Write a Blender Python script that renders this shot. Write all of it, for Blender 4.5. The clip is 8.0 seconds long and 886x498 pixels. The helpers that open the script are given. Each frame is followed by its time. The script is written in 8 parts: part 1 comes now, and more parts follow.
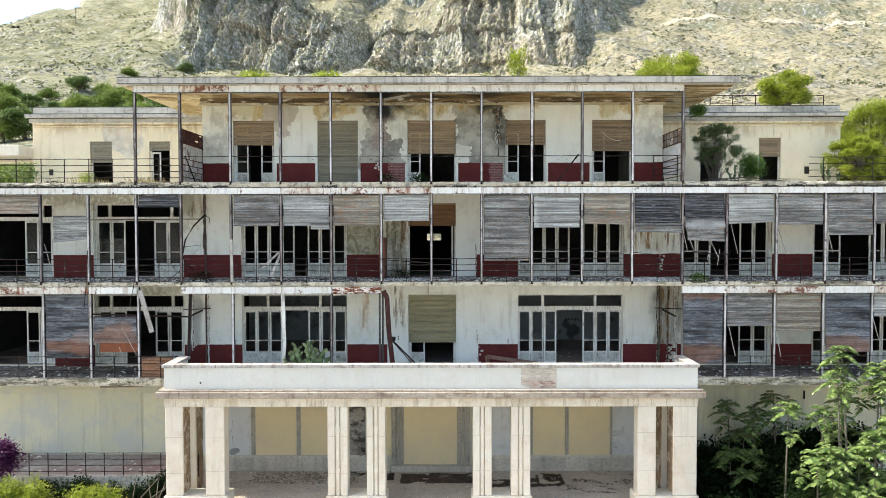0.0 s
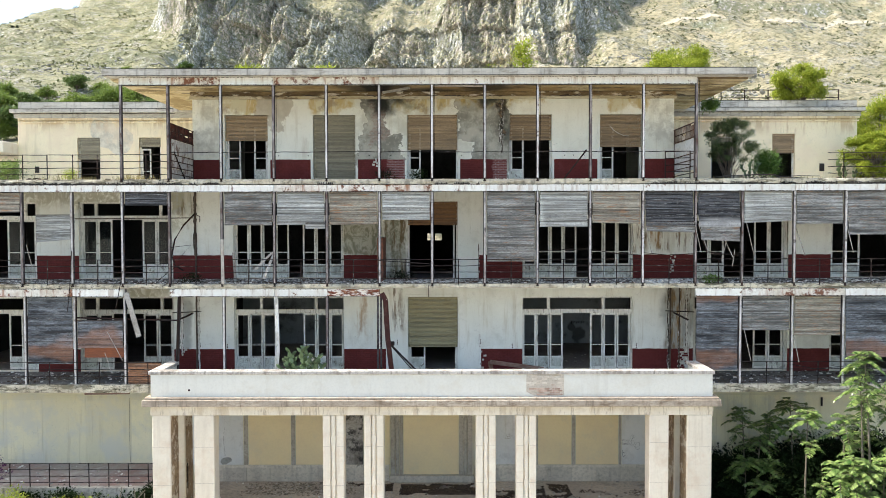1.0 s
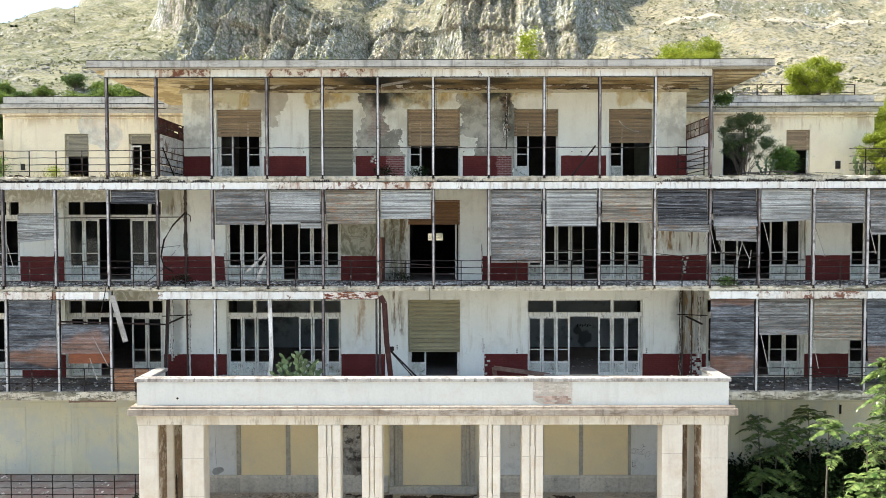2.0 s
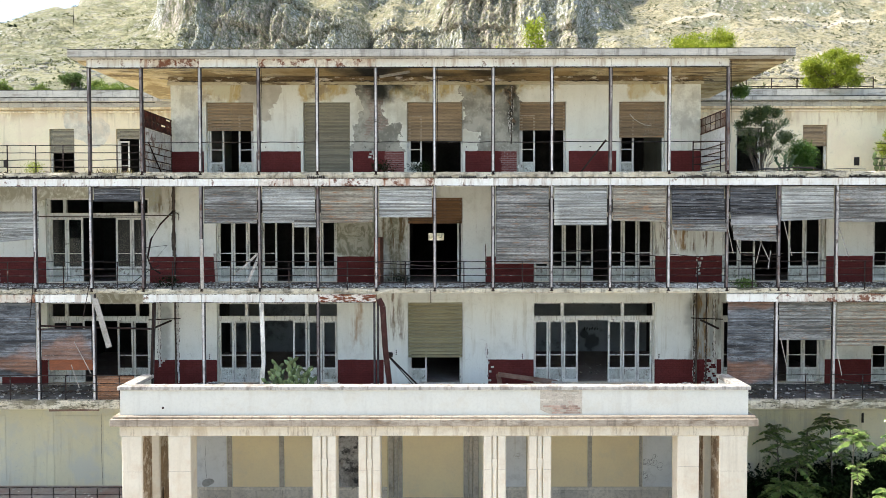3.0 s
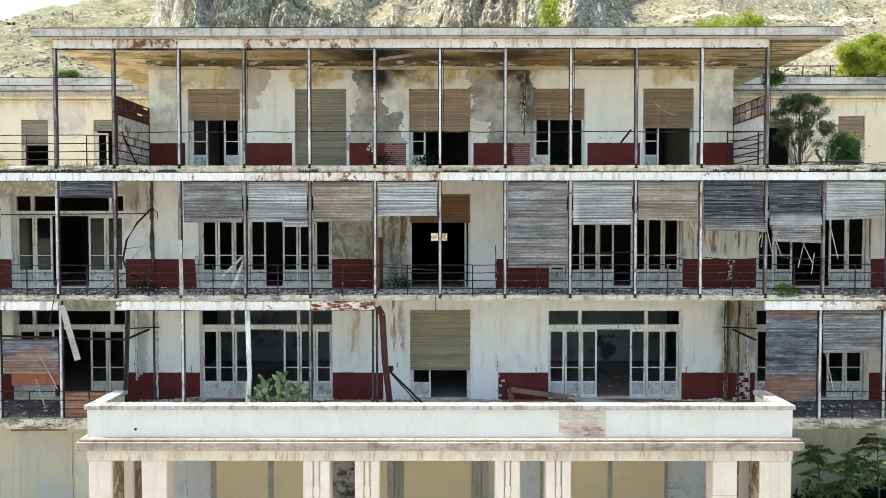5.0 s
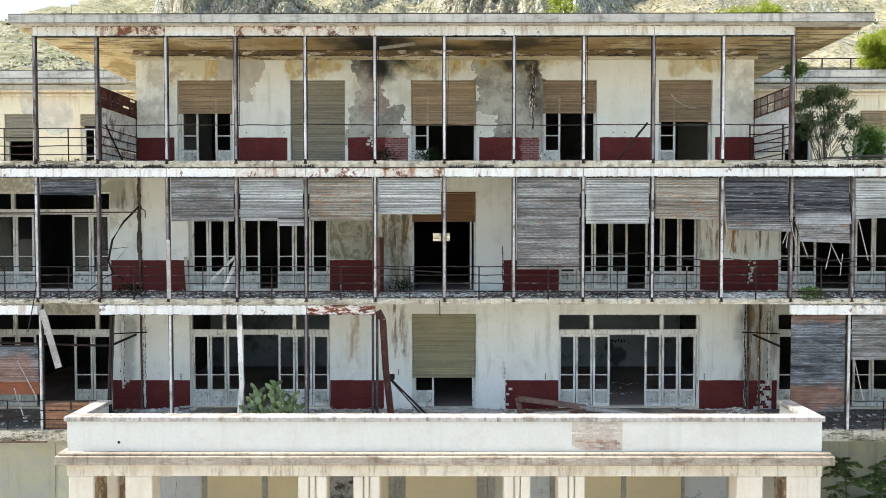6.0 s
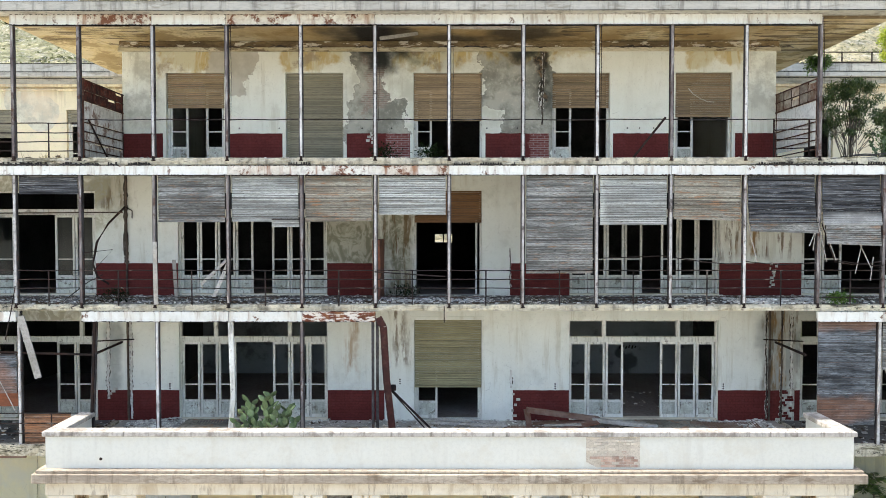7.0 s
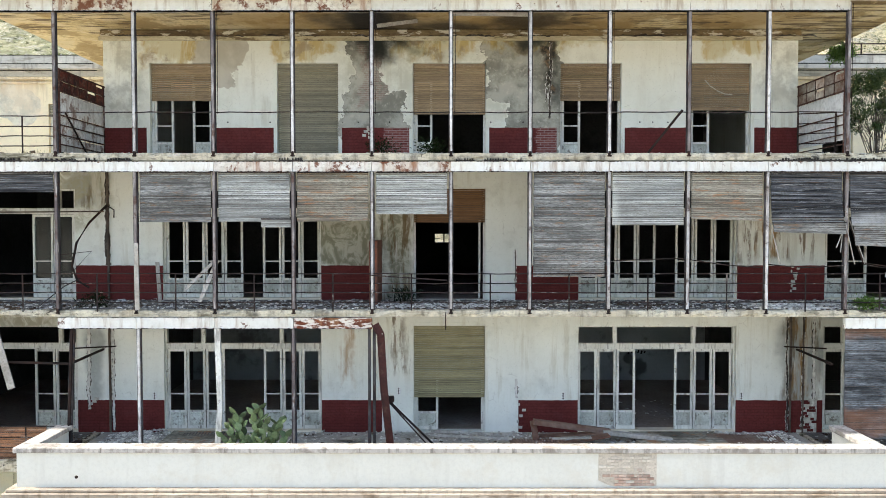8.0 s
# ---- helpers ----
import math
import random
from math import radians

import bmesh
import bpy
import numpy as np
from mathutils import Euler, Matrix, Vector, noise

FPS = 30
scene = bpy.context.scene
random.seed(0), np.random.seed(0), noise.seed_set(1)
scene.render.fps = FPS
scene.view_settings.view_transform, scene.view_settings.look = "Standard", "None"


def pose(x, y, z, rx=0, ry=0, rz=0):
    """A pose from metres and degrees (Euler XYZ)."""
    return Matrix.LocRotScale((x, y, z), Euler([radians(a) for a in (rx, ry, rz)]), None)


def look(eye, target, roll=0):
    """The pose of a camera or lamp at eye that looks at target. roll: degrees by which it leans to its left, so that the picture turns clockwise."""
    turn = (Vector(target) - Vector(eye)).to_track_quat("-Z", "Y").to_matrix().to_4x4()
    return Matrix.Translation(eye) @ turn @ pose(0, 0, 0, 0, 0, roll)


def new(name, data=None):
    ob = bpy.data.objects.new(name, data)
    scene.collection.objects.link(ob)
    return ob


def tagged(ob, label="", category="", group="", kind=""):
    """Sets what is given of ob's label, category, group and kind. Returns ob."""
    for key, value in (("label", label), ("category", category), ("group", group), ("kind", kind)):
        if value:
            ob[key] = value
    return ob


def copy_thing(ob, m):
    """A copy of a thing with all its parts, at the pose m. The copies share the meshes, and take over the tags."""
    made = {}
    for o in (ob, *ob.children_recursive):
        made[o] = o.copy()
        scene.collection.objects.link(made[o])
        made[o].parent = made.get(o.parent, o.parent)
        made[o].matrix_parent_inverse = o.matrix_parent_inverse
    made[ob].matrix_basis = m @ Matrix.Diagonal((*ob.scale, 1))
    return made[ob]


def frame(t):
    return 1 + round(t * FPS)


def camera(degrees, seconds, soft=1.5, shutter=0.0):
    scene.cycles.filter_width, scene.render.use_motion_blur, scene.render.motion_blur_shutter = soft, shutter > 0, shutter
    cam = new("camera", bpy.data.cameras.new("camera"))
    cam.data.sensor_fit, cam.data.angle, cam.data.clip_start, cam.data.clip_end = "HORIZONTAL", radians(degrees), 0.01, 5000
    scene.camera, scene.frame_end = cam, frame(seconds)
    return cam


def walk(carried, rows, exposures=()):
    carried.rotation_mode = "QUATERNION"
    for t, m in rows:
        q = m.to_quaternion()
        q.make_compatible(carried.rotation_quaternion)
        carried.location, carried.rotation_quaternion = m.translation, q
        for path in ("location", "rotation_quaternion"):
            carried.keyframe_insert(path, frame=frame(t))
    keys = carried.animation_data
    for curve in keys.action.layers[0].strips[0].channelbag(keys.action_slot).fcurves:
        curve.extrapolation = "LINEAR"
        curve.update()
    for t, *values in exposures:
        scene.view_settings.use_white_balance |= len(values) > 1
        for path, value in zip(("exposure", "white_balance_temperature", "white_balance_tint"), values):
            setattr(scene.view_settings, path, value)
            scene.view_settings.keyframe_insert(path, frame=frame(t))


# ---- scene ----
cam = camera(60.0, 8.0, soft=0.5)
METRES, EYE, TILT, LEAN, TURN = 10.0, 9.1, 0.0, 0.0, 0.2
ROWS = [
    (0.0, 0.0, 0.0, 0.0, -0.0, -1.83, 0.11),
    (0.5, -0.002, 0.058, -0.0017, 0.0, -1.83, 0.11),
    (1.0, -0.0045, 0.1291, -0.0036, 0.0, -1.82, 0.11),
    (1.5, -0.0076, 0.1877, -0.0041, -0.0, -1.82, 0.1),
    (3.0, -0.0158, 0.3878, -0.0099, -0.0, -1.8, 0.09),
    (3.5, -0.0196, 0.4448, -0.0107, 0.01, -1.82, 0.07),
    (4.0, -0.0256, 0.5101, -0.0099, 0.01, -1.84, 0.06),
    (4.5, -0.0293, 0.5655, -0.0086, 0.01, -1.86, 0.04),
    (6.0, -0.0451, 0.7545, -0.0149, -0.0, -1.78, 0.03),
    (6.5, -0.0523, 0.8099, -0.0135, -0.05, -1.79, 0.01),
    (7.0, -0.0569, 0.8756, -0.0123, -0.02, -1.77, 0.01),
    (7.5, -0.0598, 0.9305, -0.0117, -0.04, -1.77, -0.0),
    (8.0, -0.0616, 0.9972, -0.0088, -0.07, -1.87, 0.0),
]
walk(cam, [(t, pose(0, 0, EYE, TILT, LEAN, TURN) @ pose(METRES * x, METRES * y, METRES * z, 90 + pitch, roll, yaw)) for t, x, y, z, yaw, pitch, roll in ROWS],
     exposures=[(0.0, 1.25, 6550, 7.5), (8.0, 1.40, 6550, 7.5)])

# ---- world, sun ----
SUN_AZ, SUN_EL = radians(87), radians(57)      # from +y towards -x, and above the horizon
world = bpy.data.worlds.new("sky")
scene.world = world
world.use_nodes = True
wn = world.node_tree
sky = wn.nodes.new("ShaderNodeTexSky")
sky.sky_type = "NISHITA"
sky.sun_disc = False
sky.sun_elevation = SUN_EL
sky.sun_rotation = -SUN_AZ
sky.air_density, sky.dust_density, sky.ozone_density = 1.0, 3.0, 1.0
bg = wn.nodes["Background"]
bg.inputs["Strength"].default_value = 0.15
wn.links.new(sky.outputs[0], bg.inputs["Color"])
sun = new("sun", bpy.data.lights.new("sun", "SUN"))
sun.data.energy, sun.data.angle, sun.data.color = 2.7, radians(0.6), (1.0, 0.95, 0.86)
sun_dir = Vector((-math.sin(SUN_AZ) * math.cos(SUN_EL), math.cos(SUN_AZ) * math.cos(SUN_EL), math.sin(SUN_EL)))
sun.matrix_world = look(sun_dir * 100, (0, 0, 0))


# ---- node helpers ----
def nd(nt, kind, ins=None, operation="", data_type="", blend_type="", interpolation_type=""):
    n = nt.nodes.new("ShaderNode" + kind)
    if operation:
        n.operation = operation
    if data_type:
        n.data_type = data_type
    if blend_type:
        n.blend_type = blend_type
    if interpolation_type:
        n.interpolation_type = interpolation_type
    for k, v in (ins or {}).items():
        s = n.inputs[k]
        if isinstance(v, bpy.types.NodeSocket):
            nt.links.new(v, s)
        elif isinstance(v, tuple) and len(v) == 3 and s.type == "RGBA":
            s.default_value = (*v, 1)
        else:
            s.default_value = v
    return n


def mth(nt, op, a, b=0.0, clamp=False):
    n = nd(nt, "Math", {0: a, 1: b}, operation=op)
    n.use_clamp = clamp
    return n.outputs[0]


def mixc(nt, fac, a, b, blend="MIX"):
    n = nd(nt, "Mix", data_type="RGBA", blend_type=blend)
    for key, v in ((0, fac), (6, a), (7, b)):
        s = n.inputs[key]
        if isinstance(v, bpy.types.NodeSocket):
            nt.links.new(v, s)
        else:
            s.default_value = (*v, 1) if isinstance(v, tuple) else v
    return n.outputs[2]


def ramp(nt, fac, lo, hi):
    n = nd(nt, "MapRange", {0: fac, 1: lo, 2: hi, 3: 0.0, 4: 1.0}, interpolation_type="SMOOTHSTEP")
    return n.outputs[0]


def fractal(nt, vec, scale, detail=6.0, rough=0.6, stretch=None, distort=0.0):
    if stretch:
        vec = nd(nt, "Mapping", {0: vec, 3: stretch}).outputs[0]
    return nd(nt, "TexNoise", {"Vector": vec, "Scale": scale, "Detail": detail, "Roughness": rough, "Distortion": distort}).outputs[0]


def patch_mask(nt, pos, spots, wob=0.5, soft=0.12, scale=1.6, plane="xz"):
    """A mask of irregular spots: (centre a, centre b, radius a, radius b) in the plane given."""
    sep = nd(nt, "SeparateXYZ", {0: pos})
    a, b = {"xz": (0, 2), "xy": (0, 1)}[plane]
    n1 = fractal(nt, pos, scale * 0.7, 3.0, 0.5)
    n2 = fractal(nt, pos, scale * 3.0, 3.0, 0.5)
    out = None
    for ca, cb, ra, rb in spots:
        dx = mth(nt, "ABSOLUTE", mth(nt, "DIVIDE", mth(nt, "SUBTRACT", sep.outputs[a], ca), ra))
        dz = mth(nt, "ABSOLUTE", mth(nt, "DIVIDE", mth(nt, "SUBTRACT", sep.outputs[b], cb), rb))
        d = mth(nt, "POWER", mth(nt, "ADD", mth(nt, "POWER", dx, 2.2), mth(nt, "POWER", dz, 2.2)), 0.4545)
        d = mth(nt, "ADD", d, mth(nt, "MULTIPLY", mth(nt, "SUBTRACT", n1, 0.5), wob * 2.6))
        d = mth(nt, "ADD", d, mth(nt, "MULTIPLY", mth(nt, "SUBTRACT", n2, 0.5), wob * 0.55))
        m = mth(nt, "SUBTRACT", 1.0, ramp(nt, d, 1.0 - soft, 1.0 + soft))
        out = m if out is None else mth(nt, "MAXIMUM", out, m)
    return out


def surface(name, base, second, rough=0.85, metal=0.0, big=0.6, fine=12.0, bump=0.3, dist=0.01, grime=None, grime_amt=0.5,
            streak=None, streak_amt=0.5, streak_scale=3.0, spots=(), vary=0.0, island=0.0, along=None, spec=0.3, more=None, edge=0.07, grain_amt=0.5, grime_at=0.585):
    """Weathered material in world metres: two colours over large noise, fine grain, grime, vertical streaks, named spots and per-piece variation."""
    m = bpy.data.materials.new(name)
    m.use_nodes = True
    nt = m.node_tree
    b = nt.nodes["Principled BSDF"]
    pos = nd(nt, "NewGeometry").outputs["Position"]
    lump = fractal(nt, pos, big, 7.0, 0.62, along)
    grain = fractal(nt, pos, fine, 5.0, 0.65, along)
    col = mixc(nt, ramp(nt, lump, 0.35, 0.68), base, second)
    col = mixc(nt, mth(nt, "MULTIPLY", ramp(nt, grain, 0.42, 0.68), grain_amt), col, tuple(0.6 * c for c in second))
    if vary:
        r = nd(nt, "ObjectInfo").outputs["Random"]
        col = mixc(nt, 1.0, col, nd(nt, "CombineColor", {0: mth(nt, "ADD", mth(nt, "MULTIPLY", r, vary), 1 - vary / 2), 1: mth(nt, "ADD", mth(nt, "MULTIPLY", r, vary), 1 - vary / 2), 2: mth(nt, "ADD", mth(nt, "MULTIPLY", r, vary), 1 - vary / 2)}).outputs[0], "MULTIPLY")
    if island:
        r = nd(nt, "NewGeometry").outputs["Random Per Island"]
        g = mth(nt, "ADD", mth(nt, "MULTIPLY", r, island), 1 - island / 2)
        col = mixc(nt, 1.0, col, nd(nt, "CombineColor", {0: g, 1: g, 2: g}).outputs[0], "MULTIPLY")
    if streak:
        s = fractal(nt, pos, streak_scale, 6.0, 0.6, (1.0, 1.0, 0.12))
        col = mixc(nt, mth(nt, "MULTIPLY", ramp(nt, s, 0.5, 0.72), streak_amt), col, streak)
    if grime:
        g = fractal(nt, pos, big * 2.3, 8.0, 0.7, along)
        col = mixc(nt, mth(nt, "MULTIPLY", ramp(nt, g, grime_at - edge, grime_at + edge), grime_amt), col, grime)
    for places, colour, wob, soft, amount in spots:
        mottle = mixc(nt, ramp(nt, fractal(nt, pos, 2.6, 8.0, 0.72), 0.40, 0.62), tuple(0.78 * c for c in colour), tuple(min(1.0, 1.1 * c) for c in colour))
        col = mixc(nt, mth(nt, "MULTIPLY", patch_mask(nt, pos, places, wob, soft), amount), col, mottle)
    relief = mth(nt, "ADD", grain, mth(nt, "MULTIPLY", lump, 0.6))
    if more:
        col = more(nt, pos, col)
        if isinstance(col, tuple):
            col, relief = col
    nt.links.new(col, b.inputs["Base Color"])
    rr = mth(nt, "ADD", mth(nt, "MULTIPLY", grain, 0.2), rough - 0.1, True)
    nt.links.new(rr, b.inputs["Roughness"])
    b.inputs["Metallic"].default_value = metal
    b.inputs["Specular IOR Level"].default_value = spec
    bp = nd(nt, "Bump", {"Strength": bump, "Distance": dist, "Height": relief})
    nt.links.new(bp.outputs[0], b.inputs["Normal"])
    return m


# ---- mesh helpers ----
def box(bm, x0, x1, y0, y1, z0, z1):
    v = [bm.verts.new(p) for p in ((x0, y0, z0), (x1, y0, z0), (x1, y1, z0), (x0, y1, z0), (x0, y0, z1), (x1, y0, z1), (x1, y1, z1), (x0, y1, z1))]
    for f in ((3, 2, 1, 0), (4, 5, 6, 7), (0, 1, 5, 4), (1, 2, 6, 5), (2, 3, 7, 6), (3, 0, 4, 7)):
        bm.faces.new([v[i] for i in f])
    return v


def bar(bm, p, q, w, h=None, up=(0, 0, 1)):
    """A bar of section w x h from p to q."""
    p, q, h = Vector(p), Vector(q), h or w
    d = (q - p).normalized()
    s = d.cross(Vector(up))
    if s.length < 0.05:
        s = d.cross(Vector((1, 0, 0)))
    s.normalize()
    t = s.cross(d)
    v = [bm.verts.new(e + s * a * w / 2 + t * b * h / 2) for e in (p, q) for a, b in ((-1, -1), (1, -1), (1, 1), (-1, 1))]
    for f in ((0, 1, 2, 3), (7, 6, 5, 4), (0, 4, 5, 1), (1, 5, 6, 2), (2, 6, 7, 3), (3, 7, 4, 0)):
        bm.faces.new([v[i] for i in f])


def tube(bm, pts, r0, r1=None, sides=8):
    """A round, tapering tube along points."""
    r1 = r0 if r1 is None else r1
    pts = [Vector(p) for p in pts]
    rings = []
    for i, p in enumerate(pts):
        d = (pts[min(i + 1, len(pts) - 1)] - pts[max(i - 1, 0)]).normalized()
        s = d.cross(Vector((0.31, 0.17, 0.93)))
        if s.length < 0.1:
            s = d.cross(Vector((1, 0, 0)))
        s.normalize()
        t = d.cross(s)
        r = r0 + (r1 - r0) * i / max(1, len(pts) - 1)
        rings.append([bm.verts.new(p + (s * math.cos(a) + t * math.sin(a)) * r) for a in (2 * math.pi * k / sides for k in range(sides))])
    for a, b in zip(rings, rings[1:]):
        for k in range(sides):
            bm.faces.new((a[k], a[(k + 1) % sides], b[(k + 1) % sides], b[k]))
    bm.faces.new(rings[0][::-1])
    bm.faces.new(rings[-1])


def finish(name, bm, material, bevel=0.0, smooth=False):
    bmesh.ops.recalc_face_normals(bm, faces=bm.faces)
    if bevel:
        bmesh.ops.bevel(bm, geom=list(bm.edges), offset=bevel, segments=1, affect="EDGES", clamp_overlap=True)
    me = bpy.data.meshes.new(name)
    bm.to_mesh(me)
    bm.free()
    me.materials.append(material)
    if smooth:
        for p in me.polygons:
            p.use_smooth = True
    return new(name, me)


def part(name, bm, material, parent, label="", bevel=0.0, smooth=False):
    ob = finish(name, bm, material, bevel, smooth)
    ob.parent = parent
    return tagged(ob, label)


def thing(name, label, category, group="", kind="", at=(0, 0, 0)):
    ob = new(name)
    ob.location = at
    ob.empty_display_size = 0.2
    return tagged(ob, label, category, group, kind)


def solo(name, bm, material, label, category, group="", kind="", bevel=0.0, smooth=False):
    return tagged(finish(name, bm, material, bevel, smooth), label, category, group, kind)


def pierced(bm, x0, x1, z0, z1, y0, y1, holes):
    """A wall in the x-z plane with thickness y0..y1 and rectangular holes (x0, x1, z0, z1)."""
    xs = sorted({x0, x1, *(min(max(v, x0), x1) for h in holes for v in h[:2])})
    zs = sorted({z0, z1, *(min(max(v, z0), z1) for h in holes for v in h[2:])})
    solid = [[not any(h[0] < (a + b) / 2 < h[1] and h[2] < (c + d) / 2 < h[3] for h in holes) for c, d in zip(zs, zs[1:])] for a, b in zip(xs, xs[1:])]
    q = lambda *p: bm.faces.new([bm.verts.new(v) for v in p])
    for i, (a, b) in enumerate(zip(xs, xs[1:])):
        for j, (c, d) in enumerate(zip(zs, zs[1:])):
            if not solid[i][j]:
                continue
            q((a, y0, c), (b, y0, c), (b, y0, d), (a, y0, d))
            q((b, y1, c), (a, y1, c), (a, y1, d), (b, y1, d))
            if i == 0 or not solid[i - 1][j]:
                q((a, y1, c), (a, y0, c), (a, y0, d), (a, y1, d))
            if i == len(xs) - 2 or not solid[i + 1][j]:
                q((b, y0, c), (b, y1, c), (b, y1, d), (b, y0, d))
            if j == 0 or not solid[i][j - 1]:
                q((a, y1, c), (b, y1, c), (b, y0, c), (a, y0, c))
            if j == len(zs) - 2 or not solid[i][j + 1]:
                q((a, y0, d), (b, y0, d), (b, y1, d), (a, y1, d))
    bmesh.ops.remove_doubles(bm, verts=bm.verts, dist=0.0005)


# ---- plan, in metres ----
FRONT, WALL, PORCH, WING = 27.40, 29.75, 25.64, 34.70     # post line, room wall, portico front, set-back wall of the wings
MID = -0.52                                                # axis of symmetry
F0, F1, F2, F3, ROOF = -0.54, 3.60, 7.05, 10.62, 13.98     # floor levels, and the soffit of the canopy
BAY = 1.79
POSTS_C = [-9.46 + BAY * i for i in range(11)]             # posts of the middle block
POSTS_L = [-18.0, -16.24, -14.49, -12.78, -11.06]
POSTS_R = [10.02, 11.79, 13.53, 15.28, 17.05]
BL, BR = -9.40, 8.38                                       # ends of the middle block
ENDL, ENDR = -22.0, 21.0                                   # ends of the wings, out of view

# ---- materials ----
def damp(nt, pos, col):
    """Fine cracks and specks of old plaster."""
    v = nd(nt, "TexVoronoi", {"Vector": pos, "Scale": 1.3, "Randomness": 1.0})
    v.feature = "DISTANCE_TO_EDGE"
    n = fractal(nt, pos, 3.0, 6.0, 0.7)
    line = mth(nt, "SUBTRACT", 1.0, ramp(nt, v.outputs[0], 0.0, 0.012))
    col = mixc(nt, mth(nt, "MULTIPLY", mth(nt, "MULTIPLY", line, ramp(nt, n, 0.52, 0.62)), 0.28), col, (0.20, 0.19, 0.16))
    runs = fractal(nt, pos, 5.0, 6.0, 0.65, (1.0, 1.0, 0.07))
    col = mixc(nt, mth(nt, "MULTIPLY", mth(nt, "MULTIPLY", ramp(nt, runs, 0.52, 0.63), ramp(nt, fractal(nt, pos, 0.5, 3.0, 0.5), 0.42, 0.6)), 0.24), col, (0.38, 0.33, 0.19))
    speck = fractal(nt, pos, 38.0, 3.0, 0.6)
    return mixc(nt, mth(nt, "MULTIPLY", ramp(nt, speck, 0.63, 0.72), 0.35), col, (0.2, 0.19, 0.16))


def warped(nt, pos, amp, scale=1.2):
    """World x and z, bent by noise, for ragged outlines."""
    sep = nd(nt, "SeparateXYZ", {0: pos})
    out = []
    for axis, shift in ((0, 0.0), (2, 17.0)):
        p = nd(nt, "Mapping", {0: pos, 1: (shift, shift, 0.0)}).outputs[0]
        n = mth(nt, "SUBTRACT", fractal(nt, p, scale, 7.0, 0.62), 0.5)
        out.append(mth(nt, "ADD", sep.outputs[axis], mth(nt, "MULTIPLY", n, amp * 2)))
    return out


def plates(nt, xz, boxes):
    """Signed distance to a set of boxes (x0, x1, z0, z1) in bent coordinates: negative inside."""
    out = None
    for x0, x1, z0, z1 in boxes:
        dx = mth(nt, "SUBTRACT", mth(nt, "ABSOLUTE", mth(nt, "SUBTRACT", xz[0], (x0 + x1) / 2)), (x1 - x0) / 2)
        dz = mth(nt, "SUBTRACT", mth(nt, "ABSOLUTE", mth(nt, "SUBTRACT", xz[1], (z0 + z1) / 2)), (z1 - z0) / 2)
        d = mth(nt, "MAXIMUM", dx, dz)
        out = d if out is None else mth(nt, "MINIMUM", out, d)
    return out


def inside(nt, d, soft):
    return mth(nt, "SUBTRACT", 1.0, ramp(nt, d, -soft, soft))


def outline(nt, d, at, width):
    return mth(nt, "SUBTRACT", 1.0, ramp(nt, mth(nt, "ABSOLUTE", mth(nt, "SUBTRACT", d, at)), 0.0, width))


def stained(nt, pos, col):
    """Old plaster with olive swirls and brown drips beside the middle door. Wing wall tops carry painted shade."""
    col = damp(nt, pos, col)
    xz = warped(nt, pos, 0.6, 1.1)
    swirl = fractal(nt, pos, 2.2, 7.0, 0.62, (1.0, 1.0, 0.8), 2.5)
    olive = mixc(nt, ramp(nt, swirl, 0.40, 0.60), (0.20, 0.195, 0.125), (0.46, 0.45, 0.36))
    m = inside(nt, plates(nt, xz, [(-3.9, -2.35, 7.9, 9.6), (-2.3, -1.5, 7.0, 10.2)]), 0.14)
    col = mixc(nt, mth(nt, "MULTIPLY", m, 0.92), col, olive)
    # Mottled olive stain that also paints shade high on the wing walls.
    shade_stain = inside(nt, plates(nt, xz, [(-19.0, -9.3, 9.75, 10.6), (8.3, 19.0, 9.75, 10.6), (-10.6, -9.6, 8.9, 10.6), (-19.0, -9.6, 6.4, 7.0)]), 0.25)
    col = mixc(nt, mth(nt, "MULTIPLY", mth(nt, "MULTIPLY", shade_stain, ramp(nt, swirl, 0.36, 0.58)), 0.75), col, (0.40, 0.385, 0.27))
    drips = fractal(nt, pos, 4.5, 7.0, 0.68, (1.0, 1.0, 0.13))
    wet = inside(nt, plates(nt, xz, [(-2.35, -1.45, 6.8, 9.4), (6.9, 8.9, 8.1, 9.6), (-9.9, -9.2, 9.6, 10.4), (-2.0, -1.6, 5.3, 6.9), (8.2, 9.1, 4.4, 6.9), (11.2, 12.9, 8.3, 9.6)]), 0.2)
    col = mixc(nt, mth(nt, "MULTIPLY", mth(nt, "MULTIPLY", wet, ramp(nt, drips, 0.50, 0.57)), 0.85), col, (0.15, 0.10, 0.045))
    pale = fractal(nt, pos, 5.5, 6.0, 0.65, (1.0, 1.0, 0.10))
    col = mixc(nt, mth(nt, "MULTIPLY", mth(nt, "MULTIPLY", wet, ramp(nt, pale, 0.55, 0.60)), 0.6), col, (0.66, 0.65, 0.58))
    rust = inside(nt, plates(nt, xz, [(7.3, 7.8, 8.2, 9.2), (8.5, 8.75, 4.5, 6.8), (-3.3, -3.0, 5.0, 6.4)]), 0.15)
    return mixc(nt, mth(nt, "MULTIPLY", mth(nt, "MULTIPLY", rust, ramp(nt, drips, 0.40, 0.58)), 0.7), col, (0.36, 0.20, 0.06))


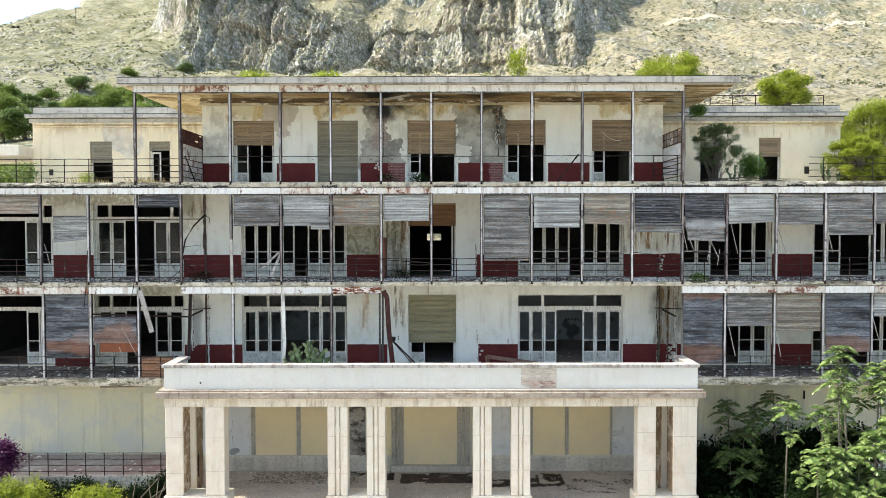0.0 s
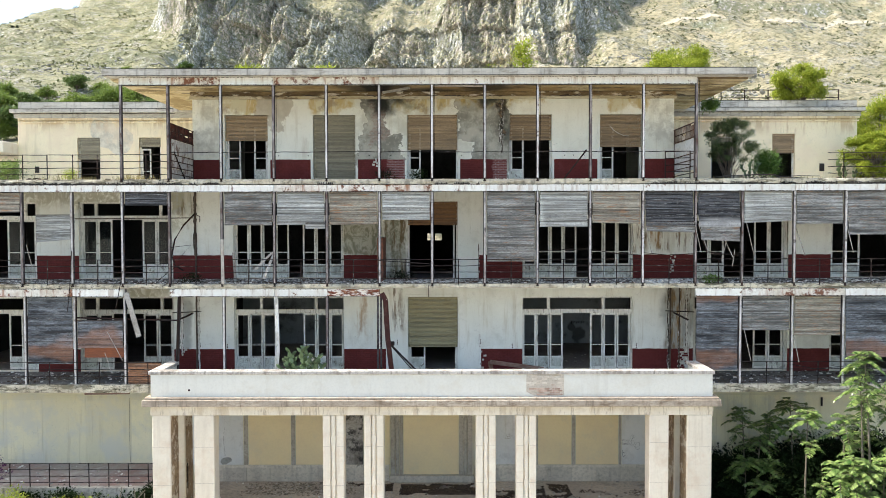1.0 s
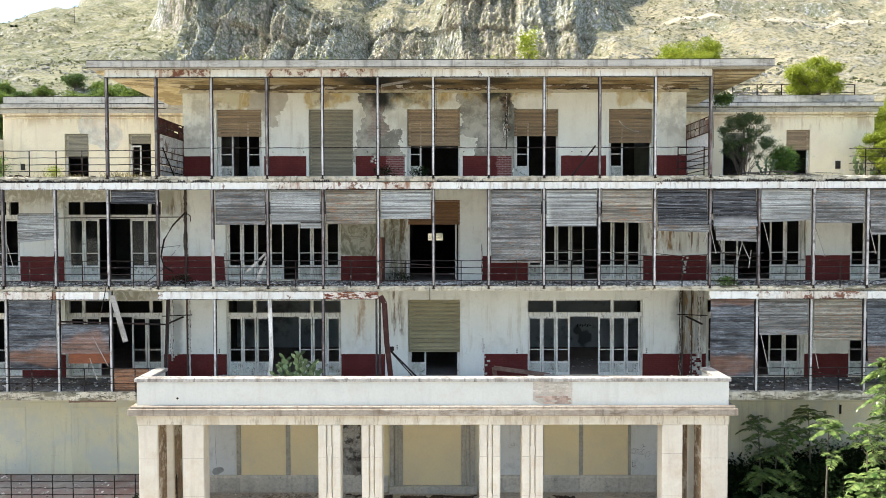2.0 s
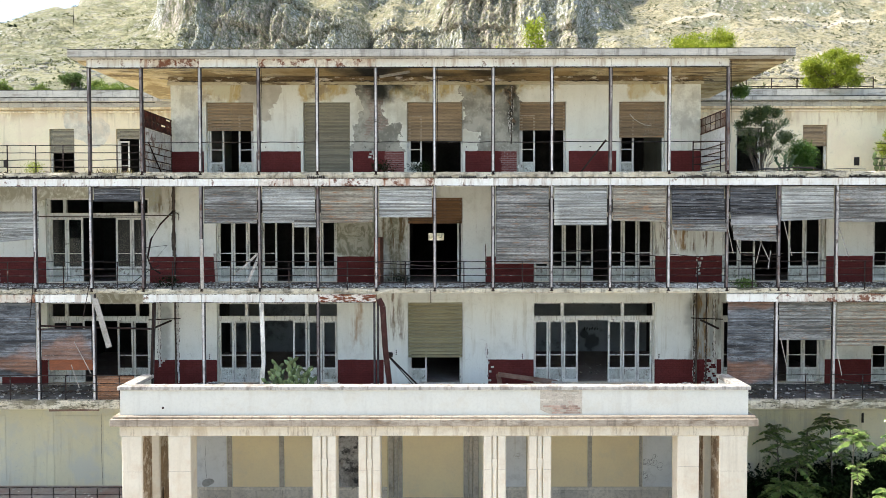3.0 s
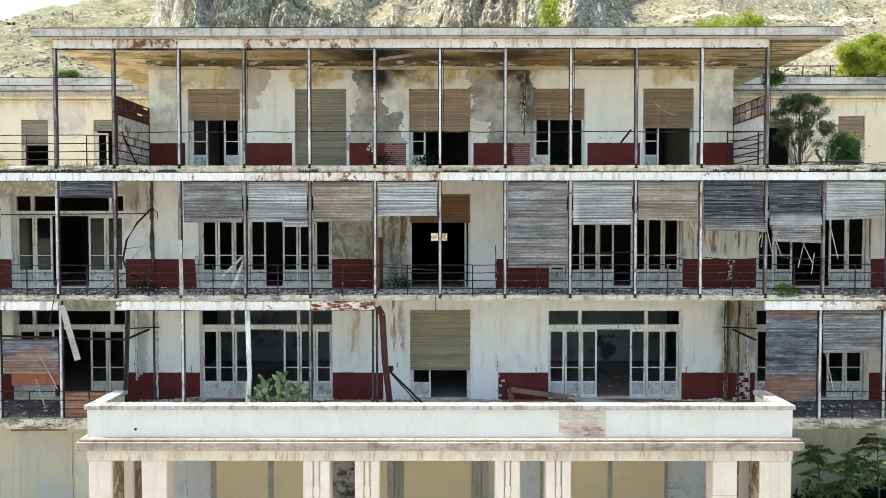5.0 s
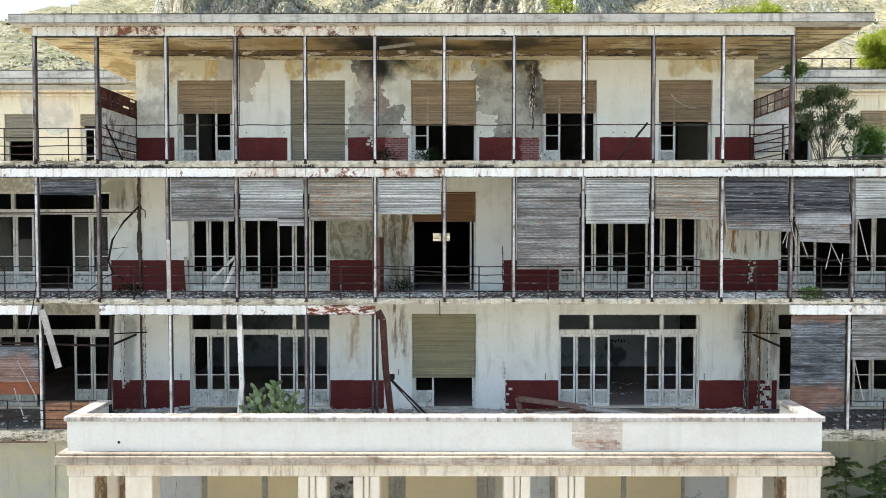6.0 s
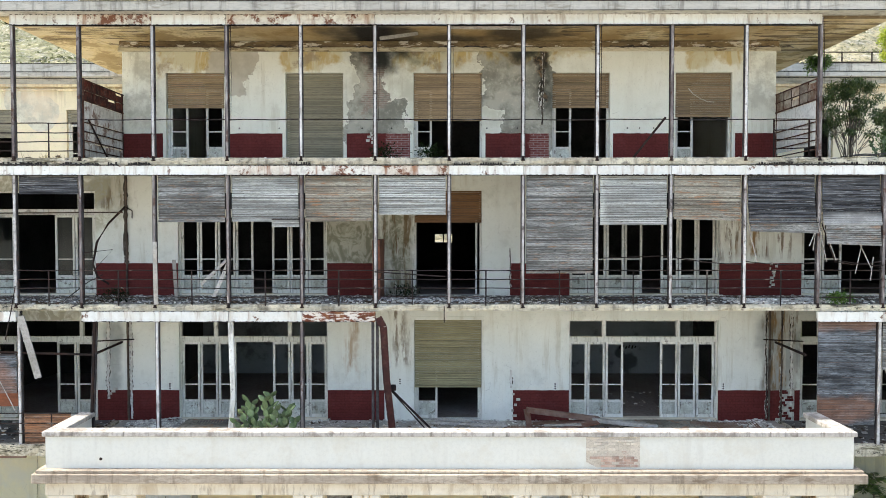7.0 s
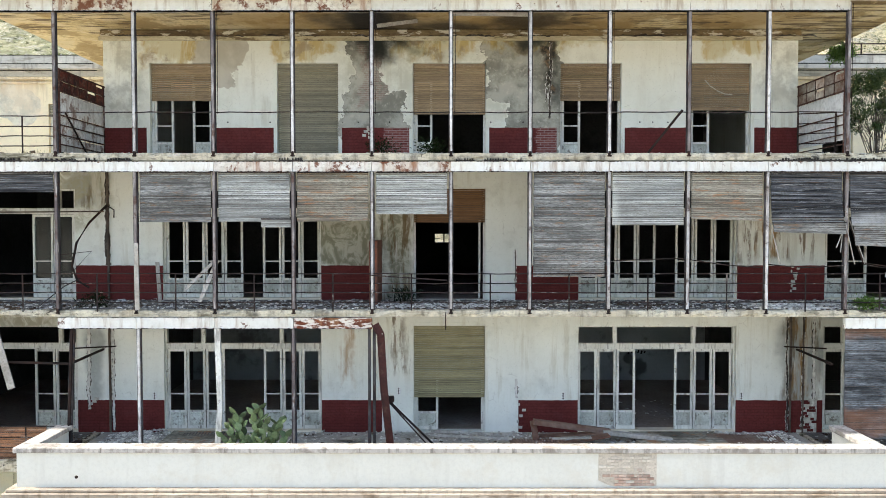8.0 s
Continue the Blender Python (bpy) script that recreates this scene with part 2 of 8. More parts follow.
def bared(nt, pos, col):
    """Render and brickwork that show where plaster and tiles have gone, damp ochre stains and soot."""
    col = damp(nt, pos, col)
    xz = warped(nt, pos, 0.95, 0.95)
    mott = fractal(nt, pos, 1.5, 8.0, 0.66)
    fine = fractal(nt, pos, 9.0, 6.0, 0.7)
    corner = inside(nt, plates(nt, xz, [(-9.9, -8.45, 11.5, 14.4), (7.4, 9.0, 12.2, 14.0)]), 0.3)
    col = mixc(nt, mth(nt, "MULTIPLY", mth(nt, "MULTIPLY", corner, ramp(nt, mott, 0.42, 0.60)), 0.6), col, (0.42, 0.41, 0.33))
    wash = inside(nt, plates(nt, xz, [(-3.4, 2.4, 11.5, 14.6)]), 0.35)
    col = mixc(nt, mth(nt, "MULTIPLY", mth(nt, "MULTIPLY", wash, ramp(nt, mott, 0.34, 0.58)), 0.6), col, (0.52, 0.51, 0.41))
    d = plates(nt, xz, [(-7.15, -5.6, 13.0, 14.0), (-6.6, -5.75, 12.8, 13.3)])
    col = mixc(nt, mth(nt, "MULTIPLY", inside(nt, d, 0.012), 0.9), col, mixc(nt, ramp(nt, mott, 0.40, 0.60), (0.44, 0.41, 0.33), (0.55, 0.52, 0.44)))
    grey = mixc(nt, ramp(nt, mott, 0.38, 0.60), (0.24, 0.235, 0.195), (0.47, 0.46, 0.39))
    grey = mixc(nt, mth(nt, "MULTIPLY", ramp(nt, fine, 0.55, 0.63), 0.5), grey, (0.60, 0.57, 0.48))
    d = plates(nt, xz, [(-3.1, -2.2, 12.3, 13.62), (-3.25, -1.7, 11.0, 12.45), (0.50, 2.3, 12.1, 14.2), (0.95, 2.35, 11.0, 12.5)])
    col = mixc(nt, inside(nt, d, 0.012), col, grey)
    col = mixc(nt, mth(nt, "MULTIPLY", outline(nt, d, -0.012, 0.02), 0.45), col, (0.14, 0.13, 0.10))
    col = mixc(nt, mth(nt, "MULTIPLY", outline(nt, d, 0.04, 0.04), 0.4), col, (0.86, 0.85, 0.76))
    br = nd(nt, "TexBrick", {"Vector": nd(nt, "Mapping", {0: pos, 2: (radians(90), 0, 0)}).outputs[0], "Color1": (0.28, 0.18, 0.14), "Color2": (0.36, 0.28, 0.24), "Mortar": (0.42, 0.40, 0.35), "Scale": 1.0, "Mortar Size": 0.007, "Brick Width": 0.15, "Row Height": 0.052})
    d = plates(nt, xz, [(-2.85, -2.2, 12.0, 13.75), (-7.55, -7.15, 13.22, 13.36)])
    m = mth(nt, "MULTIPLY", inside(nt, d, 0.08), ramp(nt, fine, 0.36, 0.50))
    col = mixc(nt, mth(nt, "MULTIPLY", m, 0.8), col, br.outputs[0])
    runs = fractal(nt, pos, 2.6, 7.0, 0.66, (1.0, 1.0, 0.35), 0.8)
    ochre = mixc(nt, ramp(nt, runs, 0.42, 0.56), (0.50, 0.355, 0.09), (0.62, 0.58, 0.38))
    ochre = mixc(nt, mth(nt, "MULTIPLY", ramp(nt, mott, 0.54, 0.62), 0.7), ochre, (0.22, 0.125, 0.045))
    d = plates(nt, xz, [(-8.3, -7.0, 13.2, 14.4), (-5.0, -3.3, 13.2, 14.4), (-1.9, 0.3, 13.25, 14.4), (0.2, 3.6, 13.42, 14.4), (5.9, 7.3, 13.4, 14.4)])
    col = mixc(nt, mth(nt, "MULTIPLY", inside(nt, d, 0.12), 0.8), col, ochre)
    burn = inside(nt, plates(nt, warped(nt, pos, 0.35, 1.6), [(-2.85, -1.75, 13.62, 14.7), (-2.62, -2.05, 13.2, 14.5)]), 0.22)
    col = mixc(nt, mth(nt, "MULTIPLY", burn, 0.93), col, (0.018, 0.016, 0.014))
    crack = inside(nt, plates(nt, warped(nt, pos, 0.3, 3.0), [(1.94, 2.12, 12.3, 14.1), (1.75, 2.1, 13.3, 13.6)]), 0.07)
    col = mixc(nt, mth(nt, "MULTIPLY", crack, 0.9), col, mixc(nt, ramp(nt, fine, 0.45, 0.58), (0.03, 0.022, 0.016), (0.24, 0.15, 0.08)))
    soot = inside(nt, plates(nt, xz, [(-2.95, -1.45, 13.45, 14.6), (1.1, 2.0, 13.5, 14.5), (1.95, 2.15, 12.2, 14.2), (-1.0, -0.4, 13.7, 14.5)]), 0.34)
    return mixc(nt, mth(nt, "MULTIPLY", mth(nt, "MULTIPLY", soot, ramp(nt, mott, 0.22, 0.44)), 0.96), col, (0.02, 0.025, 0.02))


TOPWALL = surface("peeling_white_plaster_top", (0.87, 0.88, 0.79), (0.82, 0.83, 0.73), grain_amt=0.08, grime=(0.60, 0.59, 0.50), grime_amt=0.3, streak=(0.55, 0.52, 0.40), streak_amt=0.18, bump=0.4, more=bared)
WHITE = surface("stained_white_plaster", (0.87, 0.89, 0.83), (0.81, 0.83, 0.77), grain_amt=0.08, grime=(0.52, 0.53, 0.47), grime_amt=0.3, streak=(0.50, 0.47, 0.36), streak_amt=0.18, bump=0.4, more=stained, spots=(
    ([(8.57, 5.47, 0.55, 1.3), (-9.71, 5.47, 0.25, 1.2), (-9.93, 9.84, 0.5, 0.45)], (0.33, 0.35, 0.33), 0.8, 0.4, 0.75),))
CONCRETE = surface("weathered_concrete", (0.60, 0.57, 0.49), (0.36, 0.34, 0.29), grime=(0.10, 0.095, 0.085), grime_amt=0.5, big=0.9, streak=(0.06, 0.055, 0.05), streak_amt=0.6, streak_scale=6.0, bump=0.8, dist=0.03)
FASCIA = surface("smooth_grey_fascia", (0.60, 0.58, 0.51), (0.47, 0.455, 0.40), grain_amt=0.3, grime=(0.20, 0.18, 0.14), grime_amt=0.6, grime_at=0.57, big=0.9, along=(0.6, 1.0, 2.5), streak=(0.10, 0.09, 0.08), streak_amt=0.6, streak_scale=6.0, bump=0.5)
def edge_dirt(nt, pos, col):
    """Black and olive crust on the slab edges, thickest along the wings."""
    x = nd(nt, "SeparateXYZ", {0: pos}).outputs[0]
    out = mth(nt, "ABSOLUTE", mth(nt, "ADD", x, 0.52))
    wing = mth(nt, "ADD", mth(nt, "MULTIPLY", ramp(nt, out, 7.2, 9.6), 0.55), 0.35)
    n = fractal(nt, pos, 3.2, 8.0, 0.72, (0.45, 1.0, 2.4))
    k = fractal(nt, pos, 11.0, 6.0, 0.7, (0.5, 1.0, 1.6))
    col = mixc(nt, mth(nt, "MULTIPLY", ramp(nt, n, 0.48, 0.58), wing), col, (0.15, 0.135, 0.085))
    return mixc(nt, mth(nt, "MULTIPLY", ramp(nt, k, 0.57, 0.62), mth(nt, "ADD", wing, 0.1)), col, (0.035, 0.03, 0.026))


EDGE = surface("chipped_slab_edge", (0.70, 0.66, 0.52), (0.52, 0.47, 0.36), grime=(0.05, 0.045, 0.04), grime_amt=0.6, big=0.75, grime_at=0.60, edge=0.05, streak=(0.05, 0.04, 0.03), streak_amt=0.6, streak_scale=7.0, bump=0.9, dist=0.03, more=edge_dirt)
RUSTWHITE = surface("flaking_white_paint_on_steel", (0.82, 0.83, 0.79), (0.74, 0.73, 0.66), rough=0.6, grime=(0.13, 0.05, 0.02), grime_amt=0.9, spec=0.12, big=1.5, edge=0.03, grime_at=0.64, fine=9.0, grain_amt=0.2, streak=(0.32, 0.22, 0.14), streak_amt=0.6, streak_scale=8.0, vary=0.12)
RUSTY = surface("rusting_white_paint", (0.80, 0.79, 0.73), (0.62, 0.55, 0.45), rough=0.6, grime=(0.16, 0.05, 0.02), grime_amt=0.92, spec=0.12, big=1.2, edge=0.035, grime_at=0.55, fine=9.0, streak=(0.30, 0.13, 0.06), streak_amt=0.9, streak_scale=7.0)
POSTWHITE = surface("flaking_post_paint", (0.72, 0.72, 0.70), (0.55, 0.53, 0.51), rough=0.6, grime=(0.07, 0.04, 0.035), grime_amt=0.8, grime_at=0.62, big=1.6, fine=9.0, vary=0.3, edge=0.04, spec=0.12, streak=(0.15, 0.085, 0.06), streak_amt=0.75, streak_scale=14.0)
POSTDARK = surface("bare_dark_post_steel", (0.12, 0.10, 0.10), (0.30, 0.27, 0.26), rough=0.7, spec=0.12, big=1.3, fine=9.0, grime=(0.10, 0.05, 0.035), grime_amt=0.8, edge=0.05, streak=(0.60, 0.58, 0.55), streak_amt=0.8, streak_scale=14.0)
POSTGREY = surface("worn_grey_post_paint", (0.66, 0.655, 0.64), (0.42, 0.40, 0.385), rough=0.65, spec=0.12, big=1.3, fine=9.0, grime=(0.06, 0.035, 0.03), grime_amt=0.8, edge=0.05, streak=(0.13, 0.09, 0.075), streak_amt=0.8, streak_scale=14.0, vary=0.3)
RUSTHEAVY = surface("deep_rust_with_paint_flakes", (0.20, 0.062, 0.03), (0.11, 0.04, 0.025), rough=0.75, spec=0.12, big=2.2, fine=9.0, along=(0.7, 1.0, 2.2), grime=(0.76, 0.72, 0.65), grime_amt=0.9, grime_at=0.515, edge=0.03, streak=(0.42, 0.24, 0.12), streak_amt=0.5, streak_scale=7.0)
STEEL = surface("old_painted_steel", (0.09, 0.085, 0.088), (0.025, 0.022, 0.022), rough=0.7, spec=0.12, grime=(0.07, 0.035, 0.025), grime_amt=0.8, big=1.6, vary=0.8)
DARKSTEEL = surface("rusty_dark_steel", (0.018, 0.016, 0.016), (0.04, 0.024, 0.02), rough=0.8, grime=(0.12, 0.06, 0.04), grime_amt=0.35, grime_at=0.61, big=2.0, spec=0.12)
DARKWOOD = surface("slat_gap_and_branch_wood", (0.11, 0.10, 0.09), (0.05, 0.045, 0.04), big=2.0, fine=10.0, along=(0.6, 1.0, 6.0), grime=(0.22, 0.12, 0.07), grime_amt=0.5)
WOODGREY = surface("grey_weathered_slats", (0.40, 0.405, 0.385), (0.13, 0.132, 0.125), rough=0.8, spec=0.15, grain_amt=0.9, big=0.9, fine=9.0, along=(1.1, 1.0, 10.0), vary=0.3, island=0.8, grime=(0.36, 0.19, 0.09), grime_amt=0.6, grime_at=0.60, edge=0.05)
SHUTTER = surface("tan_roller_slats", (0.37, 0.27, 0.16), (0.25, 0.185, 0.115), rough=0.7, big=0.9, fine=10.0, along=(0.7, 1.0, 8.0), vary=0.25, island=0.4)
FRAMEWOOD = surface("flaking_white_joinery", (0.82, 0.82, 0.77), (0.68, 0.67, 0.60), rough=0.7, big=1.8, fine=16.0, grime=(0.16, 0.13, 0.10), grime_amt=0.6, grime_at=0.62, vary=0.15, edge=0.03, grain_amt=0.2, streak=(0.10, 0.08, 0.06), streak_amt=0.6, streak_scale=16.0)
def rain_marks(nt, pos, col):
    """Rust and rain marks below the roof edge, and pale worn patches."""
    col = damp(nt, pos, col)
    runs = fractal(nt, pos, 3.0, 7.0, 0.66, (1.0, 1.0, 0.16))
    top = inside(nt, plates(nt, warped(nt, pos, 0.35, 0.9), [(-20.0, -9.0, 13.3, 14.5), (8.0, 19.0, 13.1, 14.5), (8.2, 10.6, 12.3, 14.5)]), 0.25)
    col = mixc(nt, mth(nt, "MULTIPLY", mth(nt, "MULTIPLY", top, ramp(nt, runs, 0.46, 0.58)), 0.6), col, (0.50, 0.36, 0.20))
    worn = fractal(nt, pos, 0.7, 7.0, 0.62)
    return mixc(nt, mth(nt, "MULTIPLY", ramp(nt, worn, 0.50, 0.60), 0.5), col, (0.80, 0.68, 0.50))


CREAM = surface("cream_render", (0.88, 0.79, 0.57), (0.82, 0.73, 0.51), grain_amt=0.08, grime=(0.66, 0.61, 0.47), grime_amt=0.35, more=rain_marks, spots=(([(-14.91, 13.13, 0.55, 0.7), (-14.15, 12.74, 0.55, 0.6)], (0.66, 0.63, 0.52), 0.25, 0.02, 0.9),))
LOWCREAM = surface("faded_green_cream_render", (0.80, 0.76, 0.54), (0.74, 0.71, 0.53), grain_amt=0.08, grime=(0.64, 0.65, 0.57), grime_amt=0.7, grime_at=0.53, edge=0.09, big=0.35, vary=0.14, more=damp)
YELLOW = surface("ochre_panel_paint", (0.88, 0.75, 0.46), (0.83, 0.70, 0.44), grain_amt=0.08, grime=(0.74, 0.66, 0.46), grime_amt=0.4, big=0.8)
STONE = surface("pale_travertine", (0.83, 0.77, 0.64), (0.75, 0.68, 0.55), grain_amt=0.12, grime=(0.62, 0.47, 0.33), grime_amt=0.45, edge=0.1, streak=(0.45, 0.38, 0.28), streak_amt=0.25, streak_scale=5.0, rough=0.6)
CORNICE = surface("stained_cornice_stone", (0.52, 0.45, 0.36), (0.36, 0.30, 0.235), grime=(0.17, 0.12, 0.075), grime_amt=0.7, big=0.8, along=(0.6, 1.0, 2.0), streak=(0.13, 0.10, 0.07), streak_amt=0.6, streak_scale=8.0, rough=0.7)
def stone_stains(nt, pos, col):
    """Brown drips and old repairs along a beam of stone."""
    drips = fractal(nt, pos, 3.6, 7.0, 0.68, (1.0, 1.0, 0.22))
    col = mixc(nt, mth(nt, "MULTIPLY", ramp(nt, drips, 0.50, 0.64), 0.5), col, (0.46, 0.36, 0.23))
    flecks = fractal(nt, pos, 7.0, 7.0, 0.72, (1.0, 1.0, 0.18))
    return mixc(nt, mth(nt, "MULTIPLY", ramp(nt, flecks, 0.54, 0.64), 0.5), col, (0.26, 0.19, 0.12))


ARCHITRAVE = surface("stained_travertine_beam", (0.82, 0.76, 0.63), (0.70, 0.63, 0.50), grain_amt=0.12, grime=(0.52, 0.42, 0.29), grime_amt=0.5, rough=0.6, more=stone_stains)
PARAPET = surface("white_parapet_paint", (0.73, 0.735, 0.675), (0.69, 0.69, 0.625), grain_amt=0.14, grime=(0.60, 0.56, 0.46), grime_amt=0.35, big=0.4, streak=(0.50, 0.48, 0.42), streak_amt=0.25)
COPING = surface("white_coping_stone", (0.60, 0.57, 0.53), (0.50, 0.47, 0.43), grime=(0.20, 0.17, 0.14), grime_amt=0.7, grime_at=0.55, big=0.7, streak=(0.10, 0.09, 0.07), streak_amt=0.8, streak_scale=9.0)
INTERIOR = surface("dirty_room_plaster", (0.52, 0.57, 0.58), (0.40, 0.44, 0.45), grain_amt=0.14, grime=(0.10, 0.10, 0.10), grime_amt=0.6, big=0.4, spots=(([(6.05, 4.0, 0.34, 0.30), (5.75, 4.35, 0.16, 0.2), (-6.2, 5.0, 0.12, 0.3)], (0.05, 0.05, 0.05), 1.6, 0.35, 0.75),))
# Darker copy of the room plaster; the rooms' dimness is put into its colour.
DIMROOM = surface("dim_room_plaster", (0.10, 0.10, 0.095), (0.06, 0.06, 0.058), grime=(0.03, 0.03, 0.03), grime_amt=0.6)
ROOMFLOOR = surface("dusty_room_floor", (0.36, 0.31, 0.28), (0.27, 0.23, 0.20), grime=(0.42, 0.41, 0.39), grime_amt=0.4)


TERRACE = surface("dusty_grey_terrace", (0.52, 0.49, 0.44), (0.38, 0.36, 0.32), grime=(0.20, 0.18, 0.16), grime_amt=0.5, big=0.7, fine=10.0, bump=0.5)
PORTFLOOR = surface("dusty_tan_screed", (0.70, 0.61, 0.50), (0.55, 0.47, 0.38), grime=(0.30, 0.25, 0.20), grime_amt=0.6, grime_at=0.60, big=0.5, fine=9.0, bump=0.4)


def soffit_stains(nt, pos, col):
    """Bare laths, bare plaster and soot on the underside of the canopy."""
    n = fractal(nt, pos, 0.8, 8.0, 0.66)
    col = mixc(nt, mth(nt, "MULTIPLY", ramp(nt, n, 0.50, 0.54), 0.8), col, (0.64, 0.54, 0.35))
    col = mixc(nt, mth(nt, "MULTIPLY", mth(nt, "SUBTRACT", 1.0, ramp(nt, n, 0.42, 0.47)), 0.7), col, (0.30, 0.20, 0.085))
    m = patch_mask(nt, pos, [(-9.8, 28.6, 1.6, 1.6), (-6.6, 28.0, 1.0, 0.8), (5.0, 28.6, 1.2, 1.0), (2.9, 28.2, 0.6, 0.9), (9.2, 28.8, 1.6, 2.4)], 0.8, 0.08, 2.2, plane="xy")
    # Broad brown patches along the middle of the soffit.
    mid_brown = patch_mask(nt, pos, [(-4.2, 28.6, 1.8, 2.2), (-0.4, 28.6, 3.2, 2.2), (3.2, 28.6, 1.4, 2.2), (6.4, 28.2, 1.6, 1.2)], 0.7, 0.4, plane="xy")
    col = mixc(nt, mth(nt, "MULTIPLY", mid_brown, 0.6), col, (0.32, 0.205, 0.075))
    lath = fractal(nt, pos, 1.6, 6.0, 0.6, (0.45, 5.0, 1.0), 0.4)
    col = mixc(nt, mth(nt, "MULTIPLY", mth(nt, "MULTIPLY", m, ramp(nt, lath, 0.50, 0.56)), 0.85), col, (0.10, 0.065, 0.035))
    m = patch_mask(nt, pos, [(-2.5, 28.6, 1.3, 1.9), (1.5, 28.9, 1.0, 0.9), (-0.6, 29.4, 0.9, 0.5)], 0.7, 0.55, plane="xy")
    col = mixc(nt, mth(nt, "MULTIPLY", m, 0.85), col, (0.03, 0.024, 0.018))
    m = patch_mask(nt, pos, [(-2.55, 28.7, 0.5, 1.6)], 0.35, 0.35, plane="xy")
    return mixc(nt, mth(nt, "MULTIPLY", m, 0.95), col, (0.012, 0.011, 0.01))


SOFFIT = surface("stained_soffit", (0.72, 0.60, 0.36), (0.52, 0.40, 0.20), grime=(0.10, 0.075, 0.045), grime_amt=0.6, big=0.7, bump=0.8, dist=0.03, more=soffit_stains)


def mountain_colours(nt, pos, col):
    """Dry grass with stones and scrub on the slopes, cracked grey and rust limestone where it is steep."""
    up = nd(nt, "SeparateXYZ", {0: nd(nt, "NewGeometry").outputs["Normal"]}).outputs[2]
    xyz = nd(nt, "SeparateXYZ", {0: pos})
    n1 = fractal(nt, pos, 0.05, 8.0, 0.65)
    n2 = fractal(nt, pos, 0.35, 8.0, 0.7)
    n3 = fractal(nt, pos, 0.4, 9.0, 0.74, (1.0, 1.0, 0.45))
    west = ramp(nt, mth(nt, "ADD", xyz.outputs[0], mth(nt, "MULTIPLY", n1, 160.0)), -60.0, 90.0)
    straw = mixc(nt, ramp(nt, n1, 0.40, 0.60), (0.45, 0.395, 0.255), (0.34, 0.31, 0.19))
    olive = mixc(nt, ramp(nt, n1, 0.40, 0.60), (0.33, 0.315, 0.18), (0.185, 0.195, 0.10))
    grass = mixc(nt, west, olive, straw)
    stones = ramp(nt, fractal(nt, pos, 0.13, 9.0, 0.76), 0.50, 0.58)
    grass = mixc(nt, mth(nt, "MULTIPLY", stones, 0.8), grass, mixc(nt, ramp(nt, n3, 0.42, 0.58), (0.22, 0.215, 0.175), (0.45, 0.43, 0.36)))
    grass = mixc(nt, mth(nt, "MULTIPLY", ramp(nt, n2, 0.51, 0.57), 0.65), grass, (0.115, 0.115, 0.06))
    cells = nd(nt, "TexVoronoi", {"Vector": pos, "Scale": 0.55, "Randomness": 1.0}).outputs[0]
    grass = mixc(nt, mth(nt, "MULTIPLY", mth(nt, "SUBTRACT", 1.0, ramp(nt, cells, 0.16, 0.34)), 0.6), grass, (0.09, 0.095, 0.05))
    track = mth(nt, "ABSOLUTE", mth(nt, "SUBTRACT", mth(nt, "ADD", xyz.outputs[1], mth(nt, "MULTIPLY", n1, 14.0)), 425.0))
    track = mth(nt, "MULTIPLY", mth(nt, "SUBTRACT", 1.0, ramp(nt, track, 1.6, 3.2)), ramp(nt, xyz.outputs[0], 110.0, 125.0))
    grass = mixc(nt, mth(nt, "MULTIPLY", track, 0.8), grass, (0.66, 0.59, 0.45))
    rock = mixc(nt, ramp(nt, n3, 0.38, 0.58), (0.50, 0.50, 0.485), (0.86, 0.84, 0.78))
    pink = ramp(nt, fractal(nt, pos, 0.035, 5.0, 0.6, (1.0, 1.0, 0.5)), 0.44, 0.53)
    rock = mixc(nt, mth(nt, "MULTIPLY", pink, 0.6), rock, mixc(nt, ramp(nt, n3, 0.42, 0.60), (0.52, 0.39, 0.29), (0.82, 0.67, 0.53)))
    drip = fractal(nt, pos, 0.35, 6.0, 0.65, (1.0, 1.0, 0.10))
    rock = mixc(nt, mth(nt, "MULTIPLY", ramp(nt, drip, 0.54, 0.61), 0.45), rock, (0.26, 0.26, 0.25))
    crack = nd(nt, "TexVoronoi", {"Vector": nd(nt, "Mapping", {0: pos, 3: (1.0, 1.0, 0.42)}).outputs[0], "Scale": 0.22, "Randomness": 1.0})
    crack.feature = "DISTANCE_TO_EDGE"
    split = mth(nt, "SUBTRACT", 1.0, ramp(nt, mth(nt, "ADD", crack.outputs[0], mth(nt, "MULTIPLY", mth(nt, "SUBTRACT", n2, 0.5), 0.3)), 0.0, 0.06))
    rock = mixc(nt, mth(nt, "MULTIPLY", split, 0.55), rock, (0.15, 0.15, 0.135))
    moss = mth(nt, "ADD", n2, mth(nt, "MULTIPLY", up, 0.20))
    rock = mixc(nt, mth(nt, "MULTIPLY", ramp(nt, moss, 0.52, 0.58), 0.8), rock, (0.25, 0.255, 0.135))
    tufts = fractal(nt, pos, 0.8, 6.0, 0.7)
    rock = mixc(nt, mth(nt, "MULTIPLY", ramp(nt, tufts, 0.51, 0.55), 0.75), rock, (0.19, 0.20, 0.10))
    steep = mth(nt, "SUBTRACT", 1.0, ramp(nt, mth(nt, "ADD", up, mth(nt, "MULTIPLY", mth(nt, "SUBTRACT", n2, 0.5), 0.5)), 0.60, 0.76))
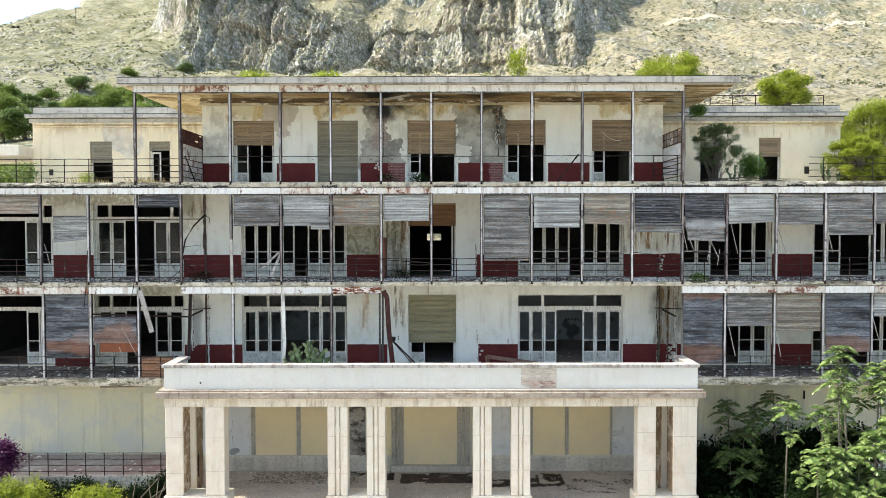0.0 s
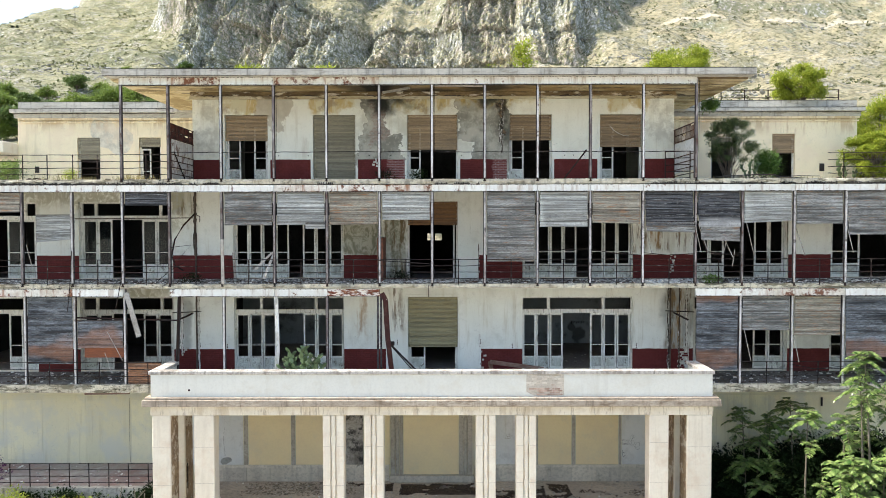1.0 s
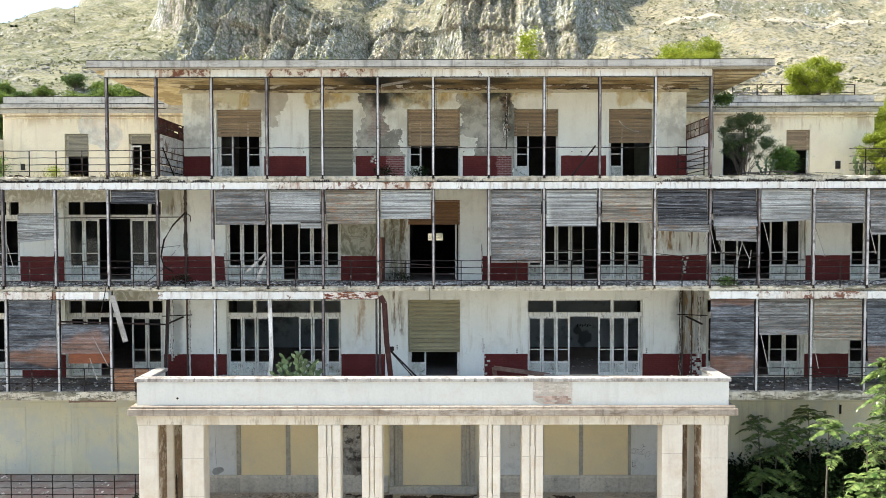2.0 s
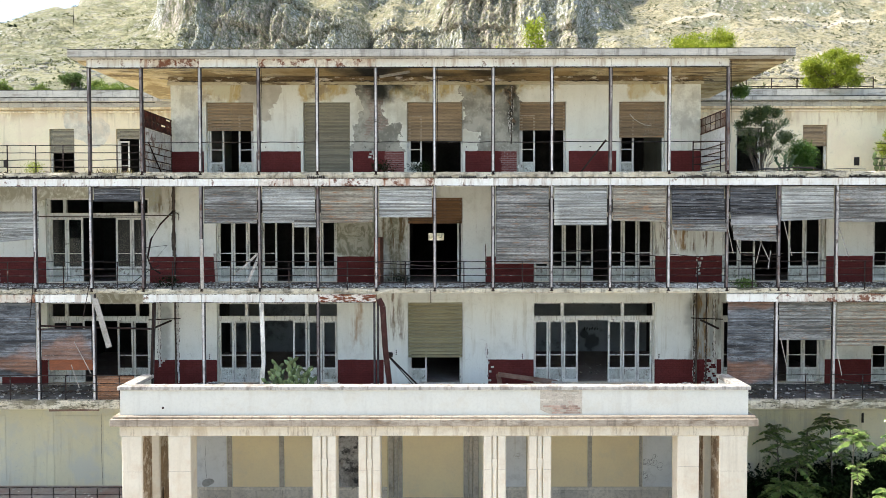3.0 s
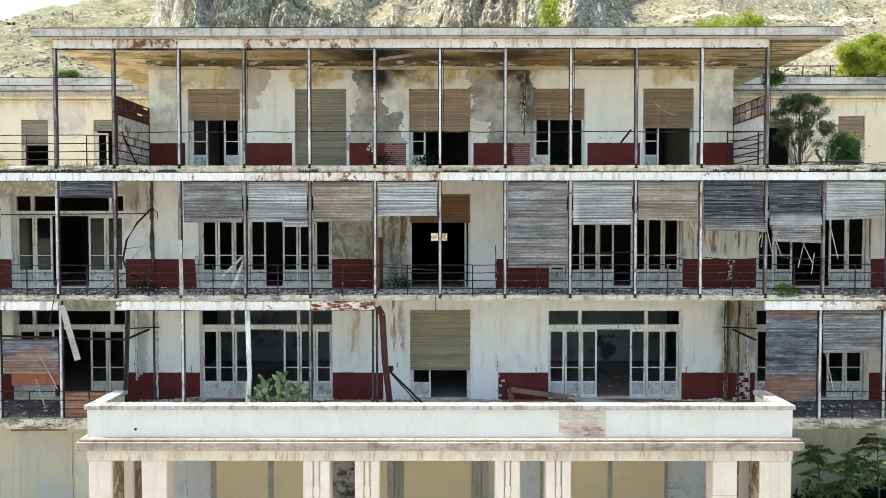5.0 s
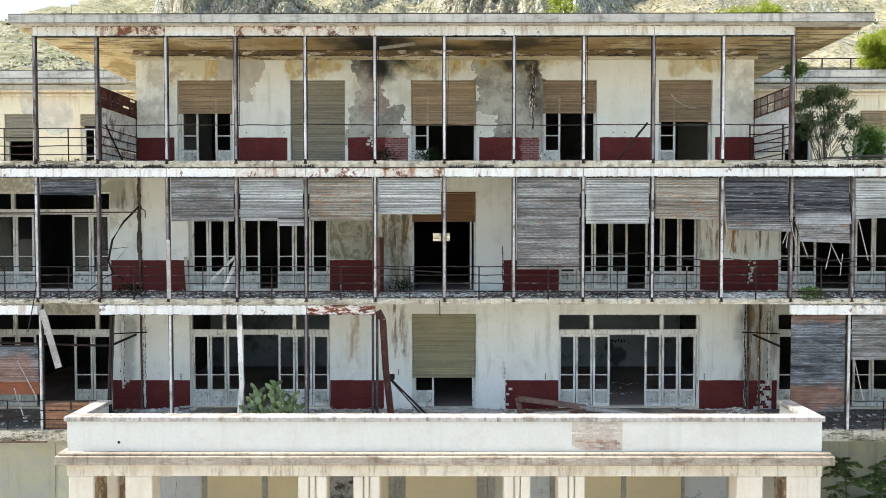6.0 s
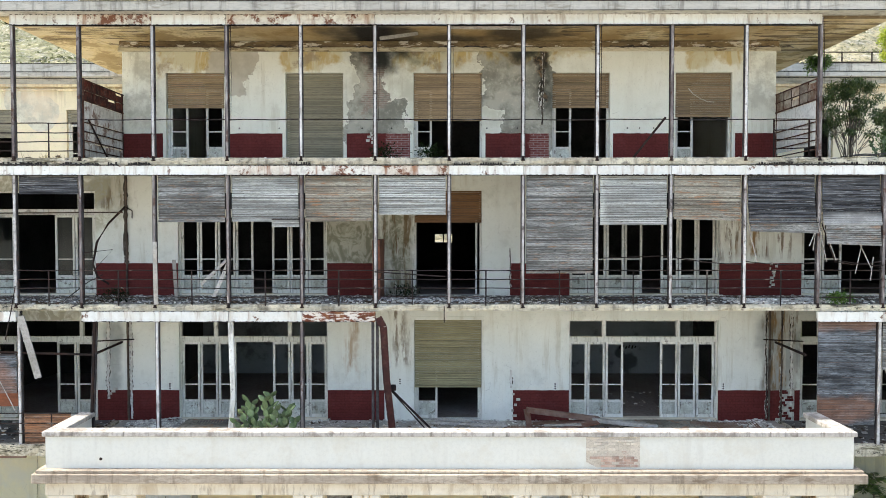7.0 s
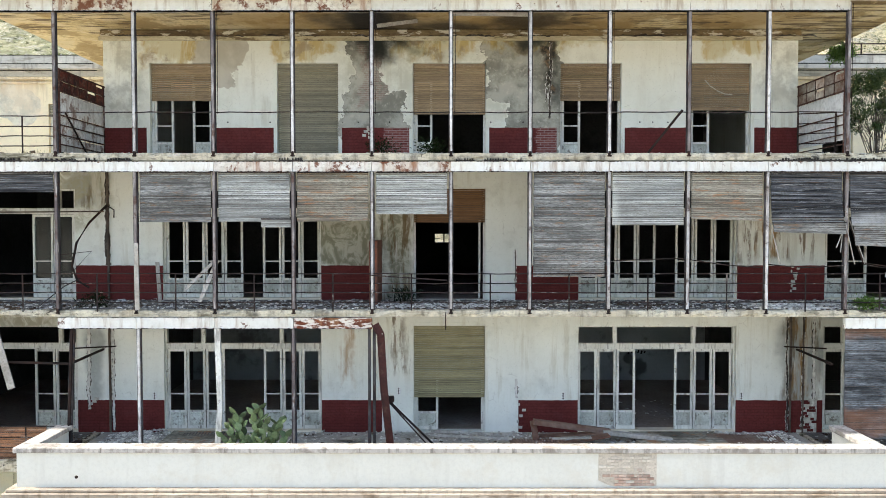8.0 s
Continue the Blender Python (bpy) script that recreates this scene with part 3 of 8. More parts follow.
    return mixc(nt, steep, grass, rock), mth(nt, "SUBTRACT", mth(nt, "ADD", mth(nt, "MULTIPLY", n3, 1.6), mth(nt, "MULTIPLY", drip, 0.8)), mth(nt, "MULTIPLY", split, 0.35))


def soil_patches(nt, pos, col):
    soil = patch_mask(nt, pos, [(13.5, 26.0, 6.0, 3.6), (-15.0, 26.0, 6.5, 2.2)], 0.2, 0.15, plane="xy")
    return mixc(nt, soil, col, (0.05, 0.042, 0.03))


# Ground before the building, mostly unseen, made pale to bounce light onto soffits.
BOUNCEGROUND = surface("pale_bounce_ground", (0.44, 0.40, 0.33), (0.37, 0.33, 0.26), grime=(0.27, 0.24, 0.17), grime_amt=0.5, big=0.25, fine=9.0, bump=0.5, dist=0.02, more=soil_patches)
GROUND = surface("dry_hillside", (0.50, 0.45, 0.36), (0.42, 0.38, 0.29), big=0.12, fine=0.5, bump=0.8, dist=1.6, more=mountain_colours)

# ---- ground and mountain, one sheet ----
def smooth(a, b, v):
    t = min(1.0, max(0.0, (v - a) / (b - a)))
    return t * t * (3 - 2 * t)


def flute(x):
    """How far the crags stand forward or back along x."""
    return 12 * noise.noise((x * 0.018, 1.7, 0)) + 9 * noise.noise((x * 0.05, 4.1, 0.6))


def crag_at(u):
    return smooth(-0.365, -0.315, u) * (1 - smooth(0.17, 0.24, u))


def height(x, y):
    """Ground without the crags."""
    u = x / max(y, 60.0)
    z = -1.3 + 9.0 * smooth(44, 75, y) + 0.24 * max(0.0, y - 60) + 0.14 * max(0.0, y - 330)
    z += max(0.0, y - 330) * 0.15 * smooth(-0.42, -0.15, u)
    z -= 0.55 * max(0.0, y - 600) * (1 - smooth(-0.54, -0.45, u))
    if y > 60:
        k = smooth(60, 200, y)
        z += k * (10 * noise.noise((x * 0.012, y * 0.012, 0)) + 4.5 * noise.noise((x * 0.04, y * 0.04, 3)) + 1.6 * noise.noise((x * 0.13, y * 0.13, 5)))
        z += k * 3.5 * max(0.0, noise.noise((x * 0.05, y * 0.06, 8)) - 0.15) * 2
        z += 11 * (noise.noise((x * 0.03, 3.3, 0)) + 0.4) * smooth(428, 433, y) * (1 - smooth(445, 520, y)) * smooth(0.32, 0.36, u) * (1 - smooth(0.48, 0.54, u))
        z -= 13 * (1 - smooth(-0.60, -0.45, u)) * smooth(300, 600, y)
    return z


def hill(x, y):
    """The point of the sheet for a place of the plan: crags rise in two steps and are broken by noise."""
    z = height(x, y)
    u = x / max(y, 60.0)
    c = crag_at(u + 0.035 * noise.noise((x * 0.03, y * 0.03, 2.2)) + 0.02 * noise.noise((x * 0.1, y * 0.1, 4.2)))
    if y > 300 and c > 0:
        f = flute(x) * smooth(300, 372, y) * (1 - smooth(560, 640, y))
        steep = smooth(368, 380, y) * (1 - smooth(412, 424, y)) + smooth(452, 462, y) * (1 - smooth(492, 504, y))
        low = c * (1 - 0.2 * smooth(-0.03, 0.05, u))
        h1 = 40 + 40 * (1 - smooth(-0.25, -0.17, u)) + 44 * smooth(-0.02, 0.05, u) + 12 * noise.noise((x * 0.02, 6.6, 0)) + 8 * noise.noise((x * 0.06, 1.6, 0))
        z += low * (h1 * (0.12 * smooth(350, 384, y) + 0.88 * smooth(373, 421, y)) - 0.5 * (min(max(y, 330), 412) - 330)) + c * 55 * smooth(455, 498, y)
        q = Vector((x, y + f, z))
        ridge = lambda p: 1 - 2.4 * abs(noise.noise(p))
        bend = 0.45 * noise.noise((q.x * 0.02, q.z * 0.03, 9.1))
        near = noise.voronoi(Vector((q.x * 0.07 + bend, 0.3, q.z * 0.030)))[0]
        gully = 1 - smooth(0.0, 0.10, abs(noise.noise((q.x * 0.038 + bend, q.z * 0.006, 7.7))))
        shelf = (q.z + 9 * noise.noise((q.x * 0.03, q.z * 0.02, 5.5))) / 21.0
        shelf -= math.floor(shelf)
        d = 4.2 * ridge(Vector((q.x * 0.026 + bend, 0.7, q.z * 0.008))) + 4.2 * ridge(Vector((q.x * 0.085 + bend, 3.1, q.z * 0.014))) + 2.2 * ridge(Vector((q.x * 0.21, 5.2, q.z * 0.035)))
        d += 3.2 * min(1.0, 2.2 * (near[1] - near[0])) - 2 - 3.2 * gully - 3.0 * shelf + 1.3 * ridge(Vector((q.x * 0.5, q.y * 0.3, q.z * 0.14)))
        d += 1.6 * noise.noise(q * 0.28) + 1.2 * noise.noise(q * 0.6) + 0.9 * noise.noise(q * 1.2)
        d *= c * (0.25 + 0.75 * steep) * smooth(330, 372, y) * (1 - smooth(560, 640, y))
        return (x, y + f * c - d, z + 0.35 * d)
    return (x, y, z)


ys = [-900, -400, -200, -100, -50, -20, 0, 15, 25, 32, 40, 46, 52, 58, 66, 75, 85, 96, 108, 120, 134, 148, 163, 178, 194, 210, 226, 242, 258, 274, 288, 302, 315, 327, 338, 348, 357, 364]
ys += [368 + 1.0 * i for i in range(10)] + [378 + 0.45 * i for i in range(88)] + [418 + 1.6 * i for i in range(20)] + [450 + 1.5 * i for i in range(6)] + [459 + 0.7 * i for i in range(54)] + [497 + 2.0 * i for i in range(3)] + [503 + 9 * i for i in range(30)] + [800, 850, 950, 1300]
NX = 1100
ground_co, ground_faces = [], []
for yy in ys:
    half = 90 + 0.72 * abs(yy)
    for i in range(NX + 1):
        ground_co.append(hill(half * (2 * i / NX - 1), yy))
for j in range(len(ys) - 1):
    for i in range(NX):
        a = j * (NX + 1) + i
        ground_faces.append((a, a + 1, a + NX + 2, a + NX + 1))
ground_me = bpy.data.meshes.new("ground")
ground_me.from_pydata(ground_co, [], ground_faces)
ground_me.materials.append(GROUND)
ground_me.materials.append(BOUNCEGROUND)
for poly in ground_me.polygons:
    poly.use_smooth = poly.center.y < 330
    poly.material_index = 1 if poly.center.y < 50 else 0
tagged(new("ground", ground_me), "dry grassy ground rising to a rocky limestone mountain", "ground", kind="structure")

# ---- walls ----
SYM = lambda a, b: (2 * MID - b, 2 * MID - a)
WIN_IN = (-7.93, -3.84)                                   # wide french window of the middle block
WIN_OUT = (-13.68, -10.18)
WIN_FAR = (-18.70, -15.25)
DOOR = (-1.46, 0.40)
WIDE = [WIN_FAR, WIN_OUT, WIN_IN, SYM(*WIN_IN), SYM(*WIN_OUT), SYM(*WIN_FAR)]
TOPW = [(-8.21, -6.62), (-4.95, -3.38), (-1.47, 0.40), (2.31, 3.87), (5.65, 7.19)]

bm = bmesh.new()
pierced(bm, ENDL, ENDR, F0 - 1, 3.33, WALL, WALL + 0.35, [])
solo("wall_ground_floor", bm, LOWCREAM, "faded cream ground floor wall", "wall", kind="structure")
bm = bmesh.new()
pierced(bm, ENDL, ENDR, 3.33, 6.90, WALL, WALL + 0.35, [(a, b, F1, 6.38) for a, b in WIDE] + [(*DOOR, F1, 6.38)])
solo("wall_terrace_floor", bm, WHITE, "stained white plaster wall of the terrace floor", "wall", kind="structure")
bm = bmesh.new()
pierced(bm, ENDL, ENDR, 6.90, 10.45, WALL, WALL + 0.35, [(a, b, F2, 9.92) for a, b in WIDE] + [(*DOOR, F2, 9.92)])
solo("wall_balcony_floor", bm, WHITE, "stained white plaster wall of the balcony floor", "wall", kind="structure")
bm = bmesh.new()
pierced(bm, BL, BR, 10.45, ROOF, WALL, WALL + 0.35, [(a, b, F3, 13.12) for a, b in TOPW])
solo("wall_top_floor", bm, TOPWALL, "white plaster top floor wall with grey patches", "wall", kind="structure")
for x0, x1, nm in ((BL, BL + 0.3, "wall_top_west"), (BR - 0.3, BR, "wall_top_east")):
    bm = bmesh.new()
    box(bm, x0, x1, WALL + 0.35, 36.0, F3, ROOF)
    solo(nm, bm, WHITE, "white plaster side wall of the top floor", "wall", kind="structure")
wing_holes_l = [(-16.05, -15.05, 10.62, 12.87), (-13.37, -12.42, 10.62, 12.87)]
wing_holes_r = [(11.45, 12.43, 10.62, 12.87), (14.1, 15.08, 10.62, 12.97)]
for x0, x1, holes, nm in ((-18.62, BL, wing_holes_l, "wall_wing_west"), (BR, 17.75, wing_holes_r, "wall_wing_east")):
    bm = bmesh.new()
    pierced(bm, x0, x1, F3 - 0.1, 13.75, WING, WING + 0.35, holes)
    box(bm, x0, x0 + 0.3, WING + 0.35, 40, F3, 13.75)
    box(bm, x1 - 0.3, x1, WING + 0.35, 40, F3, 13.75)
    solo(nm, bm, CREAM, "cream plaster wall of the set-back wing storey", "wall", kind="structure")
    bm = bmesh.new()
    box(bm, x0 - 0.12, x1 + 0.12, WING - 0.45, 40.5, 13.90, 14.06)
    box(bm, x0 - 0.06, x1 + 0.06, WING - 0.2, 40.2, 13.70, 13.90)
    box(bm, x0 + 0.02, x1 - 0.02, WING + 0.0, 40, 14.06, 14.42)
    solo("roof_wing", bm, FASCIA, "flat concrete roof with weathered cornice", "roof", kind="structure")

# ---- slabs ----
def slab(name, x0, x1, y0, y1, z0, z1, material, label, ragged=0.02, step=0.22):
    """A slab whose front edge is chipped."""
    bm = bmesh.new()
    n = max(1, int((x1 - x0) / step))
    rnd = random.Random(name + str(x0))
    rows = []
    for i in range(n + 1):
        x = x0 + (x1 - x0) * i / n
        e = ragged * rnd.random() ** 2 * 3
        f = ragged * rnd.random() ** 2 * 3
        rows.append([bm.verts.new(p) for p in ((x, y1, z0), (x, y0 + f, z0), (x, y0 + e * 0.4, (z0 + z1) / 2), (x, y0 + e, z1 - e * 0.7), (x, y0 + 0.09, z1), (x, y1, z1))])
    for a, b in zip(rows, rows[1:]):
        for k in range(6):
            bm.faces.new((a[k], a[(k + 1) % 6], b[(k + 1) % 6], b[k]))
    bm.faces.new(rows[0][::-1])
    bm.faces.new(rows[-1])
    return solo(name, bm, material, label, "floor slab", kind="structure")


slab("slab_wing_low_west", ENDL, -9.60, 27.34, WALL, 3.33, F1, EDGE, "chipped concrete balcony slab")
slab("slab_wing_low_east", 8.56, ENDR, 27.34, WALL, 3.33, F1, EDGE, "chipped concrete balcony slab")
slab("slab_balcony", ENDL, ENDR, 27.36, WALL, 6.90, F2, EDGE, "chipped concrete balcony slab strewn with rubble")
slab("slab_top", ENDL, ENDR, 27.36, WALL, 10.45, F3, EDGE, "chipped concrete edge of the upper terrace")
for nm, z0, z1 in (("floor_terrace_rooms", 3.33, F1), ("floor_balcony_rooms", 6.90, F2), ("floor_top_rooms", 10.45, F3)):
    bm = bmesh.new()
    box(bm, ENDL, ENDR, WALL + 0.001, 42.0, z0, z1 - 0.003)
    solo(nm, bm, ROOMFLOOR if z0 < 10 else CONCRETE, "dusty concrete room floor", "floor", kind="structure")
for nm, x in (("wall_end_west", ENDL), ("wall_end_east", ENDR - 0.3)):
    bm = bmesh.new()
    box(bm, x, x + 0.3, WALL + 0.352, 41.7, -1.6, 3.33)
    box(bm, x, x + 0.3, WALL + 0.352, 41.7, F1, 6.9)
    box(bm, x, x + 0.3, WALL + 0.352, 41.7, F2, 10.45)
    solo(nm, bm, CREAM, "plain cream end wall of the building", "wall", kind="structure")
for x0, x1 in ((ENDL, -2.25), (1.35, ENDR)):
    bm = bmesh.new()
    pierced(bm, x0, x1, -1.6, 10.44, 42.0, 42.3, [])
    solo("wall_rear", bm, CREAM, "plain cream rear wall of the building", "wall", kind="structure")
bm = bmesh.new()
pierced(bm, BL, BR, F0, 6.9, 36.5, 36.8, [])
solo("wall_rear_rooms", bm, INTERIOR, "dirty pale rear wall of the rooms", "wall", kind="structure")
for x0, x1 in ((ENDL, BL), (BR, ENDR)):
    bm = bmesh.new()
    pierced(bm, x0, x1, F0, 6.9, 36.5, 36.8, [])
    solo("wall_rear_wing", bm, DIMROOM, "rear wall of the wing rooms, room shade in its colour", "wall", kind="structure")
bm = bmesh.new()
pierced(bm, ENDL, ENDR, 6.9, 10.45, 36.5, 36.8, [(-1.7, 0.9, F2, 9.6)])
solo("wall_rear_upper", bm, DIMROOM, "rear wall of the upper rooms, room shade in its colour", "wall", kind="structure")
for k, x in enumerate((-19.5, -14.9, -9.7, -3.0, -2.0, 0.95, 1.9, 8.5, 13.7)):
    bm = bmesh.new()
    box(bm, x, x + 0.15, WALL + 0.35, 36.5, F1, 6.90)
    solo("wall_partition", bm, INTERIOR if BL < x < 8.4 else DIMROOM, "dirty plaster partition between rooms", "wall", kind="structure")
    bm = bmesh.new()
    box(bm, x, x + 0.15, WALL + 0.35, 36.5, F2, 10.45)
    solo("wall_partition", bm, DIMROOM, "partition between rooms, room shade in its colour", "wall", kind="structure")
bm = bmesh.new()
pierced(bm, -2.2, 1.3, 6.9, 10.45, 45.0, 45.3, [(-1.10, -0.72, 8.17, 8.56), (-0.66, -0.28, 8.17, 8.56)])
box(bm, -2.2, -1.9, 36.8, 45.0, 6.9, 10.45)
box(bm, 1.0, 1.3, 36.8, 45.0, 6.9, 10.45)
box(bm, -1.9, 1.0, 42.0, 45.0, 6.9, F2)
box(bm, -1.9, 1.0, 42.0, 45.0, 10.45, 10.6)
solo("wall_corridor", bm, DIMROOM, "dark corridor wall with a small far window", "wall", kind="structure")
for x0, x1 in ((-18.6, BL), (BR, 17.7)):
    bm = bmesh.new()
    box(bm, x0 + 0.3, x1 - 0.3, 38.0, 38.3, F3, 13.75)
    solo("wall_wing_rear", bm, DIMROOM, "dirty rear wall of the set-back rooms, room shade in its colour", "wall", kind="structure")
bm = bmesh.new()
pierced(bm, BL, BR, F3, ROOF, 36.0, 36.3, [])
solo("wall_top_rear", bm, DIMROOM, "dirty rear wall of the top rooms, room shade in its colour", "wall", kind="structure")

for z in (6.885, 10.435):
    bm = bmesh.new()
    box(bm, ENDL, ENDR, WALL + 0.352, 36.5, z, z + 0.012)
    solo("ceiling_rooms", bm, CREAM if z < 7 else DIMROOM, "dirty plaster ceiling of the rooms", "ceiling", kind="structure")
# canopy roof of the middle block
bm = bmesh.new()
box(bm, -11.54, 10.33, 27.05, 37.2, 14.05, 14.29)
solo("canopy_roof", bm, FASCIA, "flat grey concrete canopy roof with dark drips", "roof", kind="structure", bevel=0.015)
bm = bmesh.new()
box(bm, -11.44, 10.22, 27.52, 37.0, ROOF, 14.048)
solo("ceiling_canopy", bm, SOFFIT, "peeling ochre-stained canopy soffit", "ceiling", kind="structure")

BROWNSTAIN = surface("brown_stained_stone", (0.42, 0.31, 0.19), (0.24, 0.16, 0.10), big=1.1, grime=(0.66, 0.58, 0.46), grime_amt=0.85, grime_at=0.54, edge=0.04, streak=(0.08, 0.06, 0.045), streak_amt=0.6, streak_scale=5.0)
# ---- portico ----
def pillar_block():
    bm = bmesh.new()
    box(bm, -9.52, 8.48, PORCH, 26.3, 2.97, 3.29)
    solo("architrave", bm, ARCHITRAVE, "pale stone architrave with dark stains", "beam", kind="structure", bevel=0.01)
    bm = bmesh.new()
    box(bm, -9.72, 8.68, PORCH - 0.2, 26.4, 3.29, 3.50)
    box(bm, -9.66, 8.62, PORCH - 0.14, 26.4, 3.50, 3.57)
    solo("cornice", bm, CORNICE, "stained stone cornice of the portico", "cornice", kind="structure", bevel=0.015)
    bm = bmesh.new()
    box(bm, -9.50, 8.46, 26.0, WALL, 3.2, F1 - 0.004)
    solo("floor_terrace", bm, TERRACE, "terrace floor on top of the portico", "floor", kind="structure")


pillar_block()
bm = bmesh.new()
box(bm, -9.50, 8.46, PORCH + 0.02, PORCH + 0.27, 3.57, 4.29)
box(bm, -9.50, -9.25, PORCH + 0.27, FRONT, 3.57, 4.29)
box(bm, 8.21, 8.46, PORCH + 0.27, FRONT, 3.57, 4.29)
solo("parapet_wall", bm, PARAPET, "white painted parapet wall with brick patch", "parapet", kind="structure")
bm = bmesh.new()
box(bm, -9.56, 8.52, PORCH - 0.03, PORCH + 0.33, 4.29, 4.40)
box(bm, -9.56, -9.19, PORCH + 0.33, FRONT + 0.03, 4.29, 4.40)
box(bm, 8.15, 8.52, PORCH + 0.33, FRONT + 0.03, 4.29, 4.40)
solo("parapet_coping", bm, COPING, "white coping with dark streaks along its edge", "coping", kind="structure", bevel=0.012)
PILLARS = [(-9.47, -8.88, 0), (-8.13, -7.48, 0), (-4.0, -3.32, 1), (-2.68, -2.05, 1), (0.91, 1.54, 1), (2.2, 2.84, 1), (6.45, 7.07, 0), (7.65, 8.45, 0)]
for x0, x1, fluted in PILLARS:
    p = thing("portico_pillar", "pale stone portico pillar with fluted middle" if fluted else "plain square pale stone portico pillar", "pillar", "pillars of the portico")
    bm = bmesh.new()
    if fluted:
        w = (x1 - x0)
        box(bm, x0, x0 + w * 0.36, PORCH, PORCH + 0.55, -0.06, 2.97)
        box(bm, x0 + w * 0.64, x1, PORCH, PORCH + 0.55, -0.06, 2.97)
        box(bm, x0 + w * 0.41, x0 + w * 0.59, PORCH + 0.01, PORCH + 0.5, -0.06, 2.97)
        box(bm, x0 + w * 0.36, x0 + w * 0.64, PORCH + 0.08, PORCH + 0.5, -0.06, 2.965)
    else:
        box(bm, x0, x1, PORCH, PORCH + (0.75 if x0 < -9 or x1 > 8 else 0.55), -0.06, 2.97)
    part("shaft", bm, STONE, p, bevel=0.02)
    if fluted:
        for zc, hc in ((2.05, 0.26), (0.72, 0.16)):
            bm = bmesh.new()
            box(bm, x0 + w * 0.385, x0 + w * 0.615, PORCH + 0.003, PORCH + 0.09, zc, zc + hc)
            part("collar", bm, STONE, p, bevel=0.006)
    rj = random.Random(round(x0 * 50))
    for zj in (0.75 + rj.uniform(-0.05, 0.05), 2.02 + rj.uniform(-0.1, 0.1)):
        for xa, xb in (((x0, x0 + w * 0.36), (x0 + w * 0.64, x1)) if fluted else ((x0, x1),)):
            bm = bmesh.new()
            box(bm, xa + 0.01, xb - 0.01, PORCH - 0.0016, PORCH + 0.01, zj, zj + 0.007)
            part("joint", bm, CORNICE, p, "fine dark stone joint")
    if x0 < -9 or x1 > 8:
        bm = bmesh.new()
        xs = x1 if x0 < -9 else x0
        box(bm, xs - 0.006, xs + 0.006, PORCH + 0.06, PORCH + 0.71, 0.0, 2.96)
        part("stained_side", bm, BROWNSTAIN, p, "brown weathered inner side")
for x0, x1 in ((-9.47, -8.90), (7.67, 8.45)):
    p = thing("portico_pillar", "rear stone portico pillar with a brown stained side", "pillar", "pillars of the portico")
    bm = bmesh.new()
    box(bm, x0, x1, 27.05, 27.85, F0, 3.19)
    part("shaft", bm, STONE, p, bevel=0.02)
    xs = x1 if x0 < 0 else x0
    bm = bmesh.new()
    box(bm, xs - 0.006, xs + 0.006, 27.12, 27.80, F0 + 0.1, 3.1)
    part("stained_side", bm, BROWNSTAIN, p, "brown weathered inner side")
for x0, x1 in ((-9.54, -7.38), (-4.05, -2.0), (0.86, 2.89), (6.38, 8.52)):
    bm = bmesh.new()
    box(bm, x0, x1, PORCH - 0.05, PORCH + 0.8, F0, -0.06)
    solo("pillar_plinth", bm, STONE, "low pale stone plinth under a pair of pillars", "plinth", "plinths of the portico", bevel=0.02)
bm = bmesh.new()
box(bm, -9.7, 8.7, 24.8, WALL, F0 - 0.5, F0)
solo("floor_portico", bm, PORTFLOOR, "dusty portico floor strewn with rubble", "floor", kind="structure")
bm = bmesh.new()
box(bm, ENDL, -9.7, 27.1, WALL, -1.6, 0.12)
solo("walkway_west", bm, CONCRETE, "concrete walkway along the ground floor wall", "walkway", kind="structure")

# ---- posts, beams, blinds ----
def post(x, z0, z1, y=FRONT, lean=0.0, material=None, label="steel balcony post with flaking grey paint and blind tracks"):
    p = thing("balcony_post", label, "post", "balcony posts", at=(x, y, z0))
    bm = bmesh.new()
    bar(bm, (0, 0, 0), (lean, 0, z1 - z0), 0.055, 0.10, up=(0, 1, 0))
    part("tube", bm, material or POSTWHITE, p)
    for s in (-1, 1):
        bm = bmesh.new()
        bar(bm, (s * 0.041, 0.015, 0), (s * 0.041 + lean, 0.015, z1 - z0), 0.023, 0.06, up=(0, 1, 0))
        part("blind_track", bm, STEEL, p)
    if z0 > F1 + 1:
        bm = bmesh.new()
        box(bm, -0.05, 0.05, -0.062, 0.05, -0.085, -0.05)
        box(bm, -0.03, 0.03, -0.058, 0.05, -0.05, 0.04)
        part("foot_bracket", bm, DARKSTEEL, p, "rusty black foot bracket", bevel=0.012)
    return p


for x in [-11.06] + POSTS_C:
    dark = any(abs(x - v) < 0.1 for v in (-11.06, POSTS_C[0], POSTS_C[2], POSTS_C[8], POSTS_C[10]))
    post(x, F3, ROOF, material=POSTDARK if dark else POSTWHITE, label="steel balcony post, its paint nearly gone" if dark else "steel balcony post with flaking white paint and blind tracks")
for x in POSTS_L + POSTS_C + POSTS_R:
    dark = any(abs(x - v) < 0.1 for v in POSTS_L[:3] + [POSTS_C[0], POSTS_C[1], POSTS_C[2], POSTS_C[3], POSTS_C[10], POSTS_R[0]])
    post(x, F2, 10.2, material=POSTDARK if dark else POSTGREY, label="steel balcony post, its paint nearly gone" if dark else "steel balcony post with worn grey paint and blind tracks")
for x in POSTS_L + POSTS_R:
    post(x, F1, 6.9, y=FRONT + 0.1)


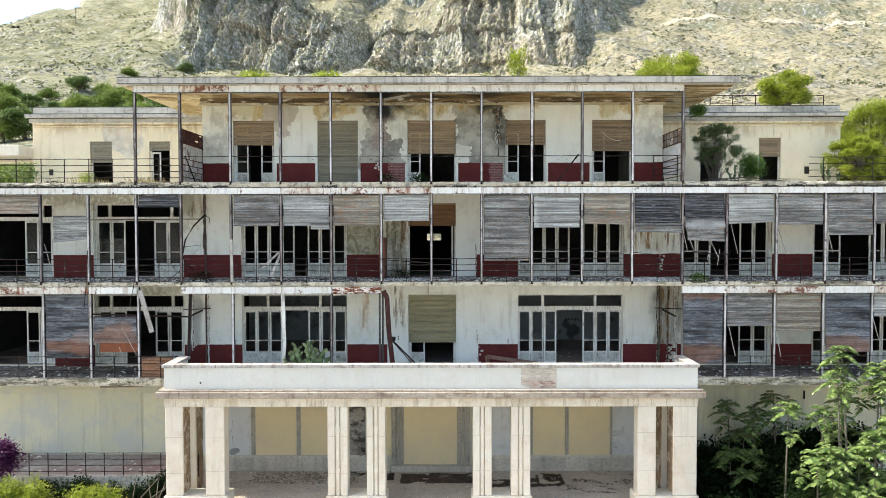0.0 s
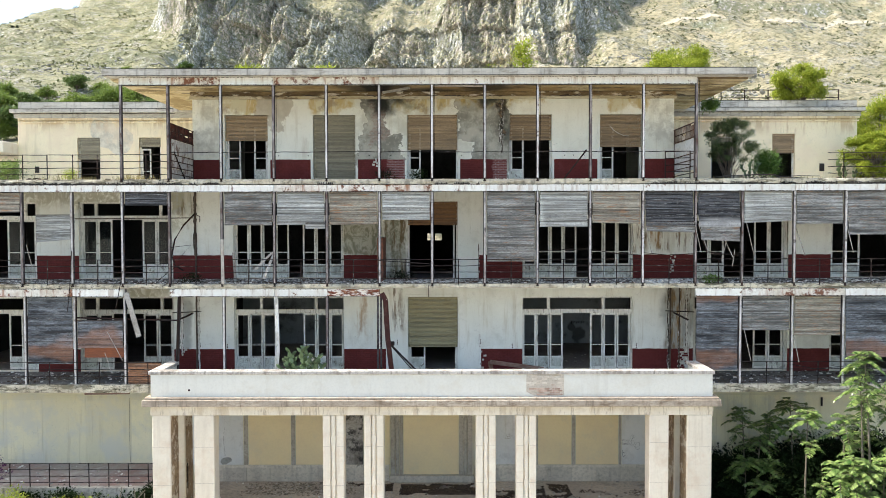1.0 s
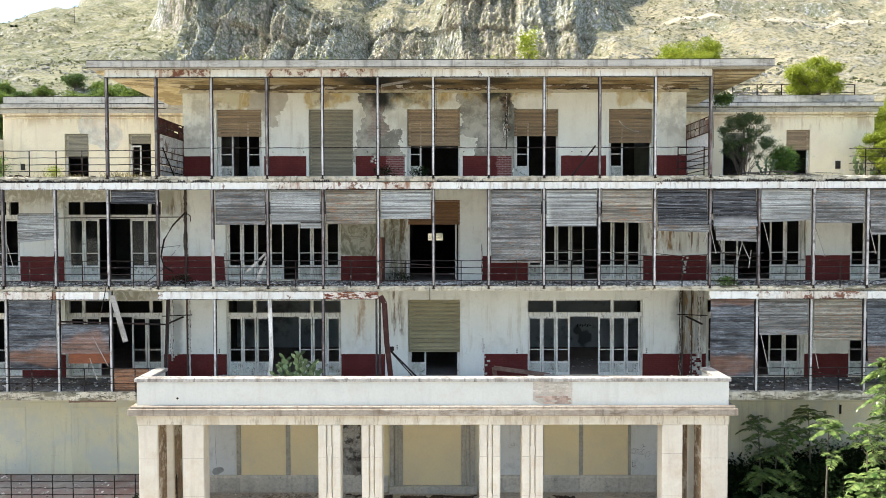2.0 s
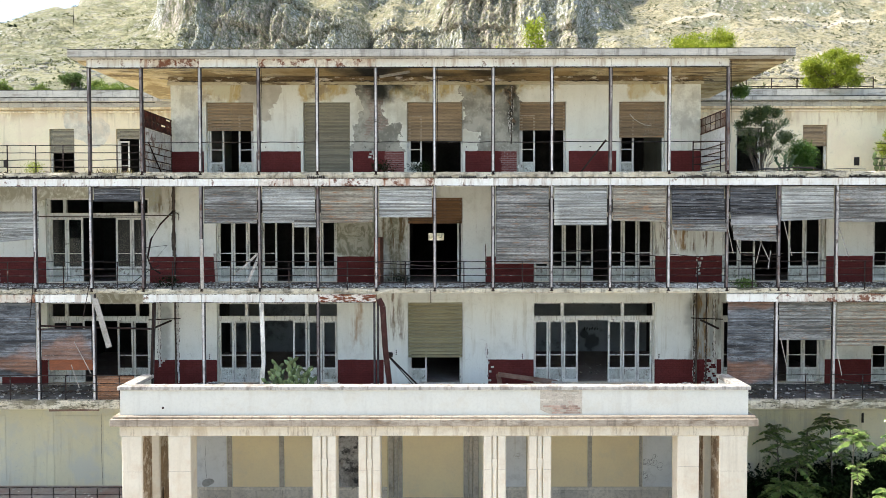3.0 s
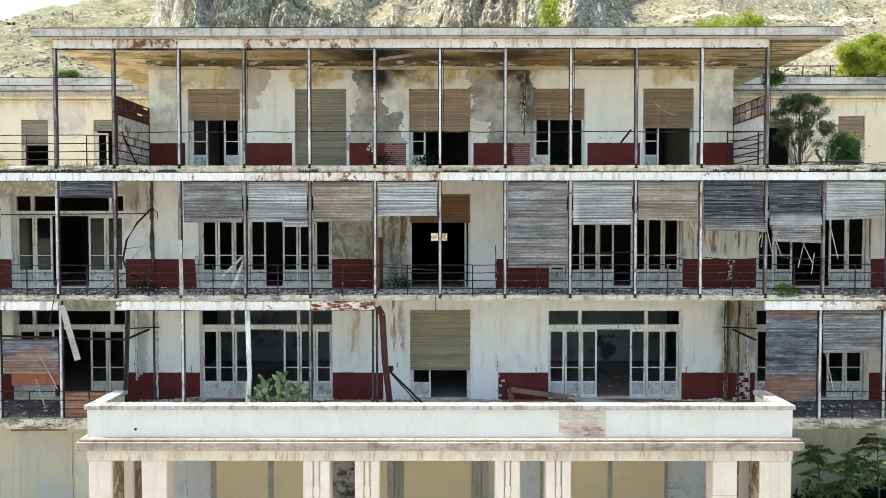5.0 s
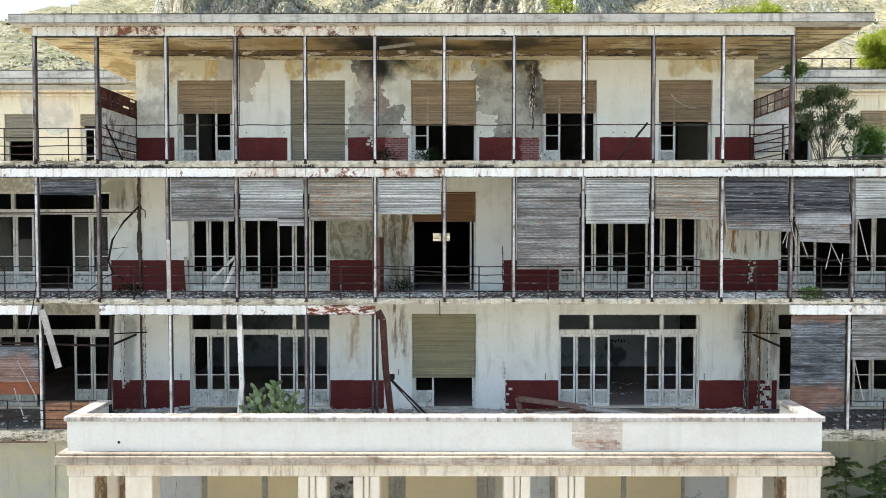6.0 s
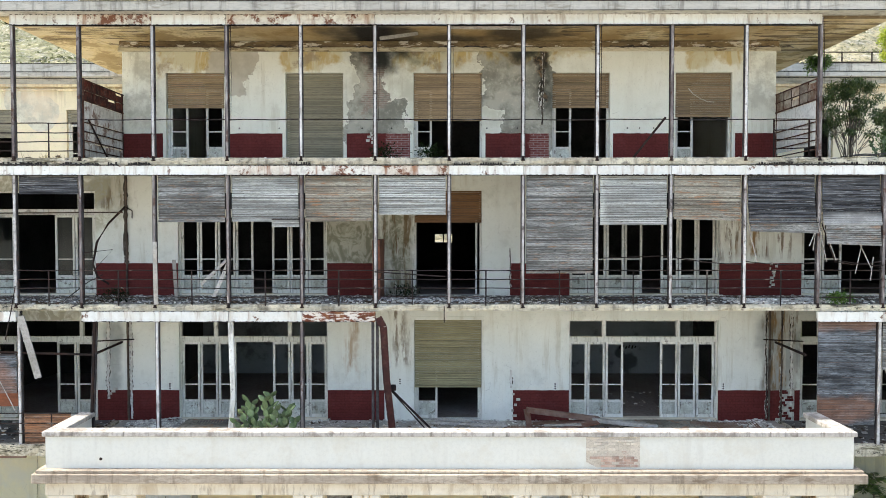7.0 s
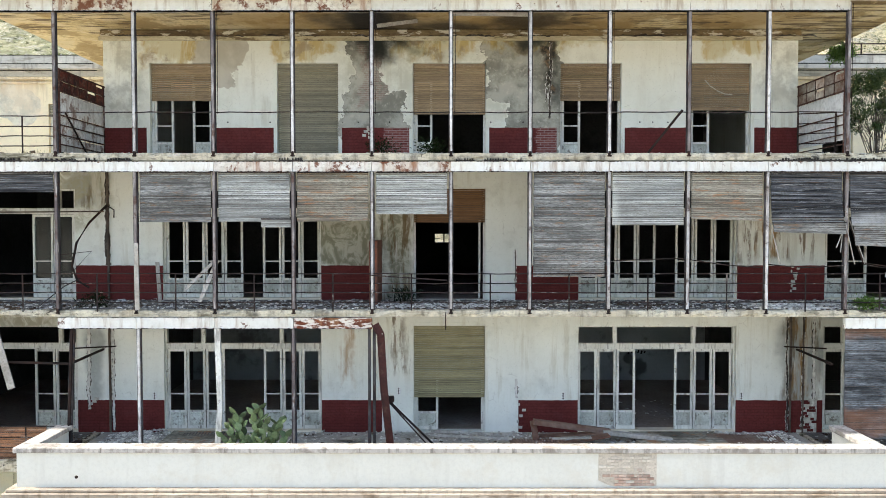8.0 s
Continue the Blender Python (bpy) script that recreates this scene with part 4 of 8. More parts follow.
RUST_RUNS = [(10.19, -6.0, -2.2), (10.19, -18.1, -16.3), (6.63, -4.2, -3.9), (6.63, -18.1, -14.4), (6.63, 9.9, 11.9), (6.63, 15.2, 15.4), (13.79, -6.0, -3.9), (13.79, -9.6, -9.3)]   # level and stretch of the rusted beams


def beam(x0, x1, z0, z1, y=FRONT):
    bm = bmesh.new()
    box(bm, x0 + 0.006, x1 - 0.006, y - 0.06, y + 0.06, z0, z1)
    box(bm, x0 + 0.006, x1 - 0.006, y - 0.075, y + 0.075, z0, z0 + 0.012)
    worn = any(abs(z0 - z) < 0.05 and a < x0 < b for z, a, b in RUST_RUNS)
    e = solo("edge_beam", bm, RUSTHEAVY if worn and abs(z0 - 6.63) < 0.05 and abs(x0 + 4.09) < 0.1 else RUSTY if worn else RUSTWHITE, "white edge beam with large rust patches" if worn else "white painted edge beam with rust stains", "beam", "balcony edge beams")
    rnd = random.Random(round(x0 * 31 + z0))
    # Dark strips draw both the rust and the shadow gap along the beam.
    bm = bmesh.new()
    n = 46
    for i in range(n):
        xa, xb = x0 + 0.006 + (x1 - x0 - 0.012) * i / n, x0 + 0.006 + (x1 - x0 - 0.012) * (i + 1) / n
        box(bm, xa, xb, y - 0.079, y - 0.0755, z0 - 0.004, z0 + rnd.choice((0.003, 0.004, 0.006, 0.008, 0.016)))
        if rnd.random() < 0.5:
            box(bm, xa, xb, y - 0.064, y - 0.0605, z1 - rnd.uniform(0.002, 0.01), z1 + 0.003)
    part("dark_edge", bm, DARKSTEEL, e, "dark strips on the beam edges, rust and shadow gap")


def beams(xs, z0, z1):
    for a, b in zip(xs, xs[1:]):
        beam(a, b, z0, z1)


beams([-11.10] + POSTS_C, 13.79, 14.045)
beams(POSTS_L + POSTS_C + POSTS_R, 10.19, 10.42)
beams(POSTS_L, 6.63, 6.88)
beams(POSTS_C[:5], 6.63, 6.88)
beams([8.44] + POSTS_R, 6.63, 6.88)


def blind(x0, x1, ztop, zbot, y=FRONT + 0.03, tilt=0.0, drop=0.0, material=None, label="weathered grey wooden slatted balcony blind"):
    """A roll-down blind of thin slats: tilt lowers one end, drop swings the bottom outwards."""
    b = thing("balcony_blind", label, "blind", "balcony blinds", at=((x0 + x1) / 2, y, ztop))
    rnd = random.Random(round(x0 * 100 + ztop * 7))
    bm, jm = bmesh.new(), bmesh.new()
    h, w = ztop - zbot, (x1 - x0) / 2 - 0.085
    n = int(h / 0.041)
    for i in range(n):
        f = (i + 0.5) / n
        z = -h * f
        sag = tilt * f * f
        yo = -drop * f * f + rnd.uniform(-0.006, 0.006)
        e = rnd.uniform(-0.012, 0.012)
        bar(bm, (-w, yo, z - sag * 0.5 + e * 0.4), (w, yo, z + sag * 0.5 - e * 0.4), 0.011, 0.036 + rnd.uniform(-0.007, 0.003), up=(0, 0.12 + rnd.uniform(-0.14, 0.14), 1))
        # Added dark strips draw the shadow in the gaps between slats.
        if i < n - 1:
            zj = z - h * 0.5 / n
            bar(jm, (-w + 0.004, yo + 0.005, zj - sag * 0.5), (w - 0.004, yo + 0.005, zj + sag * 0.5), 0.005, 0.014)
    part("slats", bm, material or WOODGREY, b)
    part("gap_strips", jm, DARKWOOD, b)
    bm = bmesh.new()
    box(bm, -w, w, -0.02, 0.03, 0.0, 0.03)
    part("head_rail", bm, STEEL, b)
    bm = bmesh.new()
    bar(bm, (-w, -drop, -h - tilt * 0.5 - 0.02), (w, -drop, -h + tilt * 0.5 - 0.02), 0.025, 0.05)
    part("bottom_rail", bm, material or WOODGREY, b)
    return b



# ---- blinds of the balconies ----
# The two light spots paint glare onto the bleached slats.
PALE = surface("bleached_slats_with_glare", (0.57, 0.59, 0.56), (0.28, 0.29, 0.275), grain_amt=0.85, rough=0.7, spec=0.2, big=0.9, fine=12.0, along=(0.8, 1.0, 13.0), island=0.8, vary=0.2, grime=(0.20, 0.18, 0.15), grime_amt=0.7, spots=(([(2.98, 9.7, 0.3, 1.2), (9.6, 9.7, 0.6, 0.6)], (0.72, 0.74, 0.68), 0.5, 0.5, 0.7),))
BROWN = surface("brown_grey_slats", (0.42, 0.40, 0.33), (0.21, 0.185, 0.145), grain_amt=0.8, rough=0.7, big=0.9, fine=9.0, along=(1.1, 1.0, 10.0), island=0.8, vary=0.2, spec=0.15, grime=(0.38, 0.19, 0.09), grime_amt=0.75, grime_at=0.575, edge=0.05)
# The pale grime colour paints whitish highlights along the dark slats.
DARK = surface("dark_blue_grey_slats", (0.135, 0.142, 0.153), (0.009, 0.0095, 0.011), grain_amt=0.8, rough=0.7, spec=0.15, big=1.2, fine=14.0, along=(0.6, 1.0, 16.0), island=1.3, vary=0.2, grime=(0.42, 0.43, 0.43), grime_amt=0.7, grime_at=0.60, edge=0.04, spots=(([(7.6, 9.05, 0.95, 0.13), (9.25, 9.0, 0.85, 0.24)], (0.46, 0.47, 0.46), 0.4, 0.4, 0.75),))
# Here the light blue grime colour is a sheen painted on the slats.
BLUE = surface("blue_grey_patchy_slats", (0.21, 0.23, 0.25), (0.035, 0.038, 0.043), rough=0.7, spec=0.15, big=0.7, fine=9.0, along=(0.9, 1.0, 6.0), grain_amt=0.8, island=0.9, vary=0.3, grime=(0.40, 0.44, 0.47), grime_amt=0.5, grime_at=0.60, edge=0.08, spots=(([(9.23, 6.55, 1.0, 0.14), (9.23, 4.55, 1.2, 0.28), (14.4, 4.75, 1.0, 0.25), (-13.6, 4.7, 0.9, 0.2), (-11.9, 5.1, 0.9, 0.3)], (0.34, 0.17, 0.10), 1.3, 0.5, 0.55),))
RUSTSLAT = surface("rust_brown_slats", (0.36, 0.18, 0.095), (0.17, 0.095, 0.06), grain_amt=0.8, rough=0.75, big=0.9, fine=9.0, along=(1.1, 1.0, 10.0), island=0.8, spec=0.15, grime=(0.40, 0.37, 0.33), grime_amt=0.5)
BLINDS = {"blue": (BLUE, "patchy blue-grey and rust-brown slatted balcony blind"), "pale": (PALE, "bleached pale grey slatted balcony blind, half lowered"), "brown": (BROWN, "brown-grey weathered slatted balcony blind"), "dark": (DARK, "dark blue-grey weathered slatted balcony blind"), "rust": (RUSTSLAT, "rust-brown weathered slatted balcony blind, torn off and standing low"), "grey": (WOODGREY, "grey weathered wooden slatted balcony blind")}
C = POSTS_C


def hang(x0, x1, ztop, zbot, tone, **kw):
    m, text = BLINDS[tone]
    return blind(x0, x1, ztop, zbot, material=m, label=text, **kw)


for i, zb, tone, tilt in ((1, 9.10, "grey", 0.0), (2, 9.11, "pale", 0.0), (3, 9.12, "brown", 0.02), (4, 9.28, "pale", 0.0),
                          (6, 7.85, "grey", 0.0), (7, 9.03, "pale", 0.0), (8, 9.15, "brown", -0.04)):
    hang(C[i], C[i + 1], 10.17, zb, tone, tilt=tilt)
blind(-4.91, C[3] + 0.02, 9.11, 8.98, material=PALE, label="torn lower edge of a bleached slatted blind")
hang(C[9], C[10], 10.17, 9.15, "dark", drop=0.10)
hang(C[9], C[10], 9.14, 8.90, "grey", y=FRONT - 0.08, drop=0.1, tilt=-0.05)
for a, b, zb, tone, kw in ((8.44, 10.02, 9.02, "dark", dict(drop=0.14)), (10.02, 11.79, 9.18, "pale", dict(tilt=0.06)), (11.79, 13.53, 9.12, "grey", {}),
                           (13.53, 15.28, 8.75, "grey", dict(drop=0.1)), (15.28, 17.05, 9.15, "grey", {}), (17.05, 18.8, 9.3, "grey", {})):
    hang(a, b, 10.17, zb, tone, **kw)
hang(8.50, 9.98, 9.0, 8.55, "grey", y=FRONT - 0.10, drop=0.06, tilt=-0.05)
hang(-11.06, -9.46, 10.17, 9.78, "dark")
hang(-16.24, -14.49, 10.17, 9.56, "brown")
hang(-14.40, -12.87, 9.41, 8.57, "pale", tilt=0.12, y=FRONT + 0.55)
for a, b, zb, tone, kw in ((8.44, 10.02, 4.12, "blue", {}), (10.02, 11.79, 5.48, "grey", {}), (11.79, 13.53, 5.30, "brown", {}),
                           (13.53, 15.28, 4.57, "blue", dict(drop=0.1)), (15.28, 17.05, 5.82, "pale", {}), (17.05, 18.8, 5.0, "dark", {})):
    hang(a, b, 6.61, zb, tone, y=FRONT + 0.1, **kw)
hang(-14.49, -12.78, 6.61, 4.35, "blue", y=FRONT + 0.1)
hang(-12.78, -11.06, 5.78, 4.89, "blue", y=FRONT + 0.1)
hang(-11.06, -9.75, 4.33, 3.58, "rust", y=FRONT + 0.1)
PLY = surface("bare_orange_plywood", (0.27, 0.095, 0.045), (0.18, 0.07, 0.04), big=2.0, fine=14.0, along=(1.0, 1.0, 6.0))
bm = bmesh.new()
box(bm, -12.49, -11.05, FRONT + 0.14, FRONT + 0.165, 4.51, 4.89)
solo("plywood_panel", bm, PLY, "bare orange plywood sheet tied to the balcony rail", "panel")

# ---- windows, shutters, dados ----
GLASS = bpy.data.materials.new("dusty_glass")
GLASS.use_nodes = True
gt = GLASS.node_tree
dust = nd(gt, "BsdfDiffuse", {"Color": (0.45, 0.47, 0.46)})
clear = nd(gt, "BsdfTransparent", {"Color": (0.72, 0.78, 0.78)})
gloss = nd(gt, "BsdfGlossy", {"Color": (0.8, 0.8, 0.8), "Roughness": 0.08})
film = nd(gt, "MixShader", {0: ramp(gt, fractal(gt, nd(gt, "NewGeometry").outputs["Position"], 2.0, 6.0, 0.65), 0.48, 2.3), 1: clear.outputs[0], 2: dust.outputs[0]})
gt.links.new(nd(gt, "MixShader", {0: 0.03, 1: film.outputs[0], 2: gloss.outputs[0]}).outputs[0], gt.nodes["Material Output"].inputs[0])
VOIDS = {}


PANELWOOD = surface("flaking_panel_paint", (0.68, 0.70, 0.64), (0.50, 0.51, 0.44), rough=0.75, big=3.0, fine=22.0, grime=(0.15, 0.12, 0.09), grime_amt=0.8, grime_at=0.59, edge=0.05, streak=(0.20, 0.17, 0.12), streak_amt=0.5, streak_scale=9.0, vary=0.3)


def leaf_mesh(bm, w, h, d=0.045):
    """A glazed door leaf with two lights over a solid panel; the lights are empty."""
    s = 0.058
    box(bm, 0, s, 0, d, 0, h)
    box(bm, w - s, w, 0, d, 0, h)
    for z0, z1 in ((0, 0.09), (h * 0.207, h * 0.207 + 0.055), (h * 0.43, h * 0.43 + 0.03), (h - 0.065, h)):
        box(bm, s, w - s, 0.002, d - 0.002, z0, z1)


def leaf(parent, x, y, z, w, h, swing=0.0, rnd=random, glazed=False):
    bm = bmesh.new()
    leaf_mesh(bm, w, h)
    lf = part("leaf", bm, FRAMEWOOD, parent)
    lf.matrix_basis = pose(x, y, z, 0, 0, swing)
    bm = bmesh.new()
    box(bm, 0.058, w - 0.058, 0.026, 0.036, 0.09, h * 0.207)
    box(bm, 0.095, w - 0.095, 0.008, 0.026, 0.135, h * 0.207 - 0.045)
    part("panel", bm, PANELWOOD, lf)
    if glazed:
        for z0, z1 in ((h * 0.207 + 0.05, h * 0.43 + 0.004), (h * 0.43 + 0.026, h - 0.06)):
            bm = bmesh.new()
            box(bm, 0.055, w - 0.055, 0.02, 0.024, z0, z1)
            part("pane", bm, GLASS, lf, "dusty glass pane")
    elif rnd.random() < 0.75:
        bm = bmesh.new()
        z0 = h * 0.207 + 0.055 if rnd.random() < 0.6 else h * 0.43 + 0.03
        pts, n = [], 7
        for i in range(n + 1):
            xx = 0.058 + (w - 0.116) * i / n
            pts.append((xx, rnd.uniform(0.0, 0.028) * (2.2 if i in (0, n) else 1)))
        for (xa, ha), (xb, hb) in zip(pts, pts[1:]):
            bm.faces.new([bm.verts.new(p) for p in ((xa, 0.02, z0), (xb, 0.02, z0), (xb, 0.02, z0 + hb), (xa, 0.02, z0 + ha))])
            bm.faces.new([bm.verts.new(p) for p in ((xb, 0.024, z0), (xa, 0.024, z0), (xa, 0.024, z0 + ha), (xb, 0.024, z0 + hb))])
        part("broken_pane", bm, GLASS, lf, "jagged remains of a glass pane")
    return lf


WN = [0]


def french_window(x0, x1, z0, z1, ztr, n, missing, mull, seed=0, glazed=(), jamb=0.09):
    """A wide french window: frame, transom with upper lights, and n narrow leaves, some missing."""
    rnd = random.Random(seed)
    WN[0] += 1
    y = WALL + 0.14
    w = thing("window_%d" % WN[0], "wide french window with flaking white frame and empty lights", "window", kind="structure", at=(x0, y, z0))
    W, H, T = x1 - x0, z1 - z0, ztr - z0
    bm = bmesh.new()
    box(bm, 0, jamb, -0.02, 0.08, 0, H)
    box(bm, W - jamb, W, -0.02, 0.08, 0, H)
    box(bm, jamb, W - jamb, -0.02, 0.08, H - 0.05, H)
    part("frame", bm, FRAMEWOOD, w)
    bm = bmesh.new()
    box(bm, jamb, W - jamb, -0.025, 0.085, T, T + 0.15)
    part("transom", bm, FRAMEWOOD, w)
    for f in mull:
        bm = bmesh.new()
        box(bm, W * f - 0.05, W * f + 0.05, -0.018, 0.078, T + 0.15, H - 0.05)
        part("mullion", bm, FRAMEWOOD, w)
    lw = (W - 2 * jamb) / n
    for k in range(n):
        if k in missing:
            continue
        leaf(w, jamb + k * lw, 0.02 + rnd.uniform(0, 0.012), 0.05, lw - 0.02, T - 0.06, swing=rnd.uniform(-0.6, 0.6), rnd=rnd, glazed=k in glazed)
    bm = bmesh.new()
    box(bm, 0, W, -0.12, 0.2, -0.01, 0.045)
    part("window_sill", bm, STONE, w)
    VOIDS.setdefault(z0, []).append((x0, x1))


for k, (a, b) in enumerate(WIDE):
    inner = k in (2, 3)
    french_window(a, b, F1, 6.38, 5.755, 8 if inner else 6, (3, 4) if inner else (2, 3), (0.24, 0.74) if inner else (0.17, 0.86), k, jamb=0.035 if inner else 0.09)
    french_window(a, b, F2, 9.92, 9.27, 8 if inner else 6, (4,) if inner else (2, 3), (0.24, 0.74) if inner else (0.17, 0.86), k + 20, glazed=(0, 1, 4, 5) if k == 1 else (0, 4) if k == 0 else (), jamb=0.045 if inner else 0.09)


def roller(x0, x1, ztop, zbot, y=WALL + 0.09, material=None, label="tan wooden roller shutter, partly lowered", sag=0.0):
    s = thing("roller_shutter", label, "shutter", "roller shutters", at=((x0 + x1) / 2, y, ztop))
    rnd = random.Random(round(x0 * 91 + ztop))
    w, h = (x1 - x0) / 2 - 0.015, ztop - zbot
    bm = bmesh.new()
    n = int(h / 0.047)
    for i in range(n):
        z = -h * (i + 0.5) / n
        k = sag * (i / n)
        bar(bm, (-w, 0, z - k), (w, 0, z + k), 0.012 + rnd.uniform(-0.002, 0.002), 0.041)
    part("slats", bm, material or SHUTTER, s)
    bm = bmesh.new()
    box(bm, -w, w, -0.014, 0.014, -h - 0.05, -h)
    part("bottom_bar", bm, material or SHUTTER, s)
    return s


GREYSHUT = surface("grey_green_roller_slats", (0.32, 0.29, 0.20), (0.24, 0.22, 0.16), rough=0.7, big=0.9, fine=10.0, along=(0.7, 1.0, 8.0), island=0.35)
OLIVE = surface("straw_roller_slats", (0.36, 0.33, 0.20), (0.27, 0.245, 0.15), rough=0.7, big=0.9, fine=10.0, along=(0.7, 1.0, 8.0), island=0.35)


def balcony_door(x0, x1, z0, z1, leaves, shut, n=3, material=None, label="tan wooden roller shutter, partly lowered"):
    WN[0] += 1
    d = thing("door_%d" % WN[0], "balcony door opening with weathered white frame", "door", kind="structure", at=(x0, WALL + 0.14, z0))
    W, H = x1 - x0, z1 - z0
    bm = bmesh.new()
    box(bm, 0, 0.06, -0.02, 0.07, 0, H)
    box(bm, W - 0.06, W, -0.02, 0.07, 0, H)
    box(bm, 0.06, W - 0.06, -0.02, 0.07, H - 0.06, H)
    part("frame", bm, FRAMEWOOD, d)
    lw = (W - 0.12) / n
    for k, swing in leaves:
        leaf(d, 0.06 + k * lw, 0.02, 0.03, lw, 2.05, swing=swing, rnd=random.Random(round(x0 * 10)))
    bm = bmesh.new()
    box(bm, -0.09, 0, -0.155, -0.138, 0, H + 0.09)
    box(bm, W, W + 0.09, -0.155, -0.138, 0, H + 0.09)
    box(bm, 0, W, -0.155, -0.138, H, H + 0.09)
    part("surround", bm, TOPWALL if z0 > 10 else WHITE, d, "white plaster surround")
    if shut:
        roller(x0, x1, z1, shut, material=material, label=label)
    VOIDS.setdefault(z0, []).append((x0, x1))


balcony_door(*TOPW[0], F3, 13.12, ((0, 0), (2, 0)), 12.23)
balcony_door(*TOPW[1], F3, 13.12, (), F3 + 0.05, material=GREYSHUT, label="grey-green wooden roller shutter, fully lowered")
balcony_door(*TOPW[2], F3, 13.12, ((0, 0), ), 11.88, n=4)
balcony_door(*TOPW[3], F3, 13.12, ((0, 0), ), 12.23)
balcony_door(*TOPW[4], F3, 13.12, ((0, 0), ), 11.98)
RUSTSHUT = surface("rust_brown_roller_slats", (0.24, 0.13, 0.06), (0.16, 0.09, 0.045), rough=0.7, big=0.9, fine=10.0, along=(0.7, 1.0, 8.0), island=0.25)
balcony_door(*DOOR, F2, 9.92, ((3.84, 86), ), 9.10, n=4, material=RUSTSHUT, label="rust-brown wooden roller shutter, rolled up most of the way")
balcony_door(*DOOR, F1, 6.38, ((0, 0), (3, 85)), 4.55, n=3, material=OLIVE, label="straw-coloured wooden roller shutter, mostly lowered")


def wing_window(x0, x1, z0, z1, shut, leaves=True, slats=None):
    WN[0] += 1
    w = thing("window_%d" % WN[0], "tall narrow wing window with brown frame", "window", kind="structure", at=(x0, WING + 0.12, z0))
    W, H = x1 - x0, z1 - z0
    bm = bmesh.new()
    box(bm, 0, 0.07, 0, 0.07, 0, H)
    box(bm, W - 0.07, W, 0, 0.07, 0, H)
    box(bm, 0.07, W - 0.07, 0, 0.07, H - 0.07, H)
    part("frame", bm, FRAMEWOOD, w)
    if leaves:
        leaf(w, 0.07, 0.01, 0.02, (W - 0.14) / 2, H - 0.5)
    roller(x0, x1, z1, shut, y=WING + 0.06, material=slats or GREYSHUT, label="tan wooden roller shutter of a wing window, half lowered" if slats else "grey wooden roller shutter of a wing window, half lowered")


wing_window(*wing_holes_l[0], 11.98, False)
wing_window(*wing_holes_l[1], 12.51, True)
wing_window(*wing_holes_r[0], 12.6, False)
wing_window(*wing_holes_r[1], 12.18, False, SHUTTER)


def tile_relief(nt, pos, col):
    br = nd(nt, "TexBrick", {"Vector": nd(nt, "Mapping", {0: pos, 2: (radians(90), 0, 0)}).outputs[0], "Color1": (0.92, 0.92, 0.92), "Color2": (1.06, 1.0, 1.0), "Mortar": (0.75, 0.7, 0.7), "Scale": 1.0, "Mortar Size": 0.006, "Brick Width": 0.25, "Row Height": 0.075})
    col = mixc(nt, 0.8, col, br.outputs[0], "MULTIPLY")
    raw = nd(nt, "TexBrick", {"Vector": nd(nt, "Mapping", {0: pos, 2: (radians(90), 0, 0)}).outputs[0], "Color1": (0.16, 0.045, 0.04), "Color2": (0.26, 0.10, 0.085), "Mortar": (0.38, 0.29, 0.27), "Scale": 1.0, "Mortar Size": 0.008, "Brick Width": 0.2, "Row Height": 0.062})
    m = inside(nt, plates(nt, warped(nt, pos, 0.35, 2.0), [(-2.25, -1.4, 10.5, 11.7), (1.72, 2.4, 10.5, 11.7)]), 0.04)
    return mixc(nt, mth(nt, "MULTIPLY", m, 0.85), col, raw.outputs[0])


DADO = surface("oxblood_tile_dado", (0.150, 0.034, 0.030), (0.120, 0.026, 0.024), spec=0.12, rough=0.7, big=1.2, fine=20, grime=(0.17, 0.05, 0.05), grime_amt=0.3, bump=0.4, more=tile_relief)


def dado(z0, z1, x0, x1, y=WALL):
    """Red tile band along a wall, left out at the openings."""
    spans, at = [], x0
    for a, b in sorted(VOIDS.get(z0, [])):
        if a >= x1:
            break
        if a > at and a < x1:
            spans.append((at, a - 0.0))
        at = max(at, b)
    spans.append((at, x1))
    for a, b in spans:
        if b - a > 0.1:
            bm = bmesh.new()
            rnd = random.Random(round(a * 100))
            n = max(2, int((b - a) / 0.12))
            top = [z1 + rnd.uniform(-0.006, 0.006) for i in range(n + 1)]
            for i in range(n):
                xa, xb = a + (b - a) * i / n, a + (b - a) * (i + 1) / n
                f = [bm.verts.new(p) for p in ((xa, y - 0.008, z0), (xb, y - 0.008, z0), (xb, y - 0.008, top[i + 1]), (xa, y - 0.008, top[i]))]
                bm.faces.new(f)
                g = [bm.verts.new(p) for p in ((xa, y - 0.008, top[i]), (xb, y - 0.008, top[i + 1]), (xb, y + 0.004, top[i + 1]), (xa, y + 0.004, top[i]))]
                bm.faces.new(g)
            bmesh.ops.remove_doubles(bm, verts=bm.verts, dist=0.0005)
            solo("dado", bm, DADO, "oxblood red tiled dado along the balcony wall", "dado", kind="structure")


dado(F3, 11.48, BL, BR)
dado(F2, 7.94, ENDL, -2.48)
dado(F2, 7.94, 1.17, ENDR)
dado(F1, 4.44, ENDL, -2.28)
dado(F1, 4.44, 1.26, ENDR)
# plaster cornice under the soffit
CORN = surface("flaking_cornice", (0.70, 0.66, 0.52), (0.50, 0.43, 0.26), big=0.9, along=(0.55, 1.0, 2.0), grime=(0.12, 0.08, 0.04), grime_amt=0.8, grime_at=0.57, edge=0.03, bump=0.8, dist=0.03)
